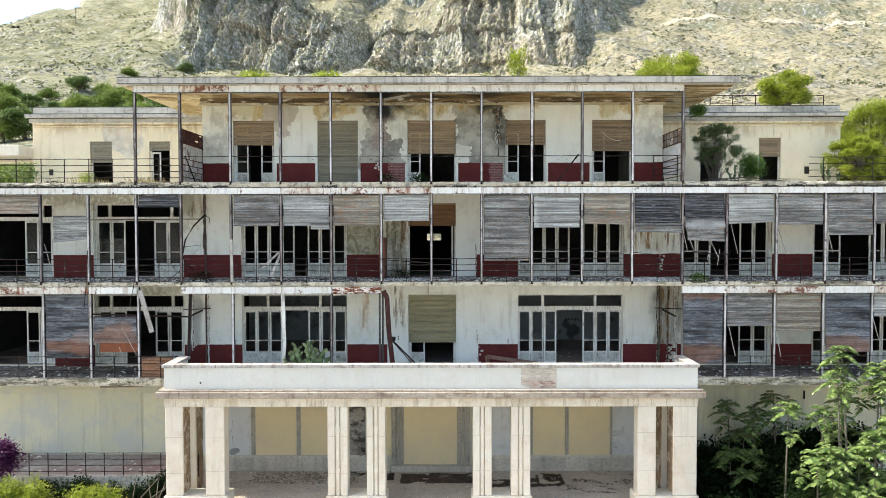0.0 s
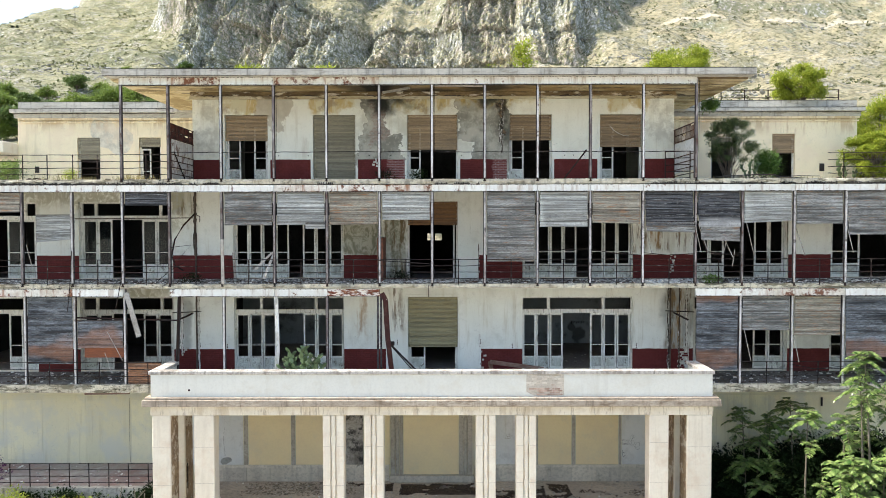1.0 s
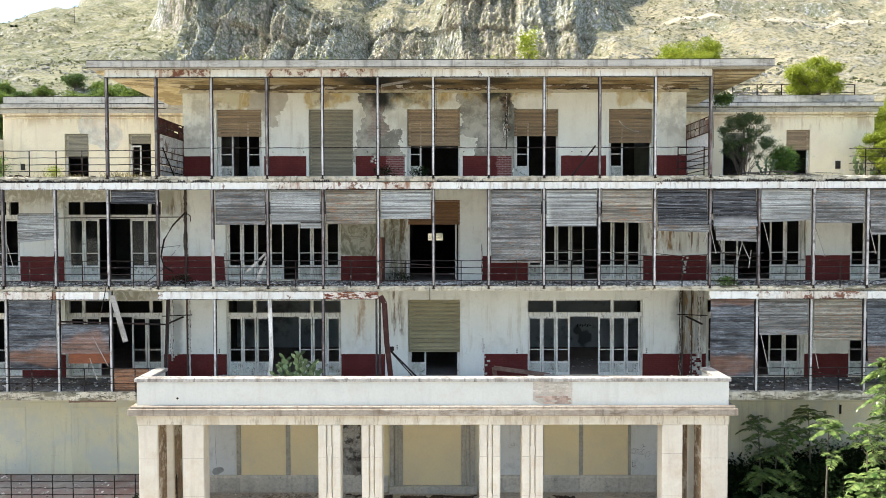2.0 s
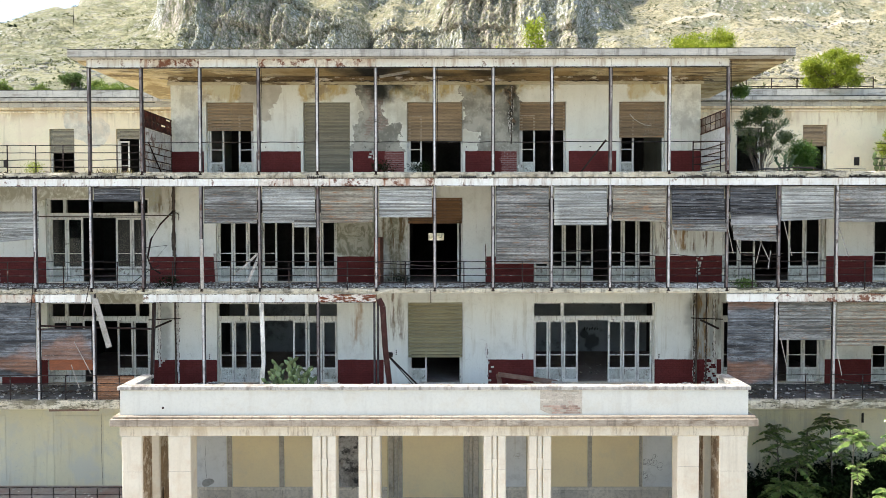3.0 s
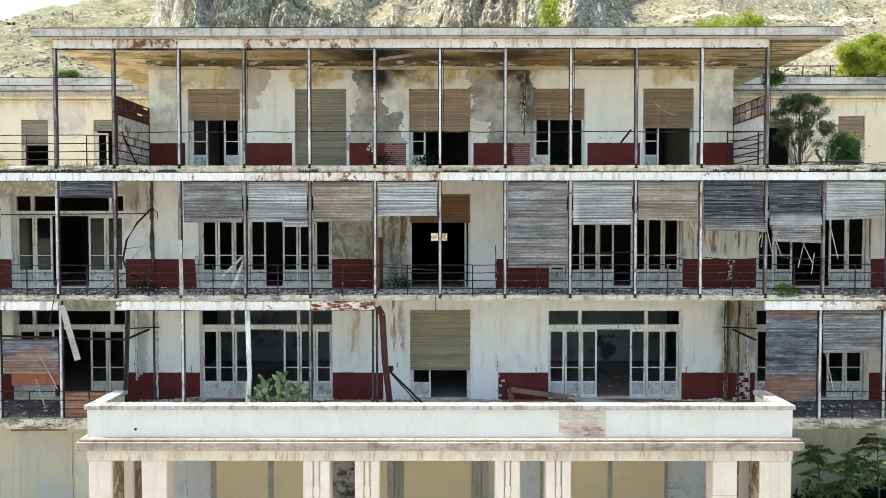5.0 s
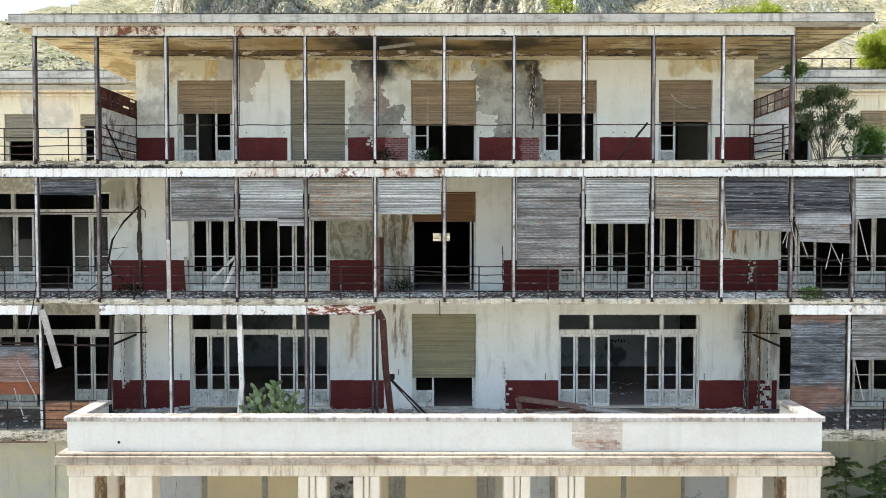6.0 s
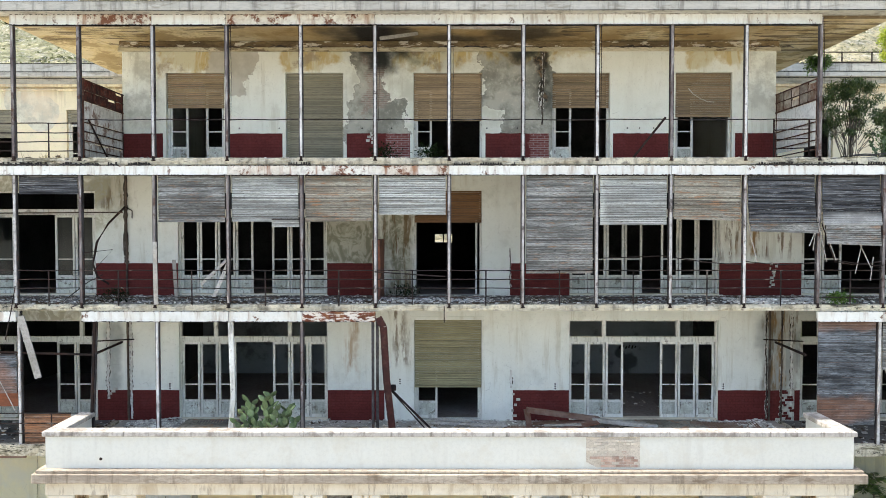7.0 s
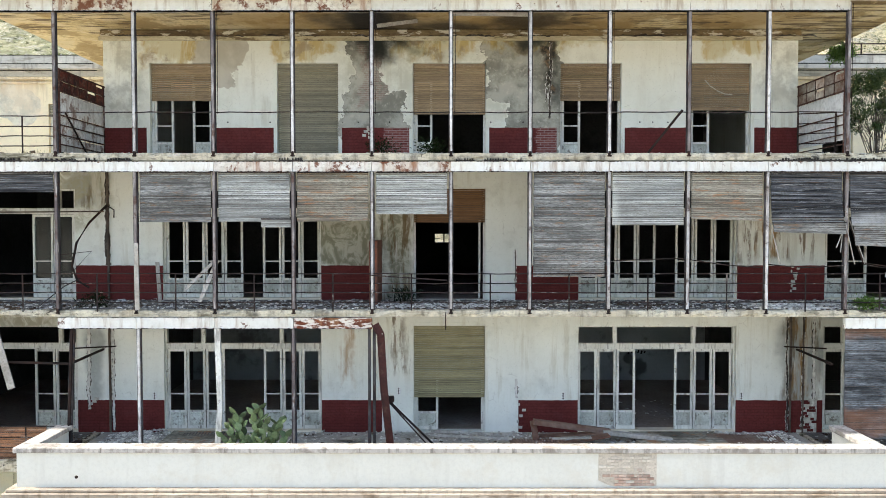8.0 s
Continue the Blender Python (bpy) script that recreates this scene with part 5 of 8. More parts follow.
# Dark cove colour holds the shade of the broken gap; crumbs stay pale.
CORNDARK = surface("broken_cove_with_gap_shade", (0.30, 0.22, 0.11), (0.12, 0.085, 0.05), big=1.1, along=(0.6, 1.0, 2.0), grime=(0.72, 0.68, 0.56), grime_amt=0.9, grime_at=0.56, edge=0.025, bump=1.0, dist=0.05)
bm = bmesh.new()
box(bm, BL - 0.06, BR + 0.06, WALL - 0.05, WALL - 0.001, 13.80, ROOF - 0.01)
solo("cornice_cove", bm, CORNDARK, "broken cove under the canopy, gap shade in its colour, pale crumbs", "cornice", kind="structure", bevel=0.012)
bm = bmesh.new()
box(bm, BL - 0.09, BR + 0.09, WALL - 0.075, WALL - 0.001, 13.69, 13.80)
solo("cornice_top", bm, CORN, "flaking plaster cornice under the canopy", "cornice", kind="structure", bevel=0.012)

# ---- railings ----
RAIL = surface("rusty_rail_steel", (0.02, 0.018, 0.018), (0.045, 0.03, 0.026), rough=0.8, big=2.2, grime=(0.34, 0.30, 0.27), grime_amt=0.5, grime_at=0.61, spec=0.12)


def railing(x0, x1, z, heights, stanchions, y=FRONT - 0.02, r=0.013, label="thin rusty balcony railing of horizontal bars", wob=0.008):
    g = thing("balcony_railing", label, "railing", "balcony railings", at=(x0, y, z))
    rnd = random.Random(round(x0 * 37 + z * 11))
    for h in heights:
        bm = bmesh.new()
        n = 5
        tube(bm, [((x1 - x0) * i / n, rnd.uniform(-wob, wob), h + rnd.uniform(-wob, wob)) for i in range(n + 1)], r, sides=6)
        part("rail", bm, RAIL, g)
    for s in stanchions:
        bm = bmesh.new()
        bar(bm, (s - x0, 0.0, -0.04), (s - x0, 0.0, max(heights) + 0.01), 0.032, 0.012, up=(0, 1, 0))
        part("stanchion", bm, RAIL, g)
    return g


allx = POSTS_L + C + POSTS_R
for a, b in zip(allx, allx[1:]):
    railing(a, b, F2, (0.83, 0.61, 0.40, 0.18), ((a + b) / 2,))
    if b < -9 or a > 9.9:
        railing(a, b, F1, (0.77, 0.52, 0.28), ((a + b) / 2,), y=FRONT + 0.0)
for a, b in zip(C, C[1:]):
    railing(a, b, F3, (0.91,), (), wob=0.012, label="single sagging rail between the top floor posts")
lefts = [-20.5] + POSTS_L + [-9.46]
for a, b in zip(lefts, lefts[1:]):
    railing(a, b, F3, (0.84, 0.61, 0.39, 0.17), (a + 0.02, (a + b) / 2), y=FRONT + 0.08)
for a, b in zip([12.95] + POSTS_R[2:] + [18.8], POSTS_R[2:] + [18.8, 20.5]):
    railing(a, b, F3, (0.86, 0.62, 0.39, 0.17), (b - 0.05,), y=FRONT + 0.08)
for i in range(8):
    a = -19.0 + 1.35 * i
    railing(a, min(a + 1.35, -9.75), 0.12, (0.82, 0.60, 0.38, 0.16), (a, a + 0.68), y=27.2, label="rusty railing along the ground floor walkway")
# leaning rail gate on the top balcony
g = thing("rail_gate", "black steel bar gate at the end of the top balcony", "gate", at=(7.51, FRONT + 0.4, F3))
for h in (0.02, 0.24, 0.47, 0.70, 0.93):
    bm = bmesh.new()
    tube(bm, [(0, 0, h), (0.82, -0.1, h + 0.02)], 0.014, sides=6)
    part("bar", bm, DARKSTEEL, g)
for xx in (0.0, 0.82):
    bm = bmesh.new()
    bar(bm, (xx, -0.1 * xx / 0.82, 0), (xx, -0.1 * xx / 0.82, 0.96), 0.03, 0.03, up=(0, 1, 0))
    part("upright", bm, DARKSTEEL, g)

# ---- end screens of the top balcony ----
SCREENW = surface("dirty_white_screen_panels", (0.76, 0.76, 0.73), (0.60, 0.58, 0.54), big=1.2, grime=(0.18, 0.10, 0.07), grime_amt=0.85, grime_at=0.565, edge=0.05, streak=(0.22, 0.13, 0.08), streak_amt=0.6, streak_scale=6.0)
SCREENP = surface("pale_screen_panels", (0.80, 0.82, 0.82), (0.66, 0.69, 0.70), big=1.0, grime=(0.34, 0.30, 0.26), grime_amt=0.5, grime_at=0.61, streak=(0.36, 0.34, 0.32), streak_amt=0.4, streak_scale=8.0)
SCREENB = surface("brown_and_white_screen_panes", (0.20, 0.11, 0.07), (0.62, 0.58, 0.52), big=2.0, grime=(0.10, 0.05, 0.04), grime_amt=0.5, vary=0.8)
SCREENR = surface("rust_red_screen_panels", (0.16, 0.035, 0.02), (0.035, 0.014, 0.012), big=4.0, grime=(0.30, 0.20, 0.16), grime_amt=0.3, vary=0.7)
SCREENRUST = surface("rusted_screen_frame", (0.10, 0.045, 0.032), (0.045, 0.025, 0.02), rough=0.8, big=2.0, spec=0.12, grime=(0.35, 0.30, 0.26), grime_amt=0.5)


def end_screen(x, top, low, lows, text, braced):
    """A screen across the end of the balcony: two rows of small panes over larger panels, between rusty bars."""
    s = thing("end_screen", text, "screen", "balcony end screens", at=(x, FRONT, F3))
    n, L, side = 5, WALL - FRONT - 0.08, 1 if x < 0 else -1
    rnd = random.Random(round(x * 10))
    for k in range(n):
        a, b = 0.06 + L * k / n + 0.012, 0.06 + L * (k + 1) / n - 0.012
        for za, zb in ((1.42, 1.64), (1.66, 1.88)):
            bm = bmesh.new()
            box(bm, -0.006, 0.006, a, b, za, zb - (0.0 if rnd.random() < 0.85 else 0.05))
            part("pane", bm, top, s)
        for za, zb in lows:
            bm = bmesh.new()
            box(bm, -0.007 + 0.003 * (k % 2), 0.007 + 0.003 * (k % 2), a - 0.012, b + 0.011, za, zb)
            part("panel", bm, low, s)
        bm = bmesh.new()
        box(bm, -0.016, 0.016, 0.05 + L * k / n, 0.07 + L * k / n, 1.38, 1.9)
        part("upright", bm, SCREENRUST, s)
    for y in (0.05, 0.05 + L):
        bm = bmesh.new()
        box(bm, -0.022, 0.022, y - 0.02, y + 0.02, 0, 1.92)
        part("upright", bm, SCREENRUST, s)
    for z, r in ((1.89, 0.014), (1.65, 0.012), (1.40, 0.016), (0.86, 0.013), (0.64, 0.013), (0.42, 0.013), (0.20, 0.013)):
        bm = bmesh.new()
        box(bm, side * 0.03 - r, side * 0.03 + r, 0.05, 0.06 + L, z - r, z + r)
        part("crossbar", bm, SCREENRUST, s)
    if braced:
        bm = bmesh.new()
        bar(bm, (0.06, 0.2, 0.95), (0.06, 1.3, 0.05), 0.03)
        part("brace", bm, DARKSTEEL, s)


end_screen(-9.40, SCREENR, SCREENW, ((0.04, 0.38), (0.39, 0.88), (0.89, 1.38)), "balcony end screen with rust-red panes over stained white panels", True)
end_screen(8.40, SCREENB, SCREENP, ((0.30, 0.88), (0.89, 1.38)), "balcony end screen with brown panes over pale panels", False)

# ---- surviving and fallen steel on the terrace ----
post(-9.28, F1, 6.66, lean=0.13, label="leaning dark steel post at the end of the terrace", material=DARKSTEEL)
post(-7.63, F1, 6.63)
REDSTEEL = surface("dark_red_primed_steel", (0.075, 0.018, 0.015), (0.045, 0.014, 0.012), rough=0.6, big=1.5, grime=(0.14, 0.08, 0.06), grime_amt=0.5)
p = thing("white_post", "bent white painted terrace post", "post", at=(-5.89, FRONT, F1))
bm = bmesh.new()
for a, b in (((0, 0, 0), (0.10, 0, 1.2)), ((0.10, 0, 1.2), (0.05, 0, 3.03))):
    bar(bm, a, b, 0.12, 0.08, up=(0, 1, 0))
part("channel", bm, FRAMEWOOD, p)
post(-4.10, F1, 6.63, label="rusty dark steel terrace post", material=POSTDARK)
p = thing("post_pair", "pair of rusty dark steel posts under the beam end", "post", at=(-2.32, FRONT, F1))
for xx in (-0.05, 0.06):
    bm = bmesh.new()
    bar(bm, (xx, 0, 0), (xx, 0, 3.03), 0.06, 0.1, up=(0, 1, 0))
    part("post", bm, STEEL, p)
p = thing("leaning_girder", "dark red steel girder leaning from the beam end", "girder", at=(0, 0, 0))
pts = [(-2.23, FRONT - 0.1, 6.74), (-2.10, FRONT - 0.12, 6.51), (-2.03, FRONT - 0.12, 5.25), (-1.85, FRONT - 0.1, F1 + 0.02)]
bm = bmesh.new()
for a, b in zip(pts, pts[1:]):
    bar(bm, a, b, 0.17, 0.03, up=(0, 1, 0))
part("web", bm, REDSTEEL, p)
for s in (-0.075, 0.075):
    bm = bmesh.new()
    for a, b in zip(pts, pts[1:]):
        bar(bm, (a[0] + s, a[1] - 0.01, a[2]), (b[0] + s, b[1] - 0.01, b[2]), 0.018, 0.08, up=(0, 1, 0))
    part("flange", bm, REDSTEEL, p)
p = thing("fallen_brace", "black steel brace sloping down to the terrace floor", "brace")
bm = bmesh.new()
bar(bm, (-2.03, FRONT + 0.05, 5.05), (-0.74, FRONT + 0.5, F1 + 0.04), 0.07, 0.05)
part("bar", bm, DARKSTEEL, p)
bm = bmesh.new()
bar(bm, (-1.99, FRONT + 0.02, 5.00), (-0.87, FRONT + 0.42, F1 + 0.02), 0.03, 0.03)
part("rod", bm, DARKSTEEL, p)
bm = bmesh.new()
box(bm, -2.06, -1.81, FRONT - 0.05, FRONT + 0.1, 4.93, 5.07)
part("clamp", bm, DARKSTEEL, p, bevel=0.02)


def slim(name, pts, r, material, label, category="rod", group=""):
    bm = bmesh.new()
    tube(bm, pts, r, sides=6)
    return solo(name, bm, material, label, category, group)


def flat(name, a, b, w, t, material, label, category="bar", up=(0, 1, 0), group=""):
    bm = bmesh.new()
    bar(bm, a, b, w, t, up=up)
    return solo(name, bm, material, label, category, group)


# awning arms on the wall pipes
PIPE = surface("rust_brown_pipe", (0.05, 0.036, 0.03), (0.17, 0.13, 0.10), rough=0.8, big=2.5, grime=(0.05, 0.035, 0.03), grime_amt=0.7)
for sgn in (1, -1):
    X = lambda v: v if sgn == 1 else 2 * MID - v
    flat("awning_bracket", (X(-9.12), WALL - 0.12, 5.86), (X(-10.14), WALL - 0.25, 5.83), 0.03, 0.05, DARKSTEEL, "black steel awning arm fixed to the wall", "arm", group="awning arms")
    flat("awning_bracket", (X(-9.41), WALL - 0.2, 5.80), (X(-9.28), FRONT + 0.1, 5.79), 0.045, 0.05, DARKSTEEL, "black steel awning arm fixed to the wall", "arm", group="awning arms")
flat("awning_tube", (-9.28, FRONT + 0.15, 5.79), (-12.78, FRONT + 0.15, 5.89), 0.05, 0.05, DARKSTEEL, "black steel awning tube between posts", "tube")
flat("awning_tube", (-9.35, WALL - 0.2, 9.33), (-13.85, WALL - 0.2, 9.30), 0.035, 0.04, PIPE, "rusty awning tube across the balcony window", "tube")
slim("loose_cable", [(-9.32, WALL - 0.1, 9.49), (-9.71, WALL - 0.25, 9.04), (-9.99, WALL - 0.35, 8.53), (-10.09, WALL - 0.4, 7.94), (-9.96, WALL - 0.4, 7.58), (-9.70, WALL - 0.3, 7.39)], 0.03, DARKSTEEL, "thick black cable hanging loose from the wall", "cable")
slim("loose_cable", [(8.83, FRONT - 0.12, 8.13), (9.3, FRONT - 0.12, 8.06), (9.77, FRONT - 0.1, 8.0), (10.1, FRONT - 0.08, 8.02)], 0.012, DARKSTEEL, "thin dark cable drooping between blind rods", "cable")
slim("loose_cable", [(-9.35, WALL - 0.05, 9.49), (-9.15, WALL - 0.06, 9.37), (-9.16, WALL - 0.05, 9.17)], 0.014, DARKSTEEL, "thin cable looped beside a wall pipe", "cable")
for sgn in (1, -1):
    X = lambda v: v if sgn == 1 else 2 * MID - v
    for z0, z1 in ((F1 + 0.02, 6.9), (F2 + 0.02, 10.42))[:2 if sgn == 1 else 1]:
        bm = bmesh.new()
        rnd = random.Random(int(z0 * 10) + sgn)
        pts = [(X(-9.32) + rnd.uniform(-0.006, 0.006), WALL - 0.04, z0 + (z1 - z0) * i / 12) for i in range(13)]
        tube(bm, pts, 0.03, sides=8)
        d = solo("drain_pipe", bm, PIPE, "rusted drain pipe in a broken wall chase", "pipe", "drain pipes")
# a second broken chase at the east end
bm = bmesh.new()
tube(bm, [(8.62 + 0.007 * math.sin(2.3 * i), WALL - 0.03, F1 + 3.28 * i / 14) for i in range(15)], 0.021, sides=7)
solo("drain_pipe", bm, PIPE, "rusted drain pipe in a broken wall chase", "pipe", "drain pipes")

# loose boards and rods
BOARD = surface("bleached_board", (0.52, 0.50, 0.46), (0.34, 0.32, 0.28), big=1.8, fine=16.0, grime=(0.2, 0.17, 0.14), grime_amt=0.5, vary=0.3)
flat("hanging_board", (-10.95, FRONT - 0.05, 6.77), (-10.51, FRONT - 0.1, 5.26), 0.17, 0.03, BOARD, "pale board hanging from the broken beam", "board")
flat("loose_board", (-5.98, FRONT + 0.5, 8.15), (-6.31, FRONT + 0.2, F2 + 0.15), 0.09, 0.02, BOARD, "bleached slat leaning on the balcony railing", "board", group="loose boards")
flat("loose_board", (-6.06, FRONT + 0.45, 8.11), (-6.67, FRONT + 0.35, F2 + 0.45), 0.07, 0.02, BOARD, "bleached slat leaning on the balcony railing", "board", group="loose boards")
flat("loose_board", (-7.53, FRONT + 0.9, 8.10), (-7.47, FRONT + 0.9, F2 + 0.02), 0.09, 0.02, BOARD, "bleached slat leaning on the balcony wall", "board", group="loose boards")
flat("broken_board", (-7.65, FRONT - 0.07, 8.58), (-7.63, FRONT - 0.07, F2), 0.10, 0.03, BOARD, "split white blind track against a post", "track")
flat("diagonal_strut", (4.75, FRONT + 0.1, 11.60), (4.03, FRONT + 0.35, F3 + 0.02), 0.05, 0.04, DARKSTEEL, "dark steel strut leaning against a post", "strut")
flat("loose_batten", (-2.23, FRONT + 0.7, ROOF - 0.33), (-1.32, FRONT + 1.3, ROOF - 0.06), 0.08, 0.05, BOARD, "loose pale batten hanging from the soffit", "batten")
flat("loose_batten", (-0.49, FRONT + 0.4, ROOF - 0.10), (1.26, FRONT + 0.4, ROOF - 0.12), 0.06, 0.14, BOARD, "pale batten fixed along the soffit", "batten", up=(0, 0, 1))
flat("bent_rail", (-2.32, FRONT - 0.1, 7.85), (-0.61, FRONT - 0.12, 7.74), 0.028, 0.028, RAIL, "bent pale rail fallen across the railing", "rail")
RUSTP = surface("rusty_sheet", (0.22, 0.085, 0.05), (0.13, 0.06, 0.045), big=1.6, grime=(0.08, 0.05, 0.04), grime_amt=0.6)
bm = bmesh.new()
box(bm, -2.47, -2.27, WALL - 1.35, WALL - 0.02, F2 + 0.02, 8.60)
solo("rusty_screen", bm, RUSTP, "rust-brown sheet screen standing across the balcony", "screen")
for a, b, c, d in ((8.51, 9.10, 8.83, 8.13), (8.39, 9.17, 8.60, 8.10), (8.36, 8.84, 8.18, 8.48), (8.36, 8.81, 8.27, 8.37), (10.16, 9.09, 10.38, 8.04), (11.81, 9.01, 12.11, 8.00), (13.55, 9.05, 13.75, 8.08),
                   (10.10, 5.52, 10.32, 4.41), (11.81, 5.26, 11.95, 4.37), (15.26, 5.72, 15.56, 4.51), (6.72, 9.03, 6.92, 8.10),
                   (9.54, 8.74, 9.29, 7.81), (9.77, 8.20, 9.66, 7.64), (9.33, 8.74, 9.68, 7.93), (-14.34, 8.41, -14.10, 7.64), (-11.62, 5.42, -11.07, 4.45), (-11.72, 4.71, -11.44, 4.01)):
    flat("loose_stick", (a, FRONT - 0.03, b), (c, FRONT - 0.12, d), 0.017, 0.017, BOARD, "loose pale blind rod hanging askew", "rod", group="loose blind rods")
for i in (2, 4, 5, 7, 10):
    slim("hanging_wire", [(C[i] + 0.09, FRONT, ROOF), (C[i] + 0.10, FRONT + 0.02, 12.6), (C[i] + 0.085, FRONT, 11.5)], 0.007, DARKSTEEL, "thin dark wire hanging along a post", "wire", "hanging wires")

# pale lower strips and torn ends of the dark blinds
hang(C[9] + 0.0, C[10] - 0.0, 9.03, 8.85, "grey", y=FRONT - 0.19, tilt=-0.05)
for pts in ([(3.04, FRONT, 8.17), (4.71, FRONT + 0.1, 8.23), (5.80, FRONT + 0.1, 8.07), (6.57, FRONT, 8.02)],
            [(6.65, FRONT - 0.02, 8.10), (7.47, FRONT - 0.05, 8.02), (8.43, FRONT - 0.02, 8.07)],
            [(8.50, FRONT - 0.05, 9.03), (8.81, FRONT - 0.1, 8.10), (9.27, FRONT - 0.1, 8.02), (10.17, FRONT, 8.12)],
            [(-9.46, FRONT - 0.02, 8.30), (-8.83, FRONT + 0.3, 8.38), (-9.21, FRONT + 0.1, 7.88)],
            [(-9.98, FRONT + 0.1, 7.11), (-9.41, FRONT + 0.2, 7.58), (-9.08, FRONT + 0.3, 7.76)],
            [(11.79, FRONT, 4.27), (12.6, FRONT, 4.11), (13.53, FRONT, 4.21)],
            [(-0.63, FRONT - 0.08, 7.01), (-0.63, FRONT - 0.08, 6.61)],
            [(-11.06, FRONT - 0.06, 7.5), (-11.15, FRONT - 0.1, 6.9), (-11.3, FRONT - 0.1, 6.2)], [(-12.78, FRONT - 0.06, 8.2), (-12.85, FRONT - 0.1, 6.9), (-12.95, FRONT - 0.08, 6.1)]):
    slim("loose_wire", pts, 0.012, RAIL, "loose rusty wire hanging across the balcony", "wire", "loose wires")
# tiles lost from the dados, leaving pale mortar
CHIP = surface("pale_mortar_chip", (0.62, 0.60, 0.54), (0.48, 0.46, 0.40), big=3.0)
rc = random.Random(31)
for cx, z0, z1, n in ((8.34, 7.25, 7.95, 11), (1.27, 3.7, 4.45, 5), (-2.68, 11.2, 11.5, 6), (-9.83, 4.25, 4.5, 4)):
    for k in range(n):
        x = cx + rc.uniform(-0.09, 0.09)
        z = z0 + (z1 - z0) * k / n
        bm = bmesh.new()
        box(bm, x, x + rc.uniform(0.04, 0.12), WALL - 0.014, WALL - 0.0085, z, z + 0.07)
        solo("tile_gap", bm, CHIP, "pale mortar where a red tile has fallen", "tile gap", "lost dado tiles")
# plaster laid bare at the east end of the terrace dado
bm = bmesh.new()
for k in range(12):
    x = 8.47 + 0.014 * k % 0.1 + rc.choice((0, 0.06, 0.12, 0.18)) + 0.012 * k
    box(bm, x, 8.99, WALL - 0.013, WALL - 0.0005, F1 + 0.005 + 0.0735 * k, F1 + 0.005 + 0.0735 * (k + 1))
solo("bare_plaster", bm, CHIP, "pale bare plaster where the red dado has fallen away", "plaster", kind="structure")
for k in range(16):
    bm = bmesh.new()
    x, z = 8.69 + rc.uniform(-0.05, 0.2), F1 + 0.03 + 0.0735 * rc.randrange(9)
    box(bm, x, x + rc.uniform(0.05, 0.13), WALL - 0.019, WALL - 0.0132, z, z + 0.068)
    solo("dado_tile", bm, DADO, "single oxblood tile still clinging to bare plaster", "tile", "left-over dado tiles")
# screw holes in threes beside the windows
for hx0, hz0 in ((-8.19, 4.61), (2.42, 4.61), (7.04, 4.61), (-1.85, 4.74)):
    for k in range(3):
        bm = bmesh.new()
        tube(bm, [(hx0, WALL - 0.006, hz0 - 0.06 * k), (hx0, WALL + 0.01, hz0 - 0.06 * k)], 0.022, sides=8)
        solo("screw_hole", bm, DARKSTEEL, "dark screw hole in the plaster", "hole", "screw holes")
for xx in (-6.22, -5.13, -3.29, -2.87, -2.07, 0.53, 1.36, 3.94, 4.35, 4.68, 5.07):
    bm = bmesh.new()
    tube(bm, [(xx, WALL - 0.006, 11.62), (xx, WALL + 0.01, 11.62)], 0.02, sides=8)
    solo("screw_hole", bm, DARKSTEEL, "dark screw hole in the plaster", "hole", "screw holes")

# cracks and broken chases in the plaster
CRACK = surface("dark_broken_chase", (0.09, 0.075, 0.06), (0.035, 0.03, 0.027), big=3.0, grime=(0.40, 0.36, 0.30), grime_amt=0.6)
RIM = surface("fresh_plaster_edge", (0.78, 0.77, 0.72), (0.62, 0.60, 0.55), big=3.0)


def chase(x, z0, z1, w, seed, drift=0.0, filled=False):
    """A ragged vertical break in the plaster with a pale rim."""
    rnd = random.Random(seed)
    t = thing("wall_crack", "ragged dark chase broken into the plaster wall", "crack", "wall cracks")
    n = int((z1 - z0) / 0.045)
    walkx, wid, wob = 0.0, 1.0, []
    for i in range(n + 1):
        walkx = 0.82 * walkx + rnd.gauss(0, 0.006)
        wid = 0.7 * wid + 0.3 * rnd.uniform(0.1, 1.9)
        wob.append((x + drift * i / n + walkx, w * wid, rnd.uniform(0.0, 0.022) * rnd.choice((0, 0, 1, 1.6)), rnd.uniform(0.0, 0.022) * rnd.choice((0, 0, 1, 1.6))))
    for name, extra, y, m in (("rim", 1.0, WALL - 0.010, CRACK if filled else RIM), ("hollow", 0.0, WALL - 0.014, RIM if filled else CRACK)):
        bm = bmesh.new()
        for i in range(n):
            za, zb = z0 + (z1 - z0) * i / n, z0 + (z1 - z0) * (i + 1) / n
            (xa, wa, la, ra), (xb, wb, lb, rb2) = wob[i], wob[i + 1]
            f = [(xa - wa / 2 - la * extra, y, za), (xa + wa / 2 + ra * extra, y, za), (xb + wb / 2 + rb2 * extra, y, zb), (xb - wb / 2 - lb * extra, y, zb)]
            bm.faces.new([bm.verts.new(p) for p in f])
            bm.faces.new([bm.verts.new((p[0], WALL - 0.0009, p[2])) for p in f[::-1]])
        part(name, bm, m, t)


chase(-9.35, F2 + 0.9, 10.40, 0.11, 1)
chase(-9.25, F1 + 0.05, 6.85, 0.06, 2, filled=True)
chase(-9.88, F1 + 0.6, 6.85, 0.07, 3, filled=True)
chase(2 * MID - -9.25, F1 + 0.05, 6.85, 0.04, 4)
chase(8.60, F1 + 0.1, 6.85, 0.026, 5, 0.05)
chase(8.90, F1 + 0.1, 6.85, 0.05, 6, filled=True)
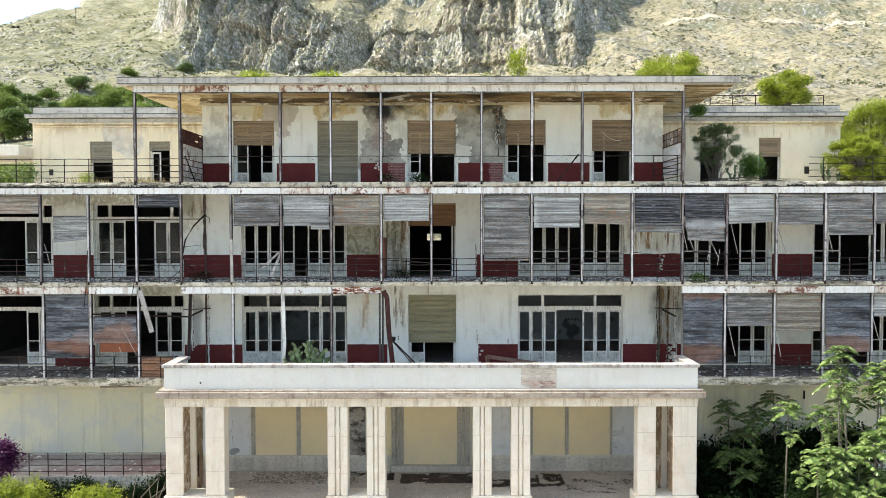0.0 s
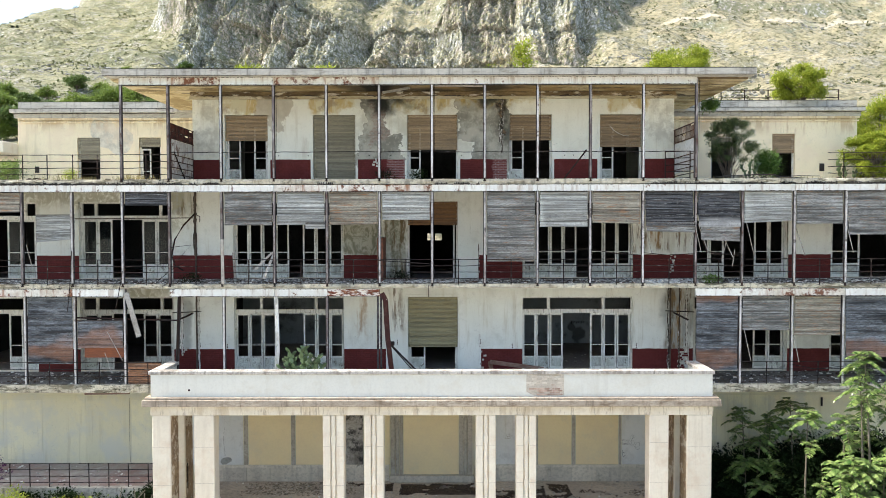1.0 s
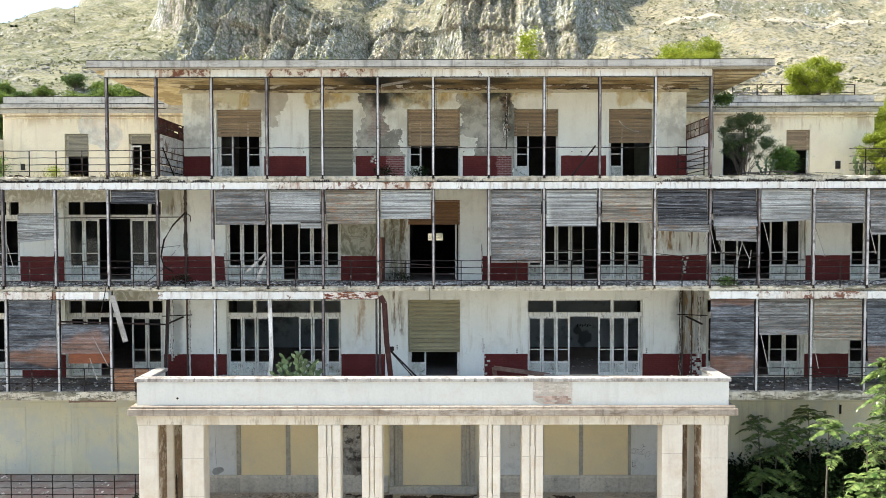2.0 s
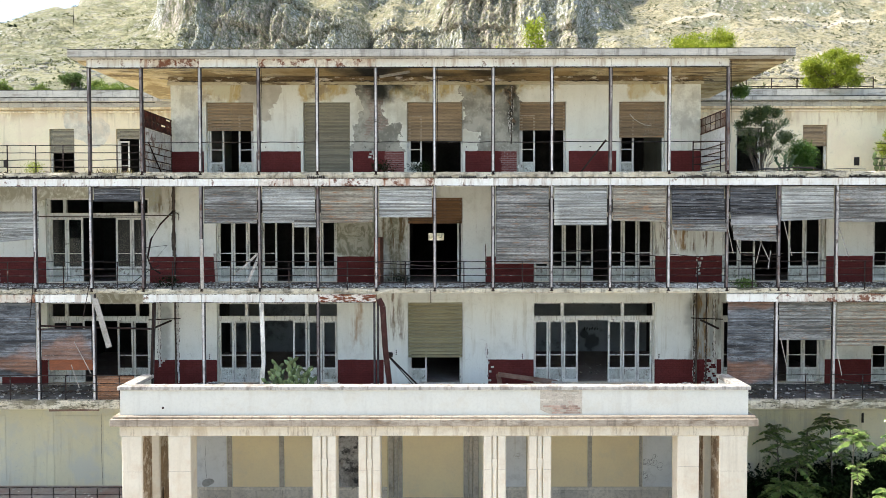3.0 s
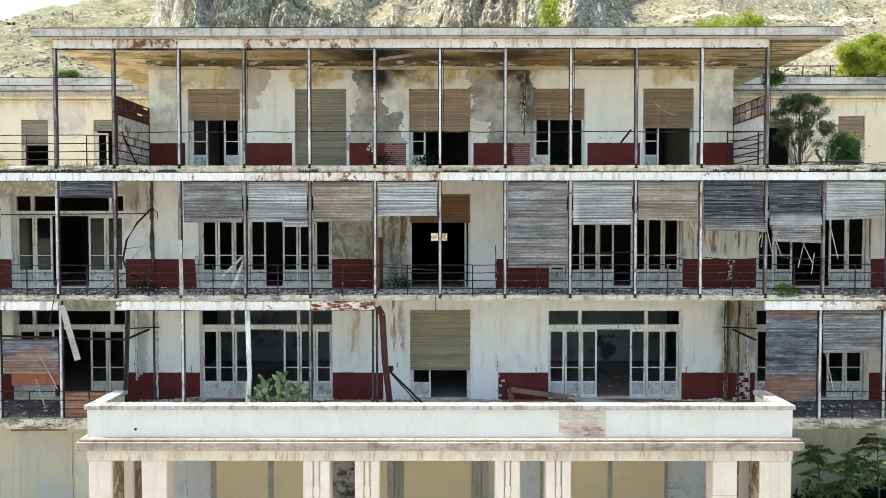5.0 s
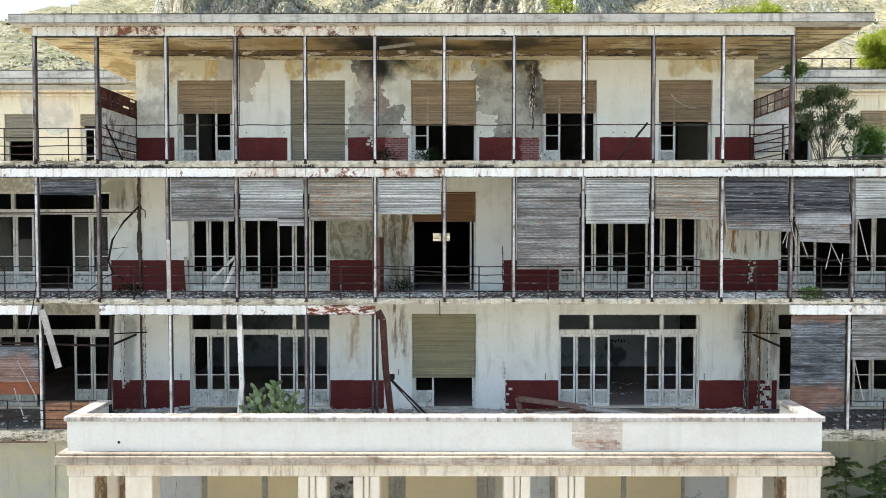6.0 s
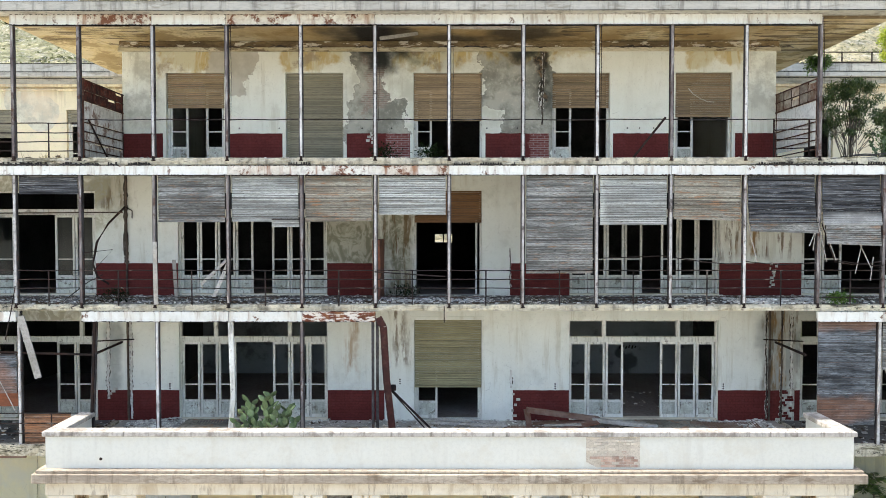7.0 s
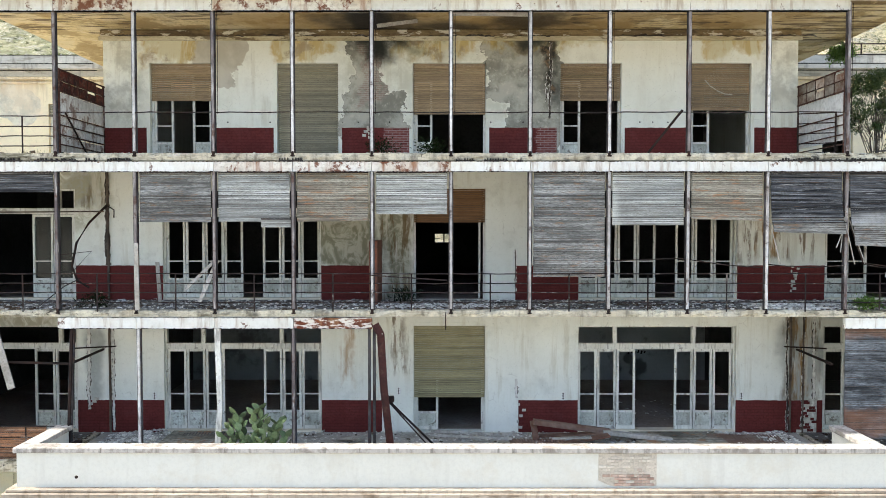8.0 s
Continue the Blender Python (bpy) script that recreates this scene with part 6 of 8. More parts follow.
chase(2.03, 11.7, 13.66, 0.045, 7, 0.04)
chase(1.93, 12.1, 12.9, 0.022, 18, 0.05)
chase(1.17, F2 + 0.2, 8.35, 0.025, 8)
chase(1.21, F1 + 0.9, 5.0, 0.05, 9, filled=True)

# ---- portico wall panels ----
WHITEPAN = surface("bluish_white_panel_paint", (0.78, 0.79, 0.76), (0.71, 0.72, 0.69), grain_amt=0.08, grime=(0.42, 0.41, 0.38), grime_amt=0.35, more=damp, spots=(([(-8.32, 0.25, 0.2, 0.13)], (0.30, 0.30, 0.27), 1.3, 0.1, 0.9),))
GREYSTRIP = surface("grey_bare_render", (0.52, 0.48, 0.40), (0.40, 0.37, 0.30), grime=(0.14, 0.12, 0.09), grime_amt=0.5)
BASE = surface("grey_stone_base", (0.74, 0.68, 0.57), (0.62, 0.57, 0.47), grime=(0.16, 0.15, 0.12), grime_amt=0.6, grime_at=0.62, edge=0.04, streak=(0.20, 0.19, 0.16), streak_amt=0.25, vary=0.25)
DARKPAN = surface("mouldy_panel", (0.46, 0.44, 0.40), (0.20, 0.18, 0.15), grime=(0.03, 0.028, 0.025), grime_amt=0.9, grime_at=0.55, big=1.4, streak=(0.5, 0.48, 0.44), streak_amt=0.4)


def wall_panel(x0, x1, z0, z1, material, label, t=0.012, name="wall_panel", bevel=0.004):
    bm = bmesh.new()
    box(bm, x0, x1, WALL - t, WALL - 0.0005, z0, z1)
    solo(name, bm, material, label, "panel", "portico wall panels", bevel=bevel)


for a, b in ((-7.44, -5.86), (-5.67, -4.26), (3.40, 4.63), (4.80, 6.38)):
    wall_panel(a, b, 0.09, 3.2, YELLOW, "faded ochre painted wall panel in the portico")
wall_panel(-1.64, 0.42, -0.28, 3.2, YELLOW, "wide faded ochre niche panel in the portico")
for a, b in ((-9.56, -7.64), (1.45, 2.55), (6.51, 7.69)):
    wall_panel(a, b, 0.09, 3.2, WHITEPAN, "bluish white painted wall panel in the portico", t=0.016)
wall_panel(-4.00, -3.15, 0.09, 3.2, DARKPAN, "mouldy dark wall panel in the portico", t=0.016)
wall_panel(-2.82, -2.16, 0.09, 3.2, YELLOW, "narrow ochre panel beside the niche")
for a, b in ((-7.61, -7.46), (-5.84, -5.69), (-4.24, -4.02), (4.65, 4.78), (6.40, 6.49), (2.57, 3.38)):
    wall_panel(a, b, 0.09, 3.2, GREYSTRIP, "grey bare render strip between portico panels", t=0.03)
for a, b, t in ((-2.12, -1.96, 0.10), (-1.94, -1.81, 0.06), (-1.79, -1.66, 0.03), (0.44, 0.58, 0.03), (0.60, 0.73, 0.06), (0.75, 0.93, 0.10)):
    wall_panel(a, b, -0.28, 3.2, GREYSTRIP, "stepped grey stone surround of the niche", t=t, name="niche_jamb")
wall_panel(-2.16, 0.99, F0, -0.28, BASE, "worn grey stone sill of the niche", t=0.2, name="niche_sill", bevel=0.02)
for a, b in ((-9.3, -2.18), (1.01, 8.3)):
    wall_panel(a, b, -0.02, 0.085, BASE, "grey stone cap of the portico base", t=0.05, name="base_cap", bevel=0.01)
    n = int((b - a) / 0.85)
    base = thing("stone_base", "grey stone block base of the portico wall", "base", "stone bases", kind="structure", at=(a, WALL, F0))
    for i in range(n):
        bm = bmesh.new()
        w = (b - a) / n
        box(bm, w * i + 0.004, w * (i + 1) - 0.004, -0.035 - 0.006 * (i % 2), -0.0006, 0.0, 0.515)
        part("block", bm, BASE, base, bevel=0.006)
for x0, x1, z0, z1 in ((-18.59, -16.62, 0.3, 2.54), (-16.48, -15.17, 0.3, 2.54), (-15.13, -13.53, 0.14, 2.70), (-13.46, -11.89, 0.14, 2.54), (-11.82, -10.05, 0.14, 2.54),
                       (9.88, 11.96, 0.0, 2.70), (12.07, 13.83, 0.0, 2.70), (13.93, 16.02, 0.0, 2.70)):
    bm = bmesh.new()
    box(bm, x0, x1, WALL - 0.012, WALL - 0.0005, z0, z1)
    solo("wall_panel", bm, LOWCREAM, "faded green-cream raised wall panel", "panel", "ground floor wall panels", bevel=0.004)
bm = bmesh.new()
box(bm, -13.51, -11.82, WALL - 1.6, WALL - 0.001, 3.14, 3.33)
solo("ceiling_beam", bm, STONE, "pale concrete beam under the balcony slab", "beam", bevel=0.01)
SCRIB = surface("black_spray_paint", (0.02, 0.02, 0.02), (0.03, 0.03, 0.03))


def scribble(name, cx, cz, w, h, n, r, material, label, seed):
    """A looping line of paint on the portico wall."""
    rnd = random.Random(seed)
    a, pts = rnd.uniform(0, 6.28), []
    x, z = cx - w * 0.4, cz
    for k in range(n):
        a += rnd.uniform(0.25, 0.95)
        x += math.cos(a) * w * 0.13 + w * 0.5 / n
        z += math.sin(a) * h * 0.13
        pts.append((min(max(x, cx - w / 2), cx + w / 2), WALL - 0.019, min(max(z, cz - h / 2), cz + h / 2)))
    bm = bmesh.new()
    for p, q in zip(pts, pts[1:]):
        if (Vector(p) - Vector(q)).length > 0.004:
            bar(bm, p, q, 0.003, r, up=(0, 1, 0))
    solo(name, bm, material, label, "graffiti", "graffiti strokes")


for cx, cz, w, h, n, seed in ((6.78, 0.92, 0.5, 0.4, 40, 1), (6.95, 0.80, 0.45, 0.5, 34, 2), (6.72, 0.55, 0.35, 0.45, 26, 3), (7.0, 1.05, 0.3, 0.3, 20, 4)):
    scribble("paint_scribble", cx, cz, w, h, n, 0.016, SCRIB, "black spray paint scribble on the portico wall", seed)
for cx, cz, seed in ((2.33, 1.23, 11), (2.28, 1.2, 12)):
    scribble("paint_scribble", cx, cz, 0.34, 0.26, 24, 0.012, GREYSTRIP, "grey spray paint scribble on the portico wall", seed)

for k in range(6):
    bm = bmesh.new()
    bar(bm, (5.72 + 0.11 * k, 36.494, 4.50 + 0.03 * (k % 2)), (5.76 + 0.11 * k, 36.494, 4.64 - 0.02 * (k % 3)), 0.05, 0.006, up=(0, 1, 0))
    solo("paint_mark", bm, SCRIB, "short black paint mark on the rear wall of a room", "graffiti", "graffiti strokes")

# brick patch in the parapet
BRICK = surface("soot_pink_brick", (0.58, 0.52, 0.44), (0.70, 0.66, 0.57), big=2.0, fine=25.0, vary=0.25, grime=(0.34, 0.17, 0.11), grime_amt=0.6)
REDBRICK = surface("worn_red_brick", (0.42, 0.26, 0.20), (0.58, 0.47, 0.39), big=3.0, fine=25.0, vary=0.5)
MORTAR = surface("pale_mortar", (0.64, 0.58, 0.49), (0.48, 0.43, 0.35), big=2.0, fine=30.0)
patch_west, patch_east = 2.521, 3.721
patch = thing("brick_patch", "bare brick patch where the parapet render fell off", "brickwork", kind="structure", at=(patch_west, PORCH + 0.02, 3.60))
bm = bmesh.new()
pl = [(0.0, 0.12), (0.25, 0.0), (patch_east - patch_west, 0.0), (patch_east - patch_west, 0.70), (0.0, 0.70)]
fv = [bm.verts.new((x, -0.004, z)) for x, z in pl]
bm.faces.new(fv)
part("mortar", bm, MORTAR, patch)
rb = random.Random(9)
bw, bh = 0.165, 0.062
bm = bmesh.new()
box(bm, 0.003, bw - 0.008, -0.02, 0.0, 0.003, bh - 0.009)
bmesh.ops.recalc_face_normals(bm, faces=bm.faces)
brick_me = bpy.data.meshes.new("brick")
bm.to_mesh(brick_me)
bm.free()
brick_me.materials.append(BRICK)
red_me = brick_me.copy()
red_me.materials[0] = REDBRICK
for r in range(11):
    for c in range(8):
        x = c * bw - (bw / 2 if r % 2 else 0)
        if x < 0 or x + bw > patch_east - patch_west or (x < 0.3 and r * bh < 0.13) or rb.random() < (0.06 if r < 4 else 0.6):
            continue
        bo = new("brick", red_me if r < 4 and rb.random() < 0.65 else brick_me)
        bo.parent = patch
        bo.location = (x, rb.uniform(0, 0.008), r * bh + 0.005)

# ---- rubble and debris ----
def rubble(name, x0, x1, y0, y1, z, n, size, material, label, seed=1, heap=0.0, thin=0.05):
    """Scattered broken lumps."""
    rnd = random.Random(seed)
    co, fc = [], []
    cube = [(-1, -1, 0), (1, -1, 0), (1, 1, 0), (-1, 1, 0), (-1, -1, 1), (1, -1, 1), (1, 1, 1), (-1, 1, 1)]
    for i in range(n):
        x, y = rnd.uniform(x0, x1), y0 + (y1 - y0) * rnd.random()
        if material is LITTER and noise.noise((x * 1.1, y * 1.6, seed)) + 0.5 * noise.noise((x * 3.5, y * 4.5, seed)) < thin:
            continue
        s = size * (0.3 + rnd.random() ** 3 * 1.6)
        a = rnd.uniform(0, 6.28)
        k = len(co)
        zz = z + heap * max(0.0, noise.noise((x * 1.5, y * 1.5, seed)))
        for cx, cy, cz in cube:
            px, py = cx * s * rnd.uniform(0.5, 1.2), cy * s * rnd.uniform(0.3, 0.9)
            co.append((x + px * math.cos(a) - py * math.sin(a), y + px * math.sin(a) + py * math.cos(a), zz + cz * s * rnd.uniform(0.25, 0.8)))
        fc += [tuple(k + j for j in f) for f in ((0, 1, 5, 4), (1, 2, 6, 5), (2, 3, 7, 6), (3, 0, 4, 7), (4, 5, 6, 7), (3, 2, 1, 0))]
    me = bpy.data.meshes.new(name)
    me.from_pydata(co, [], fc)
    me.materials.append(material)
    return tagged(new(name, me), label, "rubble", kind="stuff")


LUMPS = surface("plaster_rubble", (0.84, 0.83, 0.79), (0.48, 0.46, 0.42), big=3.0, fine=20.0, island=0.9)
TANLUMPS = surface("tan_rubble", (0.52, 0.44, 0.35), (0.30, 0.25, 0.19), big=3.0, fine=20.0, island=0.9)
LITTER = surface("dark_litter", (0.07, 0.05, 0.035), (0.14, 0.10, 0.07), big=2.0, fine=18.0, island=0.8)
rubble("balcony_rubble", ENDL + 2, ENDR - 2, 27.5, 29.7, F2, 8500, 0.024, LUMPS, "pale plaster rubble strewn over the balcony", 2, 0.05)
rubble("balcony_rubble", 6.6, 9.4, 27.5, 28.9, F2, 2000, 0.036, LUMPS, "broken pale plaster heaped on the balcony", 42, 0.06)
rubble("balcony_rubble", -2.2, 0.6, 27.7, 29.2, F2, 700, 0.03, LUMPS, "broken pale plaster heaped on the balcony", 43, 0.05)
rubble("balcony_litter", ENDL + 2, ENDR - 2, 27.45, 28.9, F2, 8000, 0.028, LITTER, "dark litter and splinters on the balcony", 12, 0.04)
rubble("terrace_rubble", -9.1, 8.1, 28.6, 29.72, F1, 2200, 0.024, LUMPS, "plaster rubble along the terrace wall", 3, 0.08)
rubble("terrace_litter", -9.1, 8.1, 26.2, 29.6, F1, 1600, 0.03, LITTER, "dark litter on the terrace", 13, 0.02)
rubble("room_rubble", 4.0, 6.2, 31.0, 33.5, F1, 70, 0.03, LUMPS, "pale rubble strewn over the room floor", 33, 0.05)
rubble("rubble_heap", -9.2, -7.4, 28.6, 29.7, F1, 1500, 0.03, LUMPS, "heap of fallen plaster on the terrace", 4, 0.16)
rubble("rubble_heap", 6.6, 8.2, 28.6, 29.7, F1, 1300, 0.03, LUMPS, "heap of fallen plaster on the terrace", 5, 0.14)
rubble("wing_rubble", ENDL + 2, -9.7, 27.5, 29.7, F1, 420, 0.035, LUMPS, "plaster rubble on the lower wing balcony", 6, 0.05)
rubble("wing_litter", ENDL + 2, -9.7, 27.5, 29.6, F1, 4500, 0.022, LITTER, "black litter on the lower wing balcony", 26, 0.05)
rubble("wing_litter", 8.6, ENDR - 2, 27.5, 29.6, F1, 4500, 0.022, LITTER, "black litter on the lower wing balcony", 27, 0.05)
rubble("wing_rubble", 8.6, ENDR - 2, 27.5, 29.7, F1, 420, 0.035, LUMPS, "plaster rubble on the lower wing balcony", 7, 0.05)
rubble("portico_rubble", -8.6, 7.8, 26.6, 29.6, F0, 900, 0.022, LUMPS, "scattered rubble on the portico floor", 8, 0.03)
rubble("portico_rubble", -7.4, -3.3, 28.2, 29.6, F0, 1500, 0.03, TANLUMPS, "heap of tan rubble on the portico floor", 28, 0.10)
rubble("portico_litter", -1.7, 1.0, 28.3, 29.3, F0, 9000, 0.024, LITTER, "dark brown leaf litter on the portico floor", 9, 0.10, -0.12)
rubble("portico_litter", 1.0, 4.4, 27.9, 29.3, F0, 7000, 0.024, LITTER, "dark brown leaf litter on the portico floor", 29, 0.10, 0.0)
rubble("portico_litter", -4.2, -2.0, 28.6, 29.4, F0, 4000, 0.024, LITTER, "dark brown leaf litter on the portico floor", 19, 0.14, -0.05)
rubble("portico_litter", 4.4, 7.8, 27.2, 28.8, F0, 1600, 0.02, LITTER, "dark brown leaf litter on the portico floor", 39, 0.05, 0.15)
rubble("top_rubble", -9.2, 8.2, 27.42, 27.7, F3, 260, 0.02, LUMPS, "plaster crumbs along the top balcony edge", 10, 0.03)
rubble("wing_terrace_gravel", ENDL + 2, -9.6, 27.5, 31, F3, 1500, 0.04, LITTER, "dark gravel on the wing terrace", 11, 0.05)
rubble("wing_terrace_gravel", 8.7, ENDR - 2, 27.5, 31, F3, 1500, 0.04, LITTER, "dark gravel on the wing terrace", 14, 0.05)
rubble("walkway_rubble", -19, -9.8, 27.2, 29.6, 0.12, 260, 0.03, LUMPS, "pale rubble on the walkway", 15, 0.03)
WALKTILE = surface("red_walkway_screed", (0.30, 0.16, 0.14), (0.40, 0.36, 0.33), big=0.5, grime=(0.5, 0.47, 0.43), grime_amt=0.7)
bm = bmesh.new()
box(bm, -18.5, -9.8, 27.35, WALL - 0.02, 0.12, 0.124)
solo("walkway_screed", bm, WALKTILE, "red screed with pale patches on the walkway", "floor", kind="structure")
# black strip and teeth under the wing terraces: gap shadow put into colour
TOOTH = surface("plain_black", (0.02, 0.018, 0.016), (0.05, 0.045, 0.04))
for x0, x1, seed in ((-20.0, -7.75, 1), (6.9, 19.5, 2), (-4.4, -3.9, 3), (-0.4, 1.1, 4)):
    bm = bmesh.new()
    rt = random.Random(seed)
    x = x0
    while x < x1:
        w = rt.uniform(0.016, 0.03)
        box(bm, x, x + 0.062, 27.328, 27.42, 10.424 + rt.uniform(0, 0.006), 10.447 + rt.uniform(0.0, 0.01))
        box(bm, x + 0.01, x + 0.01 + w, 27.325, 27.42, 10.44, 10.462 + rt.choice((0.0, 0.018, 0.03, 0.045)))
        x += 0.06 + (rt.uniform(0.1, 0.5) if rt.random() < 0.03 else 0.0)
    solo("gap_shadow_teeth", bm, TOOTH, "black gap shadow strip with broken tile teeth under the slab", "edge tiles", kind="stuff")

OLDWOOD = surface("old_brown_plank", (0.15, 0.07, 0.045), (0.26, 0.18, 0.14), big=1.5, fine=18.0, vary=0.4, grime=(0.10, 0.06, 0.05), grime_amt=0.5)


def plank(a, b, w=0.16, t=0.035, m=None, label="old brown plank lying on the terrace"):
    bm = bmesh.new()
    bar(bm, a, b, w, t)
    solo("plank", bm, m or OLDWOOD, label, "plank", "planks on the terrace", bevel=0.004)


plank((1.55, 28.9, F1 + 0.50), (3.5, 29.1, F1 + 0.20), 0.16, 0.13)
plank((1.62, 28.8, F1 + 0.03), (1.55, 29.0, F1 + 0.50), 0.16)
plank((1.75, 29.3, F1 + 0.03), (3.4, 29.0, F1 + 0.20), 0.24)
plank((3.3, 28.98, F1 + 0.22), (5.0, 28.9, F1 + 0.05), 0.16, 0.10, m=BOARD, label="long bleached plank lying on the terrace")
plank((3.0, 29.2, F1 + 0.15), (4.8, 29.3, F1 + 0.05), 0.14, m=BOARD, label="long bleached plank lying on the terrace")
plank((1.95, 28.4, F1 + 0.22), (2.9, 28.4, F1 + 0.24), 0.12, m=BOARD, label="short bleached plank lying on the terrace")
plank((2.2, 28.6, F1 + 0.02), (3.4, 28.7, F1 + 0.22), 0.3)
plank((-3.3, 29.0, F1 + 0.06), (-2.7, 28.7, F1 + 0.16), 0.3, m=BOARD, label="pale board lying on the terrace")
ladder = thing("ladder", "pale metal ladder lying on the terrace", "ladder", at=(-1.0, 29.0, F1 + 0.14))
for s in (0.0, 0.36):
    bm = bmesh.new()
    bar(bm, (0, s, 0), (2.0, s - 0.35, 0), 0.03, 0.06)
    part("side_rail", bm, BOARD, ladder)
for i in range(7):
    bm = bmesh.new()
    x = 0.15 + 0.28 * i
    tube(bm, [(x, -0.175 * x, 0), (x, 0.36 - 0.175 * x, 0)], 0.014, sides=6)
    part("rung", bm, BOARD, ladder)
fallen = thing("fallen_blind", "dark slatted blind lying flat on the terrace", "blind", at=(-6.9, 28.95, F1 + 0.06))
bm = bmesh.new()
for i in range(26):
    bar(bm, (-0.75, -0.7 + 0.055 * i, 0.005 * (i % 2)), (0.75, -0.7 + 0.055 * i, 0.005 * ((i + 1) % 2)), 0.048, 0.014)
part("slats", bm, BROWN, fallen)
bm = bmesh.new()
for i in range(26):
    bar(bm, (-1.1, -0.7 + 0.055 * i, 0.0), (1.1, -0.7 + 0.055 * i, 0.0), 0.048, 0.014)
f2 = thing("fallen_blind", "brown slatted blind lying flat on the terrace", "blind", at=(5.2, 28.95, F1 + 0.05))
part("slats", bm, BROWN, f2)
box_ob = bmesh.new()
box(box_ob, -9.18, -9.02, FRONT - 0.1, FRONT + 0.12, F1, F1 + 0.42)
solo("post_stub", box_ob, DARKSTEEL, "black steel stub standing on the terrace", "stub")

# ---- plants ----
def foliage(name, a, b, glow=0.35, rough=0.5, spec=0.3):
    m = bpy.data.materials.new(name)
    m.use_nodes = True
    nt = m.node_tree
    r = nd(nt, "NewGeometry").outputs["Random Per Island"]
    pos = nd(nt, "NewGeometry").outputs["Position"]
    col = mixc(nt, r, a, b)
    col = mixc(nt, mth(nt, "MULTIPLY", ramp(nt, fractal(nt, pos, 2.0, 4.0), 0.45, 0.7), 0.5), col, tuple(0.6 * v for v in a))
    bs = nt.nodes["Principled BSDF"]
    nt.links.new(col, bs.inputs["Base Color"])
    bs.inputs["Roughness"].default_value = rough
    bs.inputs["Specular IOR Level"].default_value = spec
    tr = nd(nt, "BsdfTranslucent", {"Color": col})
    mx = nd(nt, "MixShader", {0: glow, 1: bs.outputs[0], 2: tr.outputs[0]})
    nt.links.new(mx.outputs[0], nt.nodes["Material Output"].inputs[0])
    return m


LEAFG = foliage("ailanthus_leaf", (0.045, 0.115, 0.02), (0.37, 0.47, 0.15), 0.18, 0.33, 0.6)
# Near-black: the shade down in the pit is put into this leaf colour.
LEAFD = foliage("shade_dark_ivy_leaf", (0.006, 0.014, 0.004), (0.017, 0.033, 0.009), 0.05, 0.8, 0.08)
LEAFY = foliage("bright_pine_leaf", (0.20, 0.27, 0.025), (0.46, 0.50, 0.07), 0.4)
LEAFP = foliage("dark_pine_leaf", (0.07, 0.125, 0.035), (0.22, 0.30, 0.09), 0.25)
LEAFH = foliage("mid_green_pine_leaf", (0.13, 0.20, 0.035), (0.28, 0.36, 0.085), 0.3)
LEAFO = foliage("grey_green_shrub_leaf", (0.06, 0.095, 0.035), (0.19, 0.25, 0.10), 0.25)
LEAFR = foliage("fresh_green_shrub_leaf", (0.07, 0.14, 0.025), (0.19, 0.32, 0.07), 0.3)
LEAFM = foliage("purple_bract", (0.07, 0.012, 0.06), (0.13, 0.03, 0.11), 0.25)
DRY = foliage("dry_grass_blade", (0.32, 0.27, 0.12), (0.45, 0.40, 0.20), 0.3)
SCRUB = foliage("hill_scrub_leaf", (0.10, 0.12, 0.05), (0.20, 0.215, 0.105), 0.2)
BARK = surface("grey_bark", (0.22, 0.18, 0.14), (0.13, 0.10, 0.08), big=3.0, fine=20.0)
PALEBARK = surface("pale_smooth_bark", (0.24, 0.21, 0.16), (0.15, 0.13, 0.10), big=3.0, fine=20.0)


def sheet(name, co, fc, material, parent=None, label=""):
    me = bpy.data.meshes.new(name)
    me.from_pydata(co, [], fc)
    me.materials.append(material)
    ob = new(name, me)
    ob.parent = parent
    return tagged(ob, label)


def leaf_at(co, fc, p, d, up, L, W):
    """One pointed leaf of six corners."""
    d = d.normalized()
    s = d.cross(up)
    if s.length < 0.05:
        s = Vector((1, 0, 0))
    s.normalize()
    k = len(co)
    n = s.cross(d) * 0.12 * L
    co += [tuple(p), tuple(p + d * L * 0.35 + s * W * 0.5), tuple(p + d * L * 0.7 + s * W * 0.38 - n * 0.3), tuple(p + d * L - n), tuple(p + d * L * 0.7 - s * W * 0.38 - n * 0.3), tuple(p + d * L * 0.35 - s * W * 0.5)]
    fc.append(tuple(range(k, k + 6)))


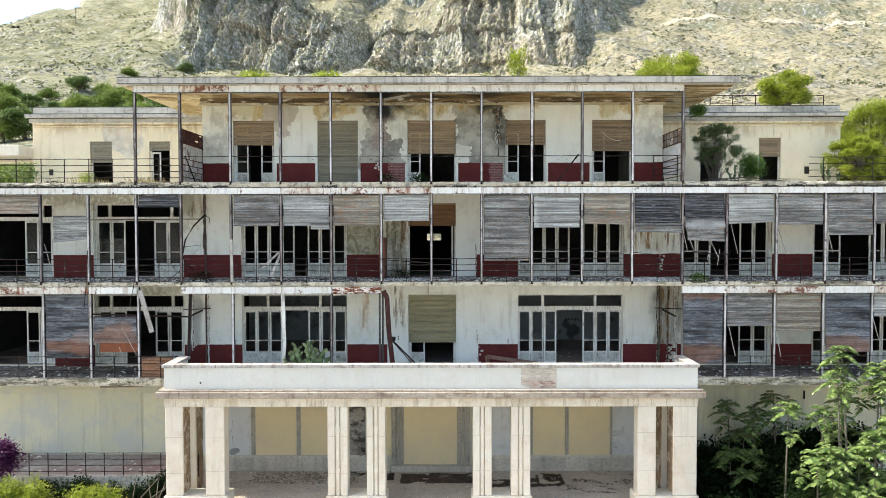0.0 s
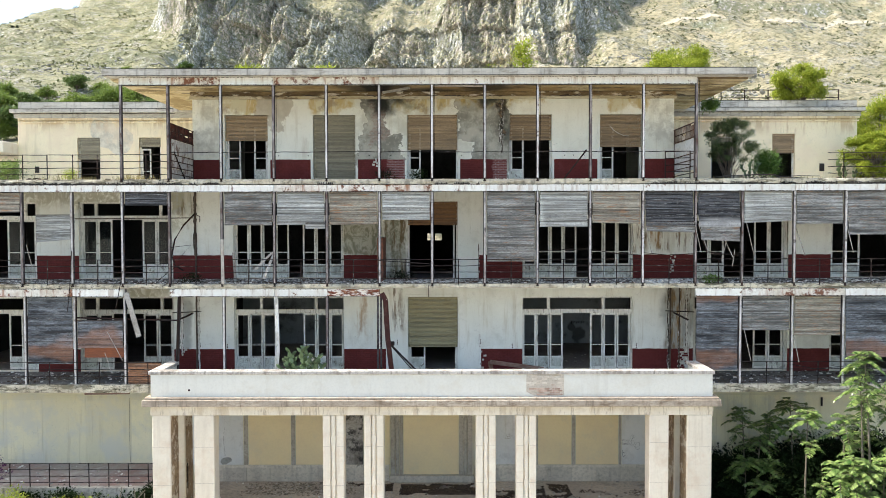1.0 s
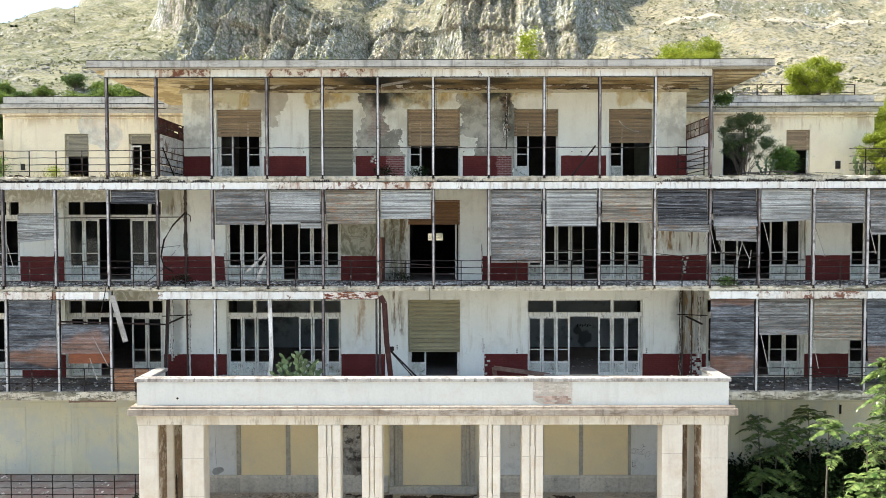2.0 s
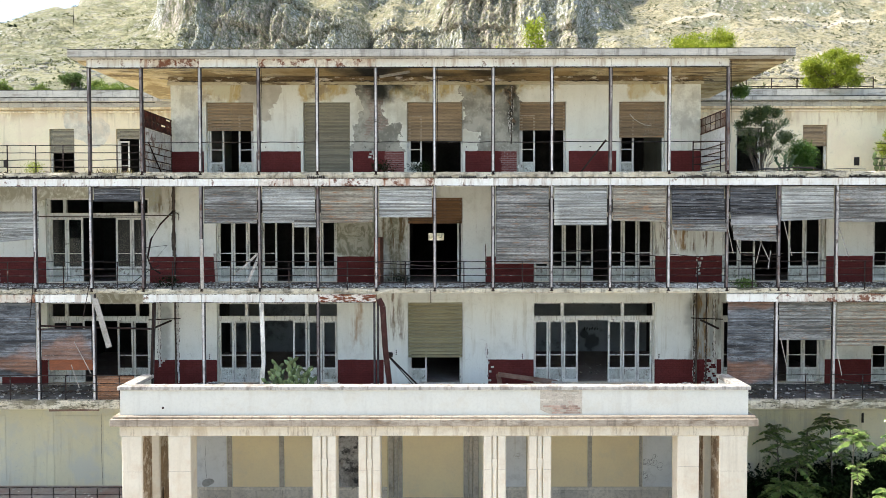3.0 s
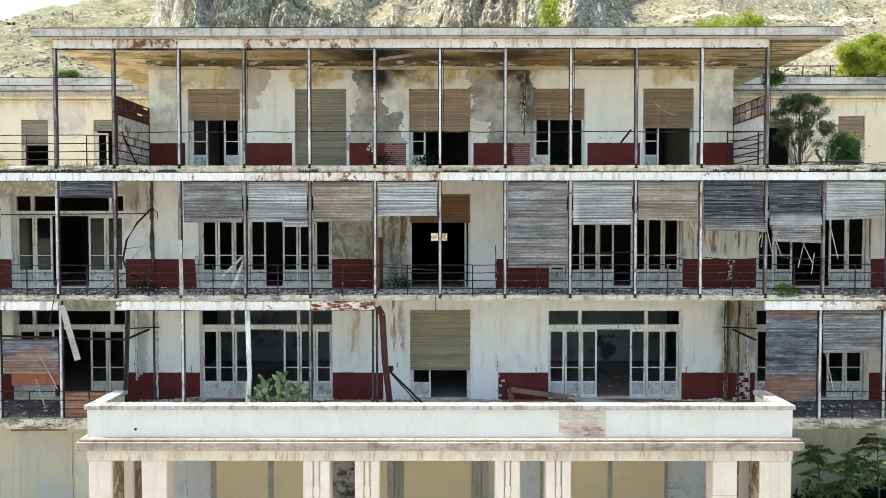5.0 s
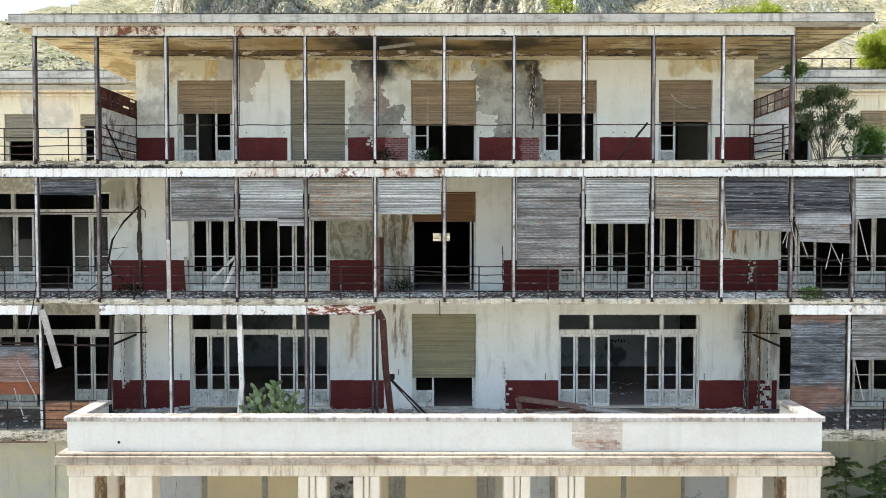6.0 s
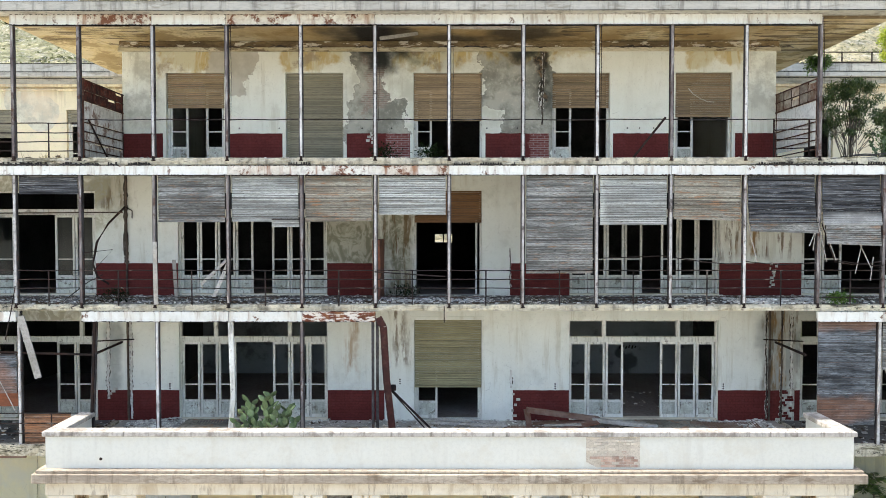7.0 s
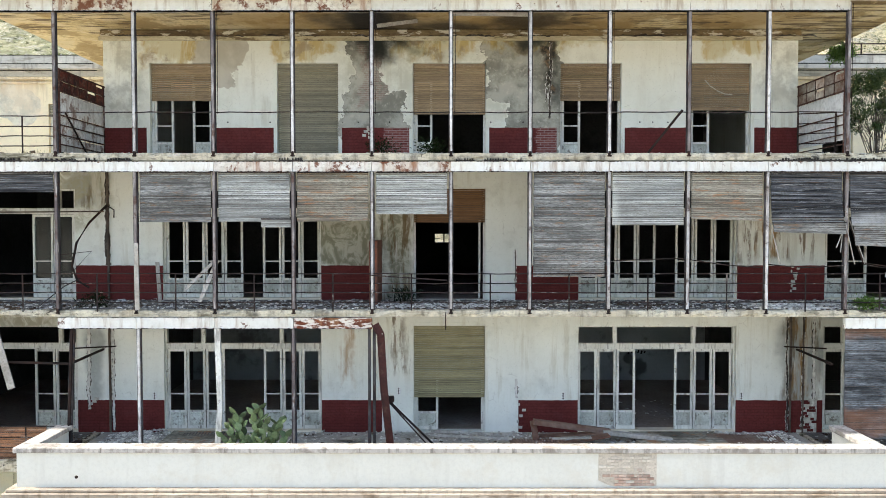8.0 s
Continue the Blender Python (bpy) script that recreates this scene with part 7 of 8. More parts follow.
def clumps(rnd, centre, radii, n_clump, per, leaf_len, leaf_w, spread, shell=0.55, flatten=1.0):
    """Leaves of a crown, in clumps, uneven and with gaps."""
    co, fc, hubs = [], [], []
    for i in range(n_clump):
        v = Vector((rnd.gauss(0, 1), rnd.gauss(0, 1), rnd.gauss(0, 1))).normalized() * (shell + (1 - shell) * rnd.random()) * rnd.uniform(0.75, 1.12)
        c = Vector((v.x * radii[0], v.y * radii[1], v.z * radii[2])) + Vector(centre)
        hubs.append(c)
        sp = spread * rnd.uniform(0.6, 1.35)
        for j in range(per):
            o = Vector((rnd.gauss(0, 1), rnd.gauss(0, 1), rnd.gauss(0, 0.7) * flatten)) * sp * 0.5
            d = (o.normalized() * 0.8 + Vector((rnd.uniform(-1, 1), rnd.uniform(-1, 1), rnd.uniform(-0.4, 0.9)))).normalized()
            leaf_at(co, fc, c + o, d, Vector((rnd.uniform(-0.5, 0.5), rnd.uniform(-0.5, 0.5), 1)), leaf_len * rnd.uniform(0.6, 1.3), leaf_w * rnd.uniform(0.7, 1.2))
    return co, fc, hubs


def bush(name, at, radii, label, material, seed, n_clump=60, per=26, leaf_len=0.12, leaf_w=0.05, spread=0.3, lift=None, trunk=0.05, bark=None, category="bush", shell=0.45):
    """A shrub or small tree: stem, limbs to its clumps, and a crown of leaves."""
    rnd = random.Random(seed)
    t = thing(name, label, category, at=at)
    cz = radii[2] * 0.95 if lift is None else lift
    co, fc, hubs = clumps(rnd, (0, 0, cz), radii, n_clump, per, leaf_len, leaf_w, spread, shell)
    sheet("crown", co, fc, material, t)
    bm = bmesh.new()
    top = Vector((rnd.uniform(-0.1, 0.1), rnd.uniform(-0.1, 0.1), cz * 0.75))
    tube(bm, [(0, 0, -0.05), (top.x * 0.4 + 0.03, 0.02, cz * 0.35), top], trunk, trunk * 0.55, 7)
    for h in hubs[:max(6, n_clump // 5)]:
        s = Vector((0, 0, 0)).lerp(top, rnd.uniform(0.3, 1.0))
        mid = s.lerp(h, 0.5) + Vector((rnd.uniform(-0.08, 0.08), rnd.uniform(-0.08, 0.08), 0.05))
        tube(bm, [s, mid, h], trunk * 0.4, trunk * 0.12, 5)
    part("trunk", bm, bark or BARK, t, smooth=True)
    return t


def pine(name, at, radii, label, material, seed, lobes, lift, trunk=0.07, leaf_len=0.12, per=34, size=1.0, category="tree"):
    """A pine: a crown of separate, flattened lobes of fine foliage on limbs, with gaps between them."""
    rnd = random.Random(seed)
    t = thing(name, label, category, at=at)
    co, fc = [], []
    bm = bmesh.new()
    tube(bm, [(0, 0, -0.1), (rnd.uniform(-0.08, 0.08), 0.03, lift * 0.5), (rnd.uniform(-0.12, 0.12), 0, lift + radii[2] * 0.3)], trunk, trunk * 0.5, 7)
    for j in range(lobes):
        a, h = j * 2.4 + rnd.uniform(-0.5, 0.5), rnd.uniform(-0.7 if category == "bush" else -0.85, 0.95)
        out = math.sqrt(max(0.05, 1 - h * h)) * rnd.uniform(0.45, 0.95)
        c = Vector((math.cos(a) * out * radii[0], math.sin(a) * out * radii[1], lift + h * radii[2] * 0.85))
        r = (radii[0] + radii[2]) * rnd.uniform(0.14, 0.24) * size
        c2, f2, hubs = clumps(rnd, c, (r, r, r * 0.62), 15, per, leaf_len, leaf_len * 0.3, r * 0.42, 0.6, 0.8)
        fc += [tuple(v + len(co) for v in f) for f in f2]
        co += c2
        s0 = Vector((c.x * (0.28 if category == "bush" else 0.12), c.y * 0.12, lift * rnd.uniform(0.0, 0.6) if category == "bush" else lift * 0.45 + (c.z - lift) * 0.3))
        tube(bm, [s0, s0.lerp(c, 0.3) + Vector((rnd.uniform(-0.1, 0.1), 0, 0.04)), s0.lerp(c, 0.65) + Vector((rnd.uniform(-0.1, 0.1), 0, -0.06)), c], trunk * 0.4, trunk * 0.12, 5)
    sheet("crown", co, fc, material, t)
    part("trunk", bm, BARK, t, smooth=True)
    return t


def ailanthus(at, h, n_leaf, reach, seed, material=None, bare=0.45):
    """A young tree of heaven: pale stem and long feathered leaves."""
    rnd = random.Random(seed)
    t = thing("tree_of_heaven", "young tree of heaven with long feathered green leaves", "tree", "trees of heaven", at=at)
    bm = bmesh.new()
    bend = Vector((rnd.uniform(-0.15, 0.15), rnd.uniform(-0.1, 0.1), 0)) * h * 0.3
    pts = [Vector((0, 0, h * f)) + bend * f * f for f in (0, 0.25, 0.5, 0.75, 1.0)]
    tube(bm, pts, 0.022 + 0.007 * h, 0.012, 7)
    co, fc = [], []

    def rosette(base, count, size, turn):
        """A whorl of feathered leaves, upright in the middle and arching outwards."""
        for i in range(count):
            az = turn + i * 2.4 + rnd.uniform(-0.3, 0.3)
            rise = 1.5 - 1.6 * i / count + rnd.uniform(-0.2, 0.2)
            d = Vector((math.cos(az), math.sin(az), rise)).normalized()
            L = size * rnd.uniform(0.7, 1.1) * (0.75 + 0.25 * i / count)
            spine = [base - Vector((0, 0, 0.3 * size * i / count)) + d * L * s + Vector((0, 0, -0.6 * L * s * s)) for s in [k / 13 for k in range(14)]]
            tube(bm, spine[::3] + [spine[-1]], 0.008, 0.003, 4)
            for k in range(2, 14):
                p, q = spine[k - 1], spine[k]
                dd = (q - p).normalized()
                side = dd.cross(Vector((0, 0, 1)))
                side = side.normalized() if side.length > 0.05 else Vector((1, 0, 0))
                ll = L * 0.33 * (1.15 - abs(k / 13 - 0.45))
                for s in (-1, 1):
                    leaf_at(co, fc, q, side * s + dd * 0.45 + Vector((0, 0, rnd.uniform(-0.5, 0.1))), Vector((0, 0, 1)), ll, ll * 0.46)
            leaf_at(co, fc, spine[-1], spine[-1] - spine[-2], Vector((0, 0, 1)), L * 0.2, L * 0.08)

    top = pts[-1]
    rosette(top, max(9, n_leaf // 2), reach, rnd.uniform(0, 6))
    arms = max(1, round((1 - bare) * 9))
    for i in range(arms):
        f = bare + (0.94 - bare) * (i + rnd.random() * 0.6) / arms
        base = Vector((0, 0, h * f)) + bend * f * f
        az = rnd.uniform(0, 6.28)
        tip = base + Vector((math.cos(az), math.sin(az), 0.7)) * reach * rnd.uniform(0.35, 0.65)
        tube(bm, [base, base.lerp(tip, 0.5) - Vector((0, 0, 0.03)), tip], 0.014, 0.008, 5)
        rosette(tip, max(6, n_leaf // 3), reach * rnd.uniform(0.7, 0.95), rnd.uniform(0, 6))
    part("trunk", bm, PALEBARK, t, smooth=True)
    sheet("crown", co, fc, material or LEAFG, t)
    return t


PIT = -1.3
for x, y, top, n, reach, seed, bare in ((13.2, 25.0, 5.05, 26, 0.8, 1, 0.74), (13.95, 24.8, 4.5, 26, 0.85, 2, 0.74), (12.95, 25.0, 4.2, 16, 0.7, 3, 0.80), (14.5, 25.3, 3.9, 22, 0.9, 25, 0.6),
                                        (11.60, 26.0, 2.95, 17, 0.72, 6, 0.74), (12.60, 25.5, 3.0, 17, 0.72, 7, 0.70), (13.6, 26.2, 3.4, 16, 0.8, 12, 0.6),
                                        (11.85, 24.2, 1.85, 20, 0.8, 13, 0.55), (12.25, 24.0, 2.05, 22, 0.85, 4, 0.5), (12.95, 23.9, 2.0, 22, 0.85, 5, 0.5), (13.65, 24.0, 2.45, 22, 0.9, 21, 0.5), (12.3, 23.6, 1.1, 18, 0.8, 17, 0.45), (12.75, 23.5, 1.0, 18, 0.8, 16, 0.45), (13.6, 23.4, 1.25, 20, 0.85, 22, 0.45), (14.2, 24.2, 3.0, 22, 0.9, 24, 0.55),
                                        (10.64, 28.5, 2.45, 15, 0.68, 8, 0.7), (11.55, 28.6, 2.25, 15, 0.7, 9, 0.65), (12.35, 28.5, 2.75, 17, 0.8, 18, 0.6), (10.45, 28.0, 0.85, 15, 0.75, 10, 0.5), (11.3, 27.9, 0.75, 16, 0.8, 11, 0.5), (10.95, 28.3, 1.5, 13, 0.7, 15, 0.6)):
    ailanthus((x, y, PIT), top - PIT - reach * 0.1, n, reach, seed, bare=bare)
rp = random.Random(77)
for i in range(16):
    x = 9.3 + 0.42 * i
    bush("undergrowth", (x, 28.6 + 0.3 * (i % 2), PIT), (0.6, 0.5, 0.9), "tall green undergrowth against the wall, shade in its leaf colour", LEAFD, 150 + i, 55, 44, 0.12, 0.07, 0.40, lift=1.2 + 0.05 * i, trunk=0.03, category="undergrowth")
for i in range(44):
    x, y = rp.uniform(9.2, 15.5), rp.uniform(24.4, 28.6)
    bush("undergrowth", (x, y, PIT), (0.8, 0.6, rp.uniform(0.6, 1.3) * (0.55 if x < 11.9 else 1.0)), "ivy and weed undergrowth in the pit, shade in its leaf colour", LEAFD, 100 + i, 60, 44, 0.12, 0.08, 0.40, trunk=0.02, category="undergrowth")
for i, (x, y, r) in enumerate(((-14.6, 25.2, 0.75), (-13.7, 25.0, 0.62), (-11.5, 25.3, 0.62), (-12.2, 25.3, 0.5), (-15.4, 24.8, 0.9))):
    bush("bright_shrub", (x, y, PIT), (r * 1.1, r * 0.8, 0.95), "bright sunlit yellow-green shrub below the walkway", LEAFY, 200 + i, 130, 70, 0.085, 0.04, 0.22, lift=1.05 if i < 2 else 0.75, trunk=0.04)
bush("bougainvillea", (-15.2, 25.9, PIT), (0.65, 0.5, 0.62), "purple-flowered bougainvillea beside the walkway", LEAFM, 220, 75, 34, 0.10, 0.075, 0.24, lift=2.5, trunk=0.04)
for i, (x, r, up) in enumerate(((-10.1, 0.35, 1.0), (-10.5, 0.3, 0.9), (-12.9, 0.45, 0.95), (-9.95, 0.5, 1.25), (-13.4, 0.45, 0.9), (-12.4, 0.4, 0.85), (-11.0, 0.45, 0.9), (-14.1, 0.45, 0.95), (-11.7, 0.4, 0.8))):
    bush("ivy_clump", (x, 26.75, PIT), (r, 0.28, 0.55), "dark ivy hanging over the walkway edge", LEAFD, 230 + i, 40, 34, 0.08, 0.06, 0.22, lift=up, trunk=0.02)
for i in range(7):
    rnd = random.Random(240 + i)
    x = rnd.uniform(-10.9, -10.0)
    slim("bare_twig", [(x, 25.6, PIT), (x + rnd.uniform(0, 0.4), 25.6, -0.2), (x + rnd.uniform(-0.2, 0.9), 25.7, rnd.uniform(0.2, 0.75))], 0.014, PALEBARK, "bare pale twig below the walkway", "twig", "bare twigs")
# upper terrace and roofs
pine("terrace_shrub", (10.5, 29.9, F3), (0.98, 0.6, 1.05), "tall open grey-green shrub growing on the wing terrace", LEAFO, 300, 48, 1.45, 0.028, 0.085, 16, 0.52, "bush")
bush("terrace_shrub", (11.85, 30.0, F3), (0.55, 0.5, 0.62), "round green shrub growing on the wing terrace", LEAFR, 301, 110, 60, 0.08, 0.03, 0.20, lift=0.7, trunk=0.04, shell=0.3)
pine("roof_pine", (15.45, 35.0, 14.06), (1.2, 0.9, 1.0), "bright yellow-green pine growing on the wing roof", LEAFY, 302, 36, 1.05, size=0.78)
pine("roof_pine", (10.35, 35.4, 14.06), (1.45, 1.1, 1.0), "bright yellow-green pine behind the canopy roof", LEAFY, 303, 30, 1.8)
pine("tall_pine", (20.2, 36.5, 6.0), (2.2, 1.5, 3.2), "large bright yellow-green pine beside the wing", LEAFY, 304, 95, 6.0, 0.14, 0.14, 38, 0.62)
pine("tall_pine", (17.7, 33.2, F3), (1.3, 0.9, 0.95), "bright yellow-green pine on the wing terrace", LEAFY, 305, 40, 1.3, 0.06, 0.11, 34, 0.68)
bush("roof_shrub", (2.7, 28.6, 14.29), (0.4, 0.35, 0.6), "small bright shrub rooted on the canopy roof", LEAFY, 306, 34, 30, 0.11, 0.05, 0.22, lift=0.75, trunk=0.02)
bush("roof_shrub", (1.95, 28.8, 14.29), (0.45, 0.35, 0.55), "bare grey shrub rooted on the canopy roof", DRY, 307, 34, 14, 0.09, 0.008, 0.25, lift=0.7, trunk=0.02)
bush("roof_shrub", (1.5, 28.9, 14.29), (0.28, 0.3, 0.2), "small bright shrub rooted on the canopy roof", LEAFY, 308, 14, 22, 0.08, 0.03, 0.2, lift=0.2, trunk=0.015)
bush("rear_pine", (-10.2, 41.0, 9.0), (1.0, 0.9, 1.0), "bright pine top behind the canopy roof", LEAFY, 309, 80, 50, 0.2, 0.06, 0.36, lift=7.3, trunk=0.1, category="tree")
bush("rear_pine", (-6.3, 41.0, 9.0), (0.8, 0.8, 0.9), "bright pine top behind the canopy roof", LEAFY, 310, 70, 50, 0.2, 0.06, 0.36, lift=7.3, trunk=0.1, category="tree")
bush("canopy_ivy", (10.15, 31.0, ROOF + 0.02), (0.36, 0.4, 0.2), "green creeper hanging under the canopy corner", LEAFR, 311, 40, 56, 0.08, 0.03, 0.17, lift=-0.36, trunk=0.02)
bush("terrace_shrub", (-18.1, 33.0, F3), (0.75, 0.5, 0.55), "green shrub growing on the wing terrace", LEAFG, 312, 55, 28, 0.09, 0.04, 0.25, lift=0.65, trunk=0.03)
rk = random.Random(88)
for k in range(11):
    x, y, L, a = rk.uniform(9.3, 11.6), rk.uniform(27.7, 28.6), rk.uniform(0.6, 1.5), rk.uniform(-0.5, 0.5)
    z = F3 + 0.025 + 0.014 * k
    slim("dry_branch", [(x, y, z - 0.01), (x + L * 0.5 * math.cos(a), y + L * 0.5 * math.sin(a), z + rk.uniform(0.0, 0.03)), (x + L * math.cos(a), y + L * math.sin(a), z)], rk.uniform(0.008, 0.016), DARKWOOD, "dry grey branch lying on the terrace under the shrub", "branch", "branches on the terrace")
bush("terrace_weed", (-13.4, 28.6, F3), (0.36, 0.25, 0.22), "bright green weed on the terrace edge", LEAFY, 313, 22, 26, 0.09, 0.02, 0.16, lift=0.22, trunk=0.01)
bush("balcony_weed", (9.05, 27.6, F2), (0.34, 0.2, 0.13), "fresh green weed growing on the balcony floor", LEAFR, 323, 24, 24, 0.08, 0.035, 0.15, lift=0.13, trunk=0.008, category="weed")
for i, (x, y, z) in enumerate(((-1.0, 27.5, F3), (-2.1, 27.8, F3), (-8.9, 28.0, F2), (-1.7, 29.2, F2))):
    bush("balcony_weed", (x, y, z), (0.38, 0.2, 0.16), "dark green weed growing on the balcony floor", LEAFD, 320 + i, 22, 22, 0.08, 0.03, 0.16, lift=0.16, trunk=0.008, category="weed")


def grass(name, x0, x1, y0, y1, z, n, h, seed, label):
    rnd = random.Random(seed)
    co, fc = [], []
    for i in range(n):
        p = Vector((rnd.uniform(x0, x1), rnd.uniform(y0, y1), z))
        leaf_at(co, fc, p, Vector((rnd.uniform(-0.5, 0.5), rnd.uniform(-0.5, 0.5), 1)), Vector((rnd.uniform(-1, 1), 1, 0)), h * rnd.uniform(0.4, 1.2), 0.02)
    tagged(sheet(name, co, fc, DRY), label, "grass", kind="stuff")


grass("dry_grass", -20, -9.8, 28.6, 34.5, F3, 1200, 0.10, 1, "dry yellow grass along the wing terrace")
grass("dry_grass", 9.0, 20, 27.8, 34.5, F3, 1300, 0.12, 2, "dry yellow grass along the wing terrace")
grass("dry_grass", -16.3, -14.6, 31.5, 34.4, F3, 250, 0.5, 3, "tall dry grass before the wing windows")
grass("dry_grass", -13.4, -12.2, 32, 34.4, F3, 250, 0.55, 4, "tall dry grass before the wing windows")

CACTUS = surface("cactus_pad", (0.16, 0.215, 0.095), (0.08, 0.125, 0.055), big=2.0, fine=30.0, rough=0.6, vary=0.9, grime=(0.26, 0.29, 0.17), grime_amt=0.5)


def prickly_pear(at, pads, label, seed, size=0.2, spread=0.55):
    """A prickly pear: flat oval pads growing from one another."""
    rnd = random.Random(seed)
    t = thing("prickly_pear", label, "cactus", at=at)

    def pad(p, d, L, W):
        az = rnd.uniform(-0.9, 0.9)
        s = Vector((math.cos(az), math.sin(az), 0))
        s = (s - d * s.dot(d)).normalized()
        n = d.cross(s)
        bm = bmesh.new()
        rings = []
        for k in range(9):
            f = k / 8
            w = W * 0.5 * max(0.12, math.sin(math.pi * f ** 0.8)) ** 0.7
            th = 0.016 * (0.35 + 0.65 * math.sin(math.pi * f))
            rings.append([bm.verts.new(p + d * L * f + s * w * math.cos(a) + n * th * math.sin(a)) for a in (2 * math.pi * q / 12 for q in range(12))])
        for ra, rb2 in zip(rings, rings[1:]):
            for q in range(12):
                bm.faces.new((ra[q], ra[(q + 1) % 12], rb2[(q + 1) % 12], rb2[q]))
        bm.faces.new(rings[0][::-1])
        bm.faces.new(rings[-1])
        part("pad", bm, CACTUS, t, smooth=True)

    stems = max(3, pads // 6)
    for j in range(stems):
        u = 2 * (j + 0.5) / stems - 1 + rnd.uniform(-0.1, 0.1)
        p = Vector((u * spread * 0.7, rnd.uniform(-0.2, 0.2), -0.02))
        lean = u * 0.5
        for level in range(rnd.choice((4, 5, 5)) + (1 if abs(u) < 0.5 else 0)):
            d = Vector((lean + rnd.uniform(-0.3, 0.3), rnd.uniform(-0.25, 0.25), 1)).normalized()
            L, W = size * rnd.uniform(1.2, 1.6), size * rnd.uniform(0.78, 1.0)
            pad(p, d, L, W)
            for fork in range(2 if level > 1 else 1 if level == 1 else 0):
                side = Vector((rnd.choice((-1, 1)) * rnd.uniform(0.5, 1.1), rnd.uniform(-0.4, 0.4), 0.8)).normalized()
                pad(p + d * L * 0.8, side, L * 0.8, W * 0.85)
            p = p + d * L * 0.93
            lean += u * 0.06
    return t


prickly_pear((-4.85, 26.9, F1), 72, "green prickly pear growing on the terrace", 8, 0.165, 0.45)
prickly_pear((17.0, 34.0, F3), 18, "pale prickly pear on the wing terrace", 5, 0.18, 0.4)
prickly_pear((10.9, 29.0, F3), 9, "small prickly pear under the shrub", 6, 0.10, 0.2)

# railing on the wing roof and pergola slab at the far west
rr = thing("roof_railing", "thin steel railing on the wing roof", "railing", at=(12.4, 36.2, 14.06))
for h in (0.35, 0.7, 1.05):
    bm = bmesh.new()
    tube(bm, [(0, 0, h), (5.3, 0, h)], 0.02, sides=6)
    part("rail", bm, RAIL, rr)
for k in range(6):
    bm = bmesh.new()
    bar(bm, (1.06 * k, 0, 0), (1.06 * k, 0, 1.07), 0.035, 0.035, up=(0, 1, 0))
    part("stanchion", bm, RAIL, rr)
bm = bmesh.new()
box(bm, -24.0, -18.65, 33.6, 38.0, 12.15, 12.62)
solo("roof_pergola", bm, STONE, "pale concrete roof slab beside the wing", "roof", kind="structure", bevel=0.02)
for x0, x1, z1 in ((16.15, 16.36, 11.68), (-17.9, -17.72, 11.62)):
    bm = bmesh.new()
    box(bm, x0, x1, WING - 0.02, WING - 0.002, 11.35, z1)
    solo("wall_vent", bm, TOOTH, "small dark vent in the wing wall", "vent")
bm = bmesh.new()
box(bm, 13.91, 13.98, WALL - 0.03, WALL - 0.013, 2.28, 2.61)
solo("wall_slot", bm, TOOTH, "narrow black slot in the ground floor wall", "slot")

# ---- hillside trees and scrub ----
protos = []
for k in range(4):
    rnd = random.Random(400 + k)
    t = thing("hill_pine", "dark green pine on the lower hillside", "tree", at=(0, -60, -40))
    co, fc = [], []
    bm = bmesh.new()
    tube(bm, [(0, 0, -0.5), (rnd.uniform(-0.2, 0.2), 0.1, 1.4), (rnd.uniform(-0.3, 0.3), 0, 2.9)], 0.22, 0.1, 7)
    for j in range(9):
        a, r = j * 2.4 + rnd.uniform(-0.4, 0.4), 1.7 * math.sqrt((j + 0.3) / 9)
        c = Vector((math.cos(a) * r, math.sin(a) * r, 2.5 - 0.65 * r + rnd.uniform(-0.5, 0.6)))
        lobe = rnd.uniform(0.65, 1.15)
        c2, f2, hubs = clumps(rnd, c, (lobe, lobe, lobe * 0.75), 16, 40, 0.30, 0.12, 0.55, 0.5, 0.7)
        fc += [tuple(v + len(co) for v in f) for f in f2]
        co += c2
        tube(bm, [(0, 0, 0.9), (c.x * 0.5, c.y * 0.5, 1.3), c], 0.09, 0.03, 5)
    sheet("crown", co, fc, (LEAFP, LEAFH, LEAFP, LEAFH)[k], t)
    part("trunk", bm, BARK, t, smooth=True)
    tagged(t, group="pines on the hillside")
    protos.append(t)
rt = random.Random(12)
spots = [(-0.31 - 0.28 * rt.random(), rt.uniform(125, 200)) for i in range(95)] + [(-0.335, 300), (-0.345, 306), (-0.41, 250), (-0.405, 255), (0.62, 130), (0.66, 120), (0.6, 150)]
spots += [(-0.52 - 0.10 * rt.random(), rt.uniform(60, 95)) for i in range(10)]
kept = []
for u, y in spots:
    if all(abs(u - a) > 0.02 or abs(y - b) > 10 for a, b in kept):
        kept.append((u, y))
for i, (u, y) in enumerate(kept):
    x = u * y
    s = rt.uniform(0.95, 1.35) * (1.0 if y < 230 else 0.85)
    m = Matrix.Translation((x, y, height(x, y) - 0.9)) @ Matrix.Rotation(rt.uniform(0, 6.28), 4, "Z") @ Matrix.Scale(s, 4)
    if i < 4:
        protos[i].matrix_basis = m
    else:
        copy_thing(protos[i % 4], m)
rt = random.Random(13)
co, fc = [], []
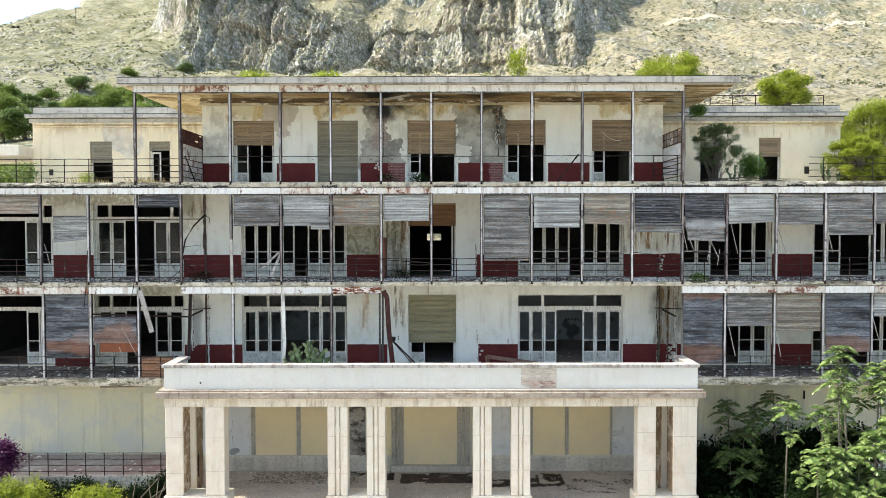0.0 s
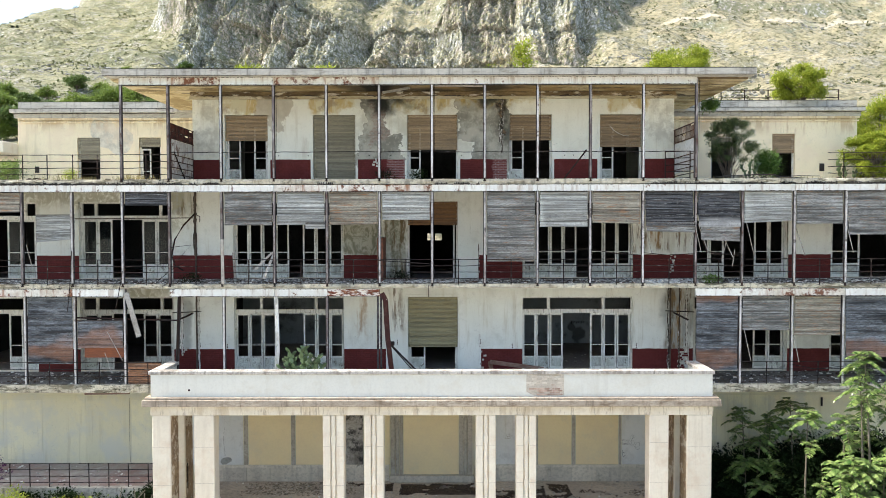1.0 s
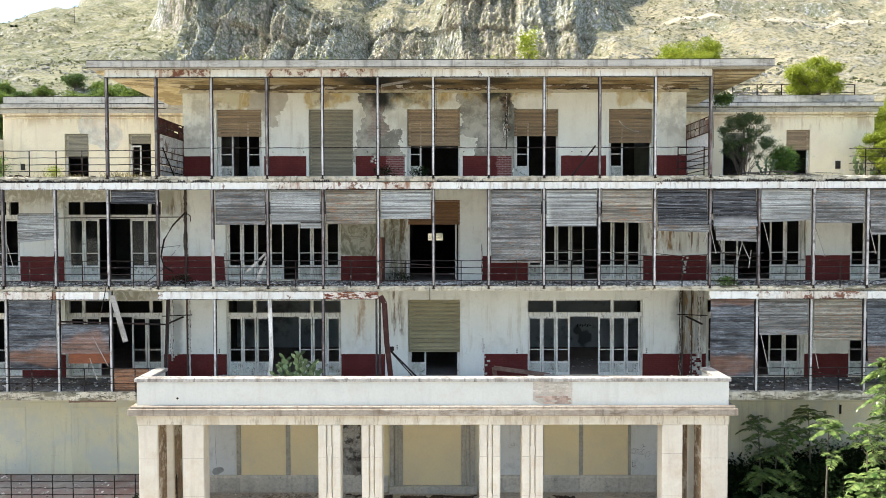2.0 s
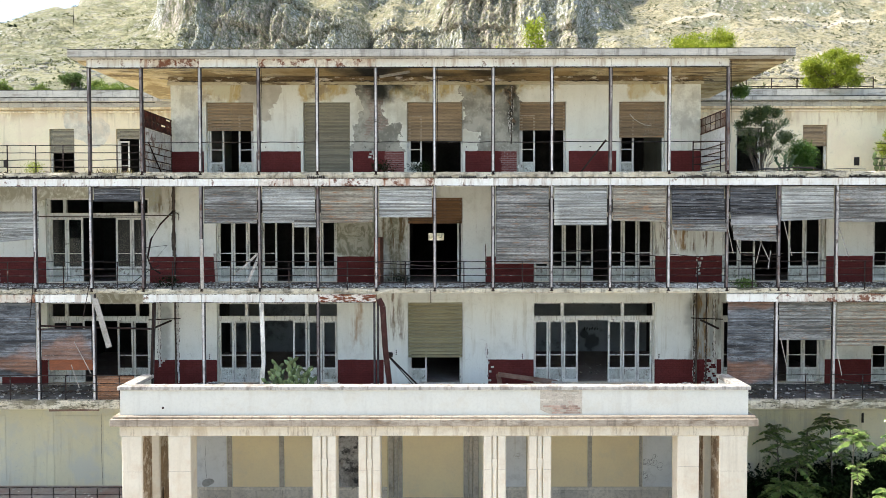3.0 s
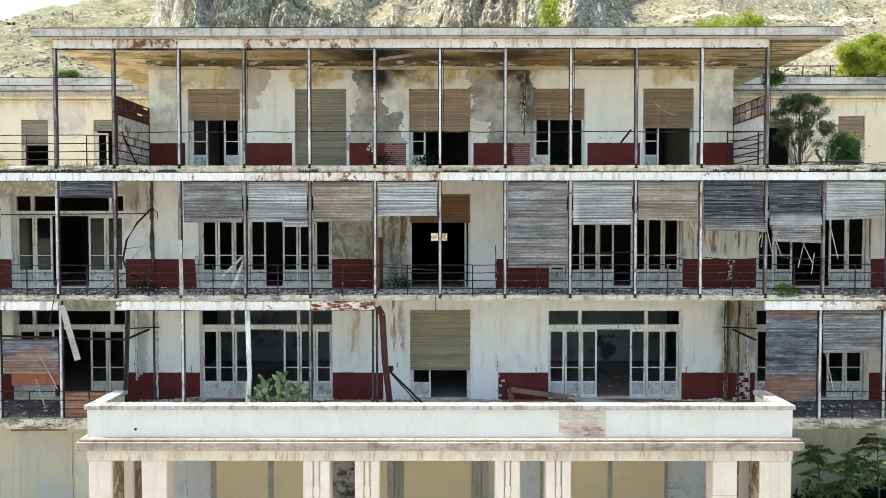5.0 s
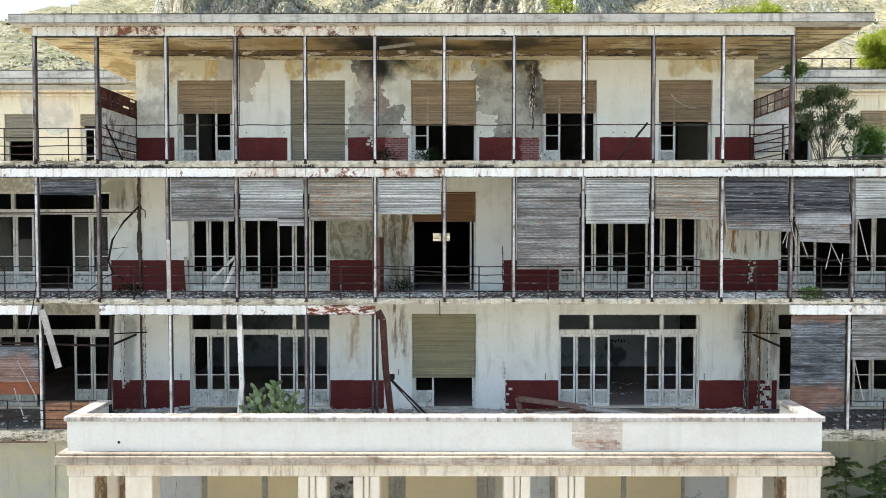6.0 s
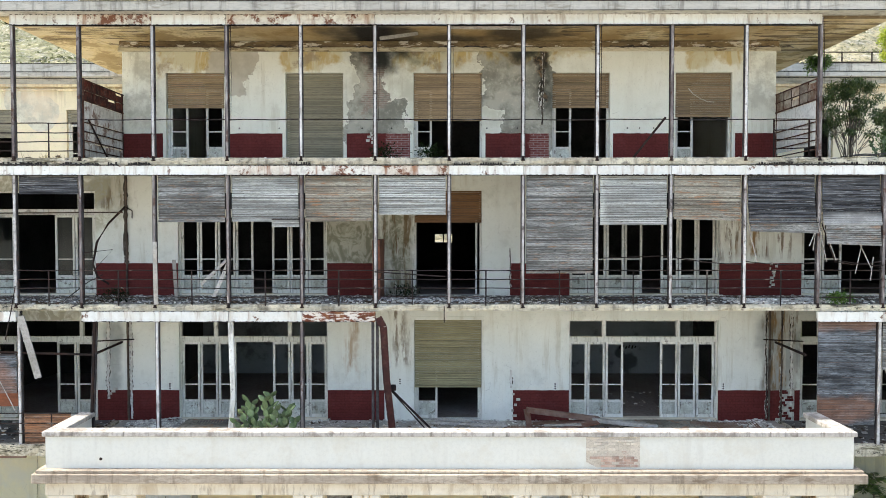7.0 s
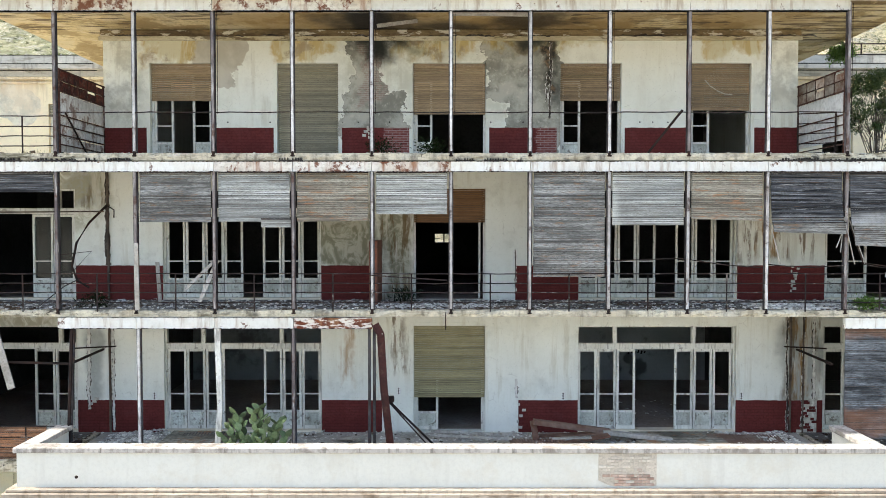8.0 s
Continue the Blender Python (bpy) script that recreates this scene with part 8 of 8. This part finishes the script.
for i in range(17000):
    y = 90 + 480 * rt.random() ** 0.7
    x = rt.uniform(-0.68, 0.68) * y
    px, py, pz = hill(x, y)
    if noise.noise((x * 0.03, y * 0.03, 4)) + 0.6 * noise.noise((x * 0.1, y * 0.1, 6)) < -0.12:
        continue
    r = rt.uniform(0.2, 0.5) * (1 + y / 700) * (1.5 if rt.random() < 0.12 else 1.0)
    for j in range(7):
        o = Vector((rt.gauss(0, 0.5), rt.gauss(0, 0.5), abs(rt.gauss(0, 0.45)))) * r
        d = Vector((rt.uniform(-1, 1), rt.uniform(-1, 1), rt.uniform(-0.2, 1)))
        leaf_at(co, fc, Vector((px, py, pz)) + o, d, Vector((rt.uniform(-1, 1), 0.3, 1)), r * 0.9, r * 0.8)
tagged(sheet("hill_scrub", co, fc, SCRUB), "low dark scrub dotted over the dry hillside", "scrub", kind="stuff")

# ---- sheets on the terrace and small marks ----
SHEETGREY = surface("dark_grey_corrugated_sheet", (0.10, 0.095, 0.095), (0.17, 0.155, 0.145), rough=0.7, big=1.2, fine=14.0, grime=(0.20, 0.11, 0.07), grime_amt=0.5)
SHEETBROWN = surface("rust_brown_corrugated_sheet", (0.17, 0.10, 0.075), (0.24, 0.16, 0.12), rough=0.75, big=1.2, fine=14.0, grime=(0.36, 0.32, 0.27), grime_amt=0.5)


def corrugated(x0, x1, y0, y1, z, turn, material, label, rise=0.05):
    """A wavy roofing sheet lying flat, with its ridges running front to back."""
    t = thing("corrugated_sheet", label, "sheet", "corrugated sheets", at=((x0 + x1) / 2, (y0 + y1) / 2, z))
    w, d = (x1 - x0) / 2, (y1 - y0) / 2
    n = int((x1 - x0) / 0.019)
    bm = bmesh.new()
    rows = []
    for k in range(2):
        for y in (-d, d):
            rows.append([bm.verts.new((-w + 2 * w * i / n, y + 0.02 * math.sin(i * 0.11), 0.02 + 0.012 * math.cos(i * math.pi / 2) + k * 0.006 + (rise if y > 0 else 0.0))) for i in range(n + 1)])
    lo0, lo1, hi0, hi1 = rows
    for i in range(n):
        bm.faces.new((hi0[i], hi0[i + 1], hi1[i + 1], hi1[i]))
        bm.faces.new((lo0[i + 1], lo0[i], lo1[i], lo1[i + 1]))
        bm.faces.new((lo0[i], lo0[i + 1], hi0[i + 1], hi0[i]))
    part("sheet", bm, material, t)
    t.rotation_euler = (0, 0, radians(turn))
    return t


corrugated(-7.25, -5.95, 28.55, 29.45, F1, 6, SHEETGREY, "dark grey corrugated sheet lying on the terrace")
corrugated(5.95, 7.75, 28.60, 29.30, F1, -3, SHEETBROWN, "rust-brown corrugated sheet lying on the terrace")
corrugated(0.95, 2.35, 28.2, 28.9, F1, 4, SHEETBROWN, "rust-brown corrugated sheet lying among the planks")
slim("plaster_crack", [(-8.34, WALL - 0.022, 1.49), (-8.38, WALL - 0.022, 1.05), (-8.32, WALL - 0.022, 0.40)], 0.004, CRACK, "thin dark crack in the portico wall panel", "crack")
# Curved chalk mark on the shutter, added as a thin raised line.
slim("chalk_mark", [(6.02, WALL + 0.05, 12.71), (6.15, WALL + 0.05, 12.55), (6.36, WALL + 0.05, 12.42), (6.55, WALL + 0.05, 12.34), (6.73, WALL + 0.05, 12.33)], 0.012, RIM, "pale curved chalk mark across a roller shutter, drawn as a raised line", "cord")
# broken strips of the cornice
rc = random.Random(51)
for i in range(12):
    x = BL + (BR - BL) * (i + rc.random() * 0.8) / 12
    w = rc.uniform(0.5, 1.5)
    bm = bmesh.new()
    n = int(w / 0.035)
    lo, hi, a, b = [], [], 0.0, 0.03
    for k in range(n + 1):
        a = 0.75 * a + rc.gauss(0, 0.009)
        b = min(0.045, max(0.004, b + rc.gauss(0, 0.010)))
        e = min(1.0, 6 * k / n, 6 * (n - k) / n)
        lo.append(13.79 + a)
        hi.append(13.79 + a + b * e)
    for k in range(n):
        xa, xb = x + w * k / n, x + w * (k + 1) / n
        q = [(xa, lo[k]), (xb, lo[k + 1]), (xb, hi[k + 1]), (xa, hi[k])]
        bm.faces.new([bm.verts.new((u, WALL - 0.081, v)) for u, v in q])
        bm.faces.new([bm.verts.new((u, WALL - 0.074, v)) for u, v in q[::-1]])
    solo("cornice_break", bm, CRACK, "dark ragged gap where the cornice plaster broke away", "gap", "breaks in the cornice")

# moulded cornice under the roofs of the wings
for x0, x1 in ((-18.55, -9.75), (8.7, 17.8)):
    for z0, z1, d in ((13.62, 13.72, 0.15), (13.50, 13.56, 0.08)):
        bm = bmesh.new()
        box(bm, x0, x1, WING - d, WING - 0.001, z0, z1)
        solo("trim_cornice", bm, CREAM, "weathered cream moulding under the wing roof", "trim", kind="structure", bevel=0.01)

# ---- limestone outcrops on the hillside ----
BOULDER = surface("pale_limestone", (0.40, 0.39, 0.35), (0.24, 0.235, 0.21), big=0.4, fine=2.0, bump=1.0, dist=0.4, island=0.5)
rb = random.Random(61)
co, fc = [], []
ball = bmesh.new()
bmesh.ops.create_icosphere(ball, subdivisions=1, radius=1.0)
ball_co = [v.co.copy() for v in ball.verts]
ball_fc = [[v.index for v in f.verts] for f in ball.faces]
ball.free()
beds = [(rb.uniform(-0.62, -0.36) if rb.random() < 0.35 else rb.uniform(0.2, 0.62), rb.uniform(150, 420), rb.uniform(4, 16)) for i in range(46)]
beds += [(0.36, 330, 26), (0.31, 335, 18), (0.42, 326, 16), (-0.385, 255, 16), (-0.37, 262, 12)]
for u, y0, reach in beds:
    for i in range(int(reach * 5)):
        y = y0 + rb.gauss(0, 2.5)
        x = u * y0 + rb.gauss(0, reach)
        p = Vector(hill(x, y))
        s = rb.uniform(0.2, 0.55) * (0.6 + y / 500)
        k = len(co)
        squash = Vector((rb.uniform(0.8, 2.0), rb.uniform(0.7, 1.2), rb.uniform(0.5, 1.1)))
        for c in ball_co:
            f = s * rb.uniform(0.5, 1.3)
            co.append((p.x + c.x * squash.x * f, p.y + c.y * squash.y * f, p.z + c.z * squash.z * f - 0.1 * s))
        fc += [[k + j for j in f] for f in ball_fc]
tagged(sheet("hill_rocks", co, fc, BOULDER), "pale limestone outcrops scattered over the hillside", "rocks", kind="stuff")

# thin black strips: edge lines of the canopy, painted shadow lines of the wing roofs
for z0, z1 in ((14.272, 14.293), (14.052, 14.068)):
    bm = bmesh.new()
    box(bm, -11.53, 10.32, 27.044, 27.0495, z0, z1)
    solo("trim_dark_line", bm, TOOTH, "thin black strip along the canopy edge", "trim", kind="structure")
for x0, x1 in ((-18.72, -11.7), (9.2, 17.85)):
    for y, z0, z1 in ((WING - 0.456, 14.035, 14.064), (WING - 0.206, 13.872, 13.896), (WING - 0.006, 14.40, 14.425)):
        bm = bmesh.new()
        box(bm, x0 if y < WING - 0.1 else x0 + 0.14, x1 if y < WING - 0.1 else x1 - 0.14, y, y + 0.0055, z0, z1)
        solo("trim_dark_line", bm, TOOTH, "thin black strip, painted shadow line of the wing roof", "trim", kind="structure")

# small marks on the parapet and the ground floor wall
bm = bmesh.new()
tube(bm, [(-8.27, PORCH + 0.014, 3.78), (-8.27, PORCH + 0.05, 3.78)], 0.035, sides=8)
solo("drain_hole", bm, DARKSTEEL, "small dark drain hole in the white parapet", "hole")
bm = bmesh.new()
bar(bm, (-12.45, FRONT + 0.02, 3.30), (-10.91, FRONT + 0.02, 3.32), 0.05, 0.10)
solo("brown_board", bm, OLDWOOD, "brown board fixed under the slab edge", "board")
slim("plaster_crack", [(-11.86, WALL - 0.045, 2.61), (-11.89, WALL - 0.045, 1.38), (-11.86, WALL - 0.045, 0.20)], 0.004, CRACK, "thin dark joint in the ground floor wall", "crack")
# a mast and two cypresses on the far ridge
mx, my = -0.478 * 520, 520
mz = height(mx, my)
mast = thing("ridge_mast", "thin grey mast standing on the far ridge", "mast", at=(mx, my, mz - 1))
bm = bmesh.new()
tube(bm, [(0, 0, 0), (0, 0, 13)], 0.22, 0.10, 6)
part("pole", bm, RAIL, mast)
for h in (9.5, 11.5):
    bm = bmesh.new()
    bar(bm, (-1.1, 0, h), (1.1, 0, h), 0.12)
    part("cross_arm", bm, RAIL, mast)
for u, s in ((-0.5585, 1.0), (-0.553, 0.85)):
    cx, cy = u * 500, 500
    bush("cypress", (cx, cy, height(cx, cy)), (0.75 * s, 0.75 * s, 2.3 * s), "dark narrow cypress on the far slope", LEAFD, int(s * 100), 40, 30, 0.4, 0.2, 0.6, lift=2.3 * s, trunk=0.1, category="tree")

# dark grey screed of the balconies
SCREED = surface("dark_grey_screed", (0.20, 0.19, 0.175), (0.11, 0.105, 0.10), grime=(0.36, 0.34, 0.31), grime_amt=0.5, big=0.9, fine=10.0, bump=0.6)
for x0, x1, z in ((-19.6, -9.75, F1), (8.65, 18.6, F1), (-19.6, 18.6, F2)):
    bm = bmesh.new()
    box(bm, x0, x1, FRONT + 0.16, WALL - 0.02, z + 0.002, z + 0.006)
    solo("floor_balcony_screed", bm, SCREED, "dark grey screed on the balcony floor", "floor", kind="structure")
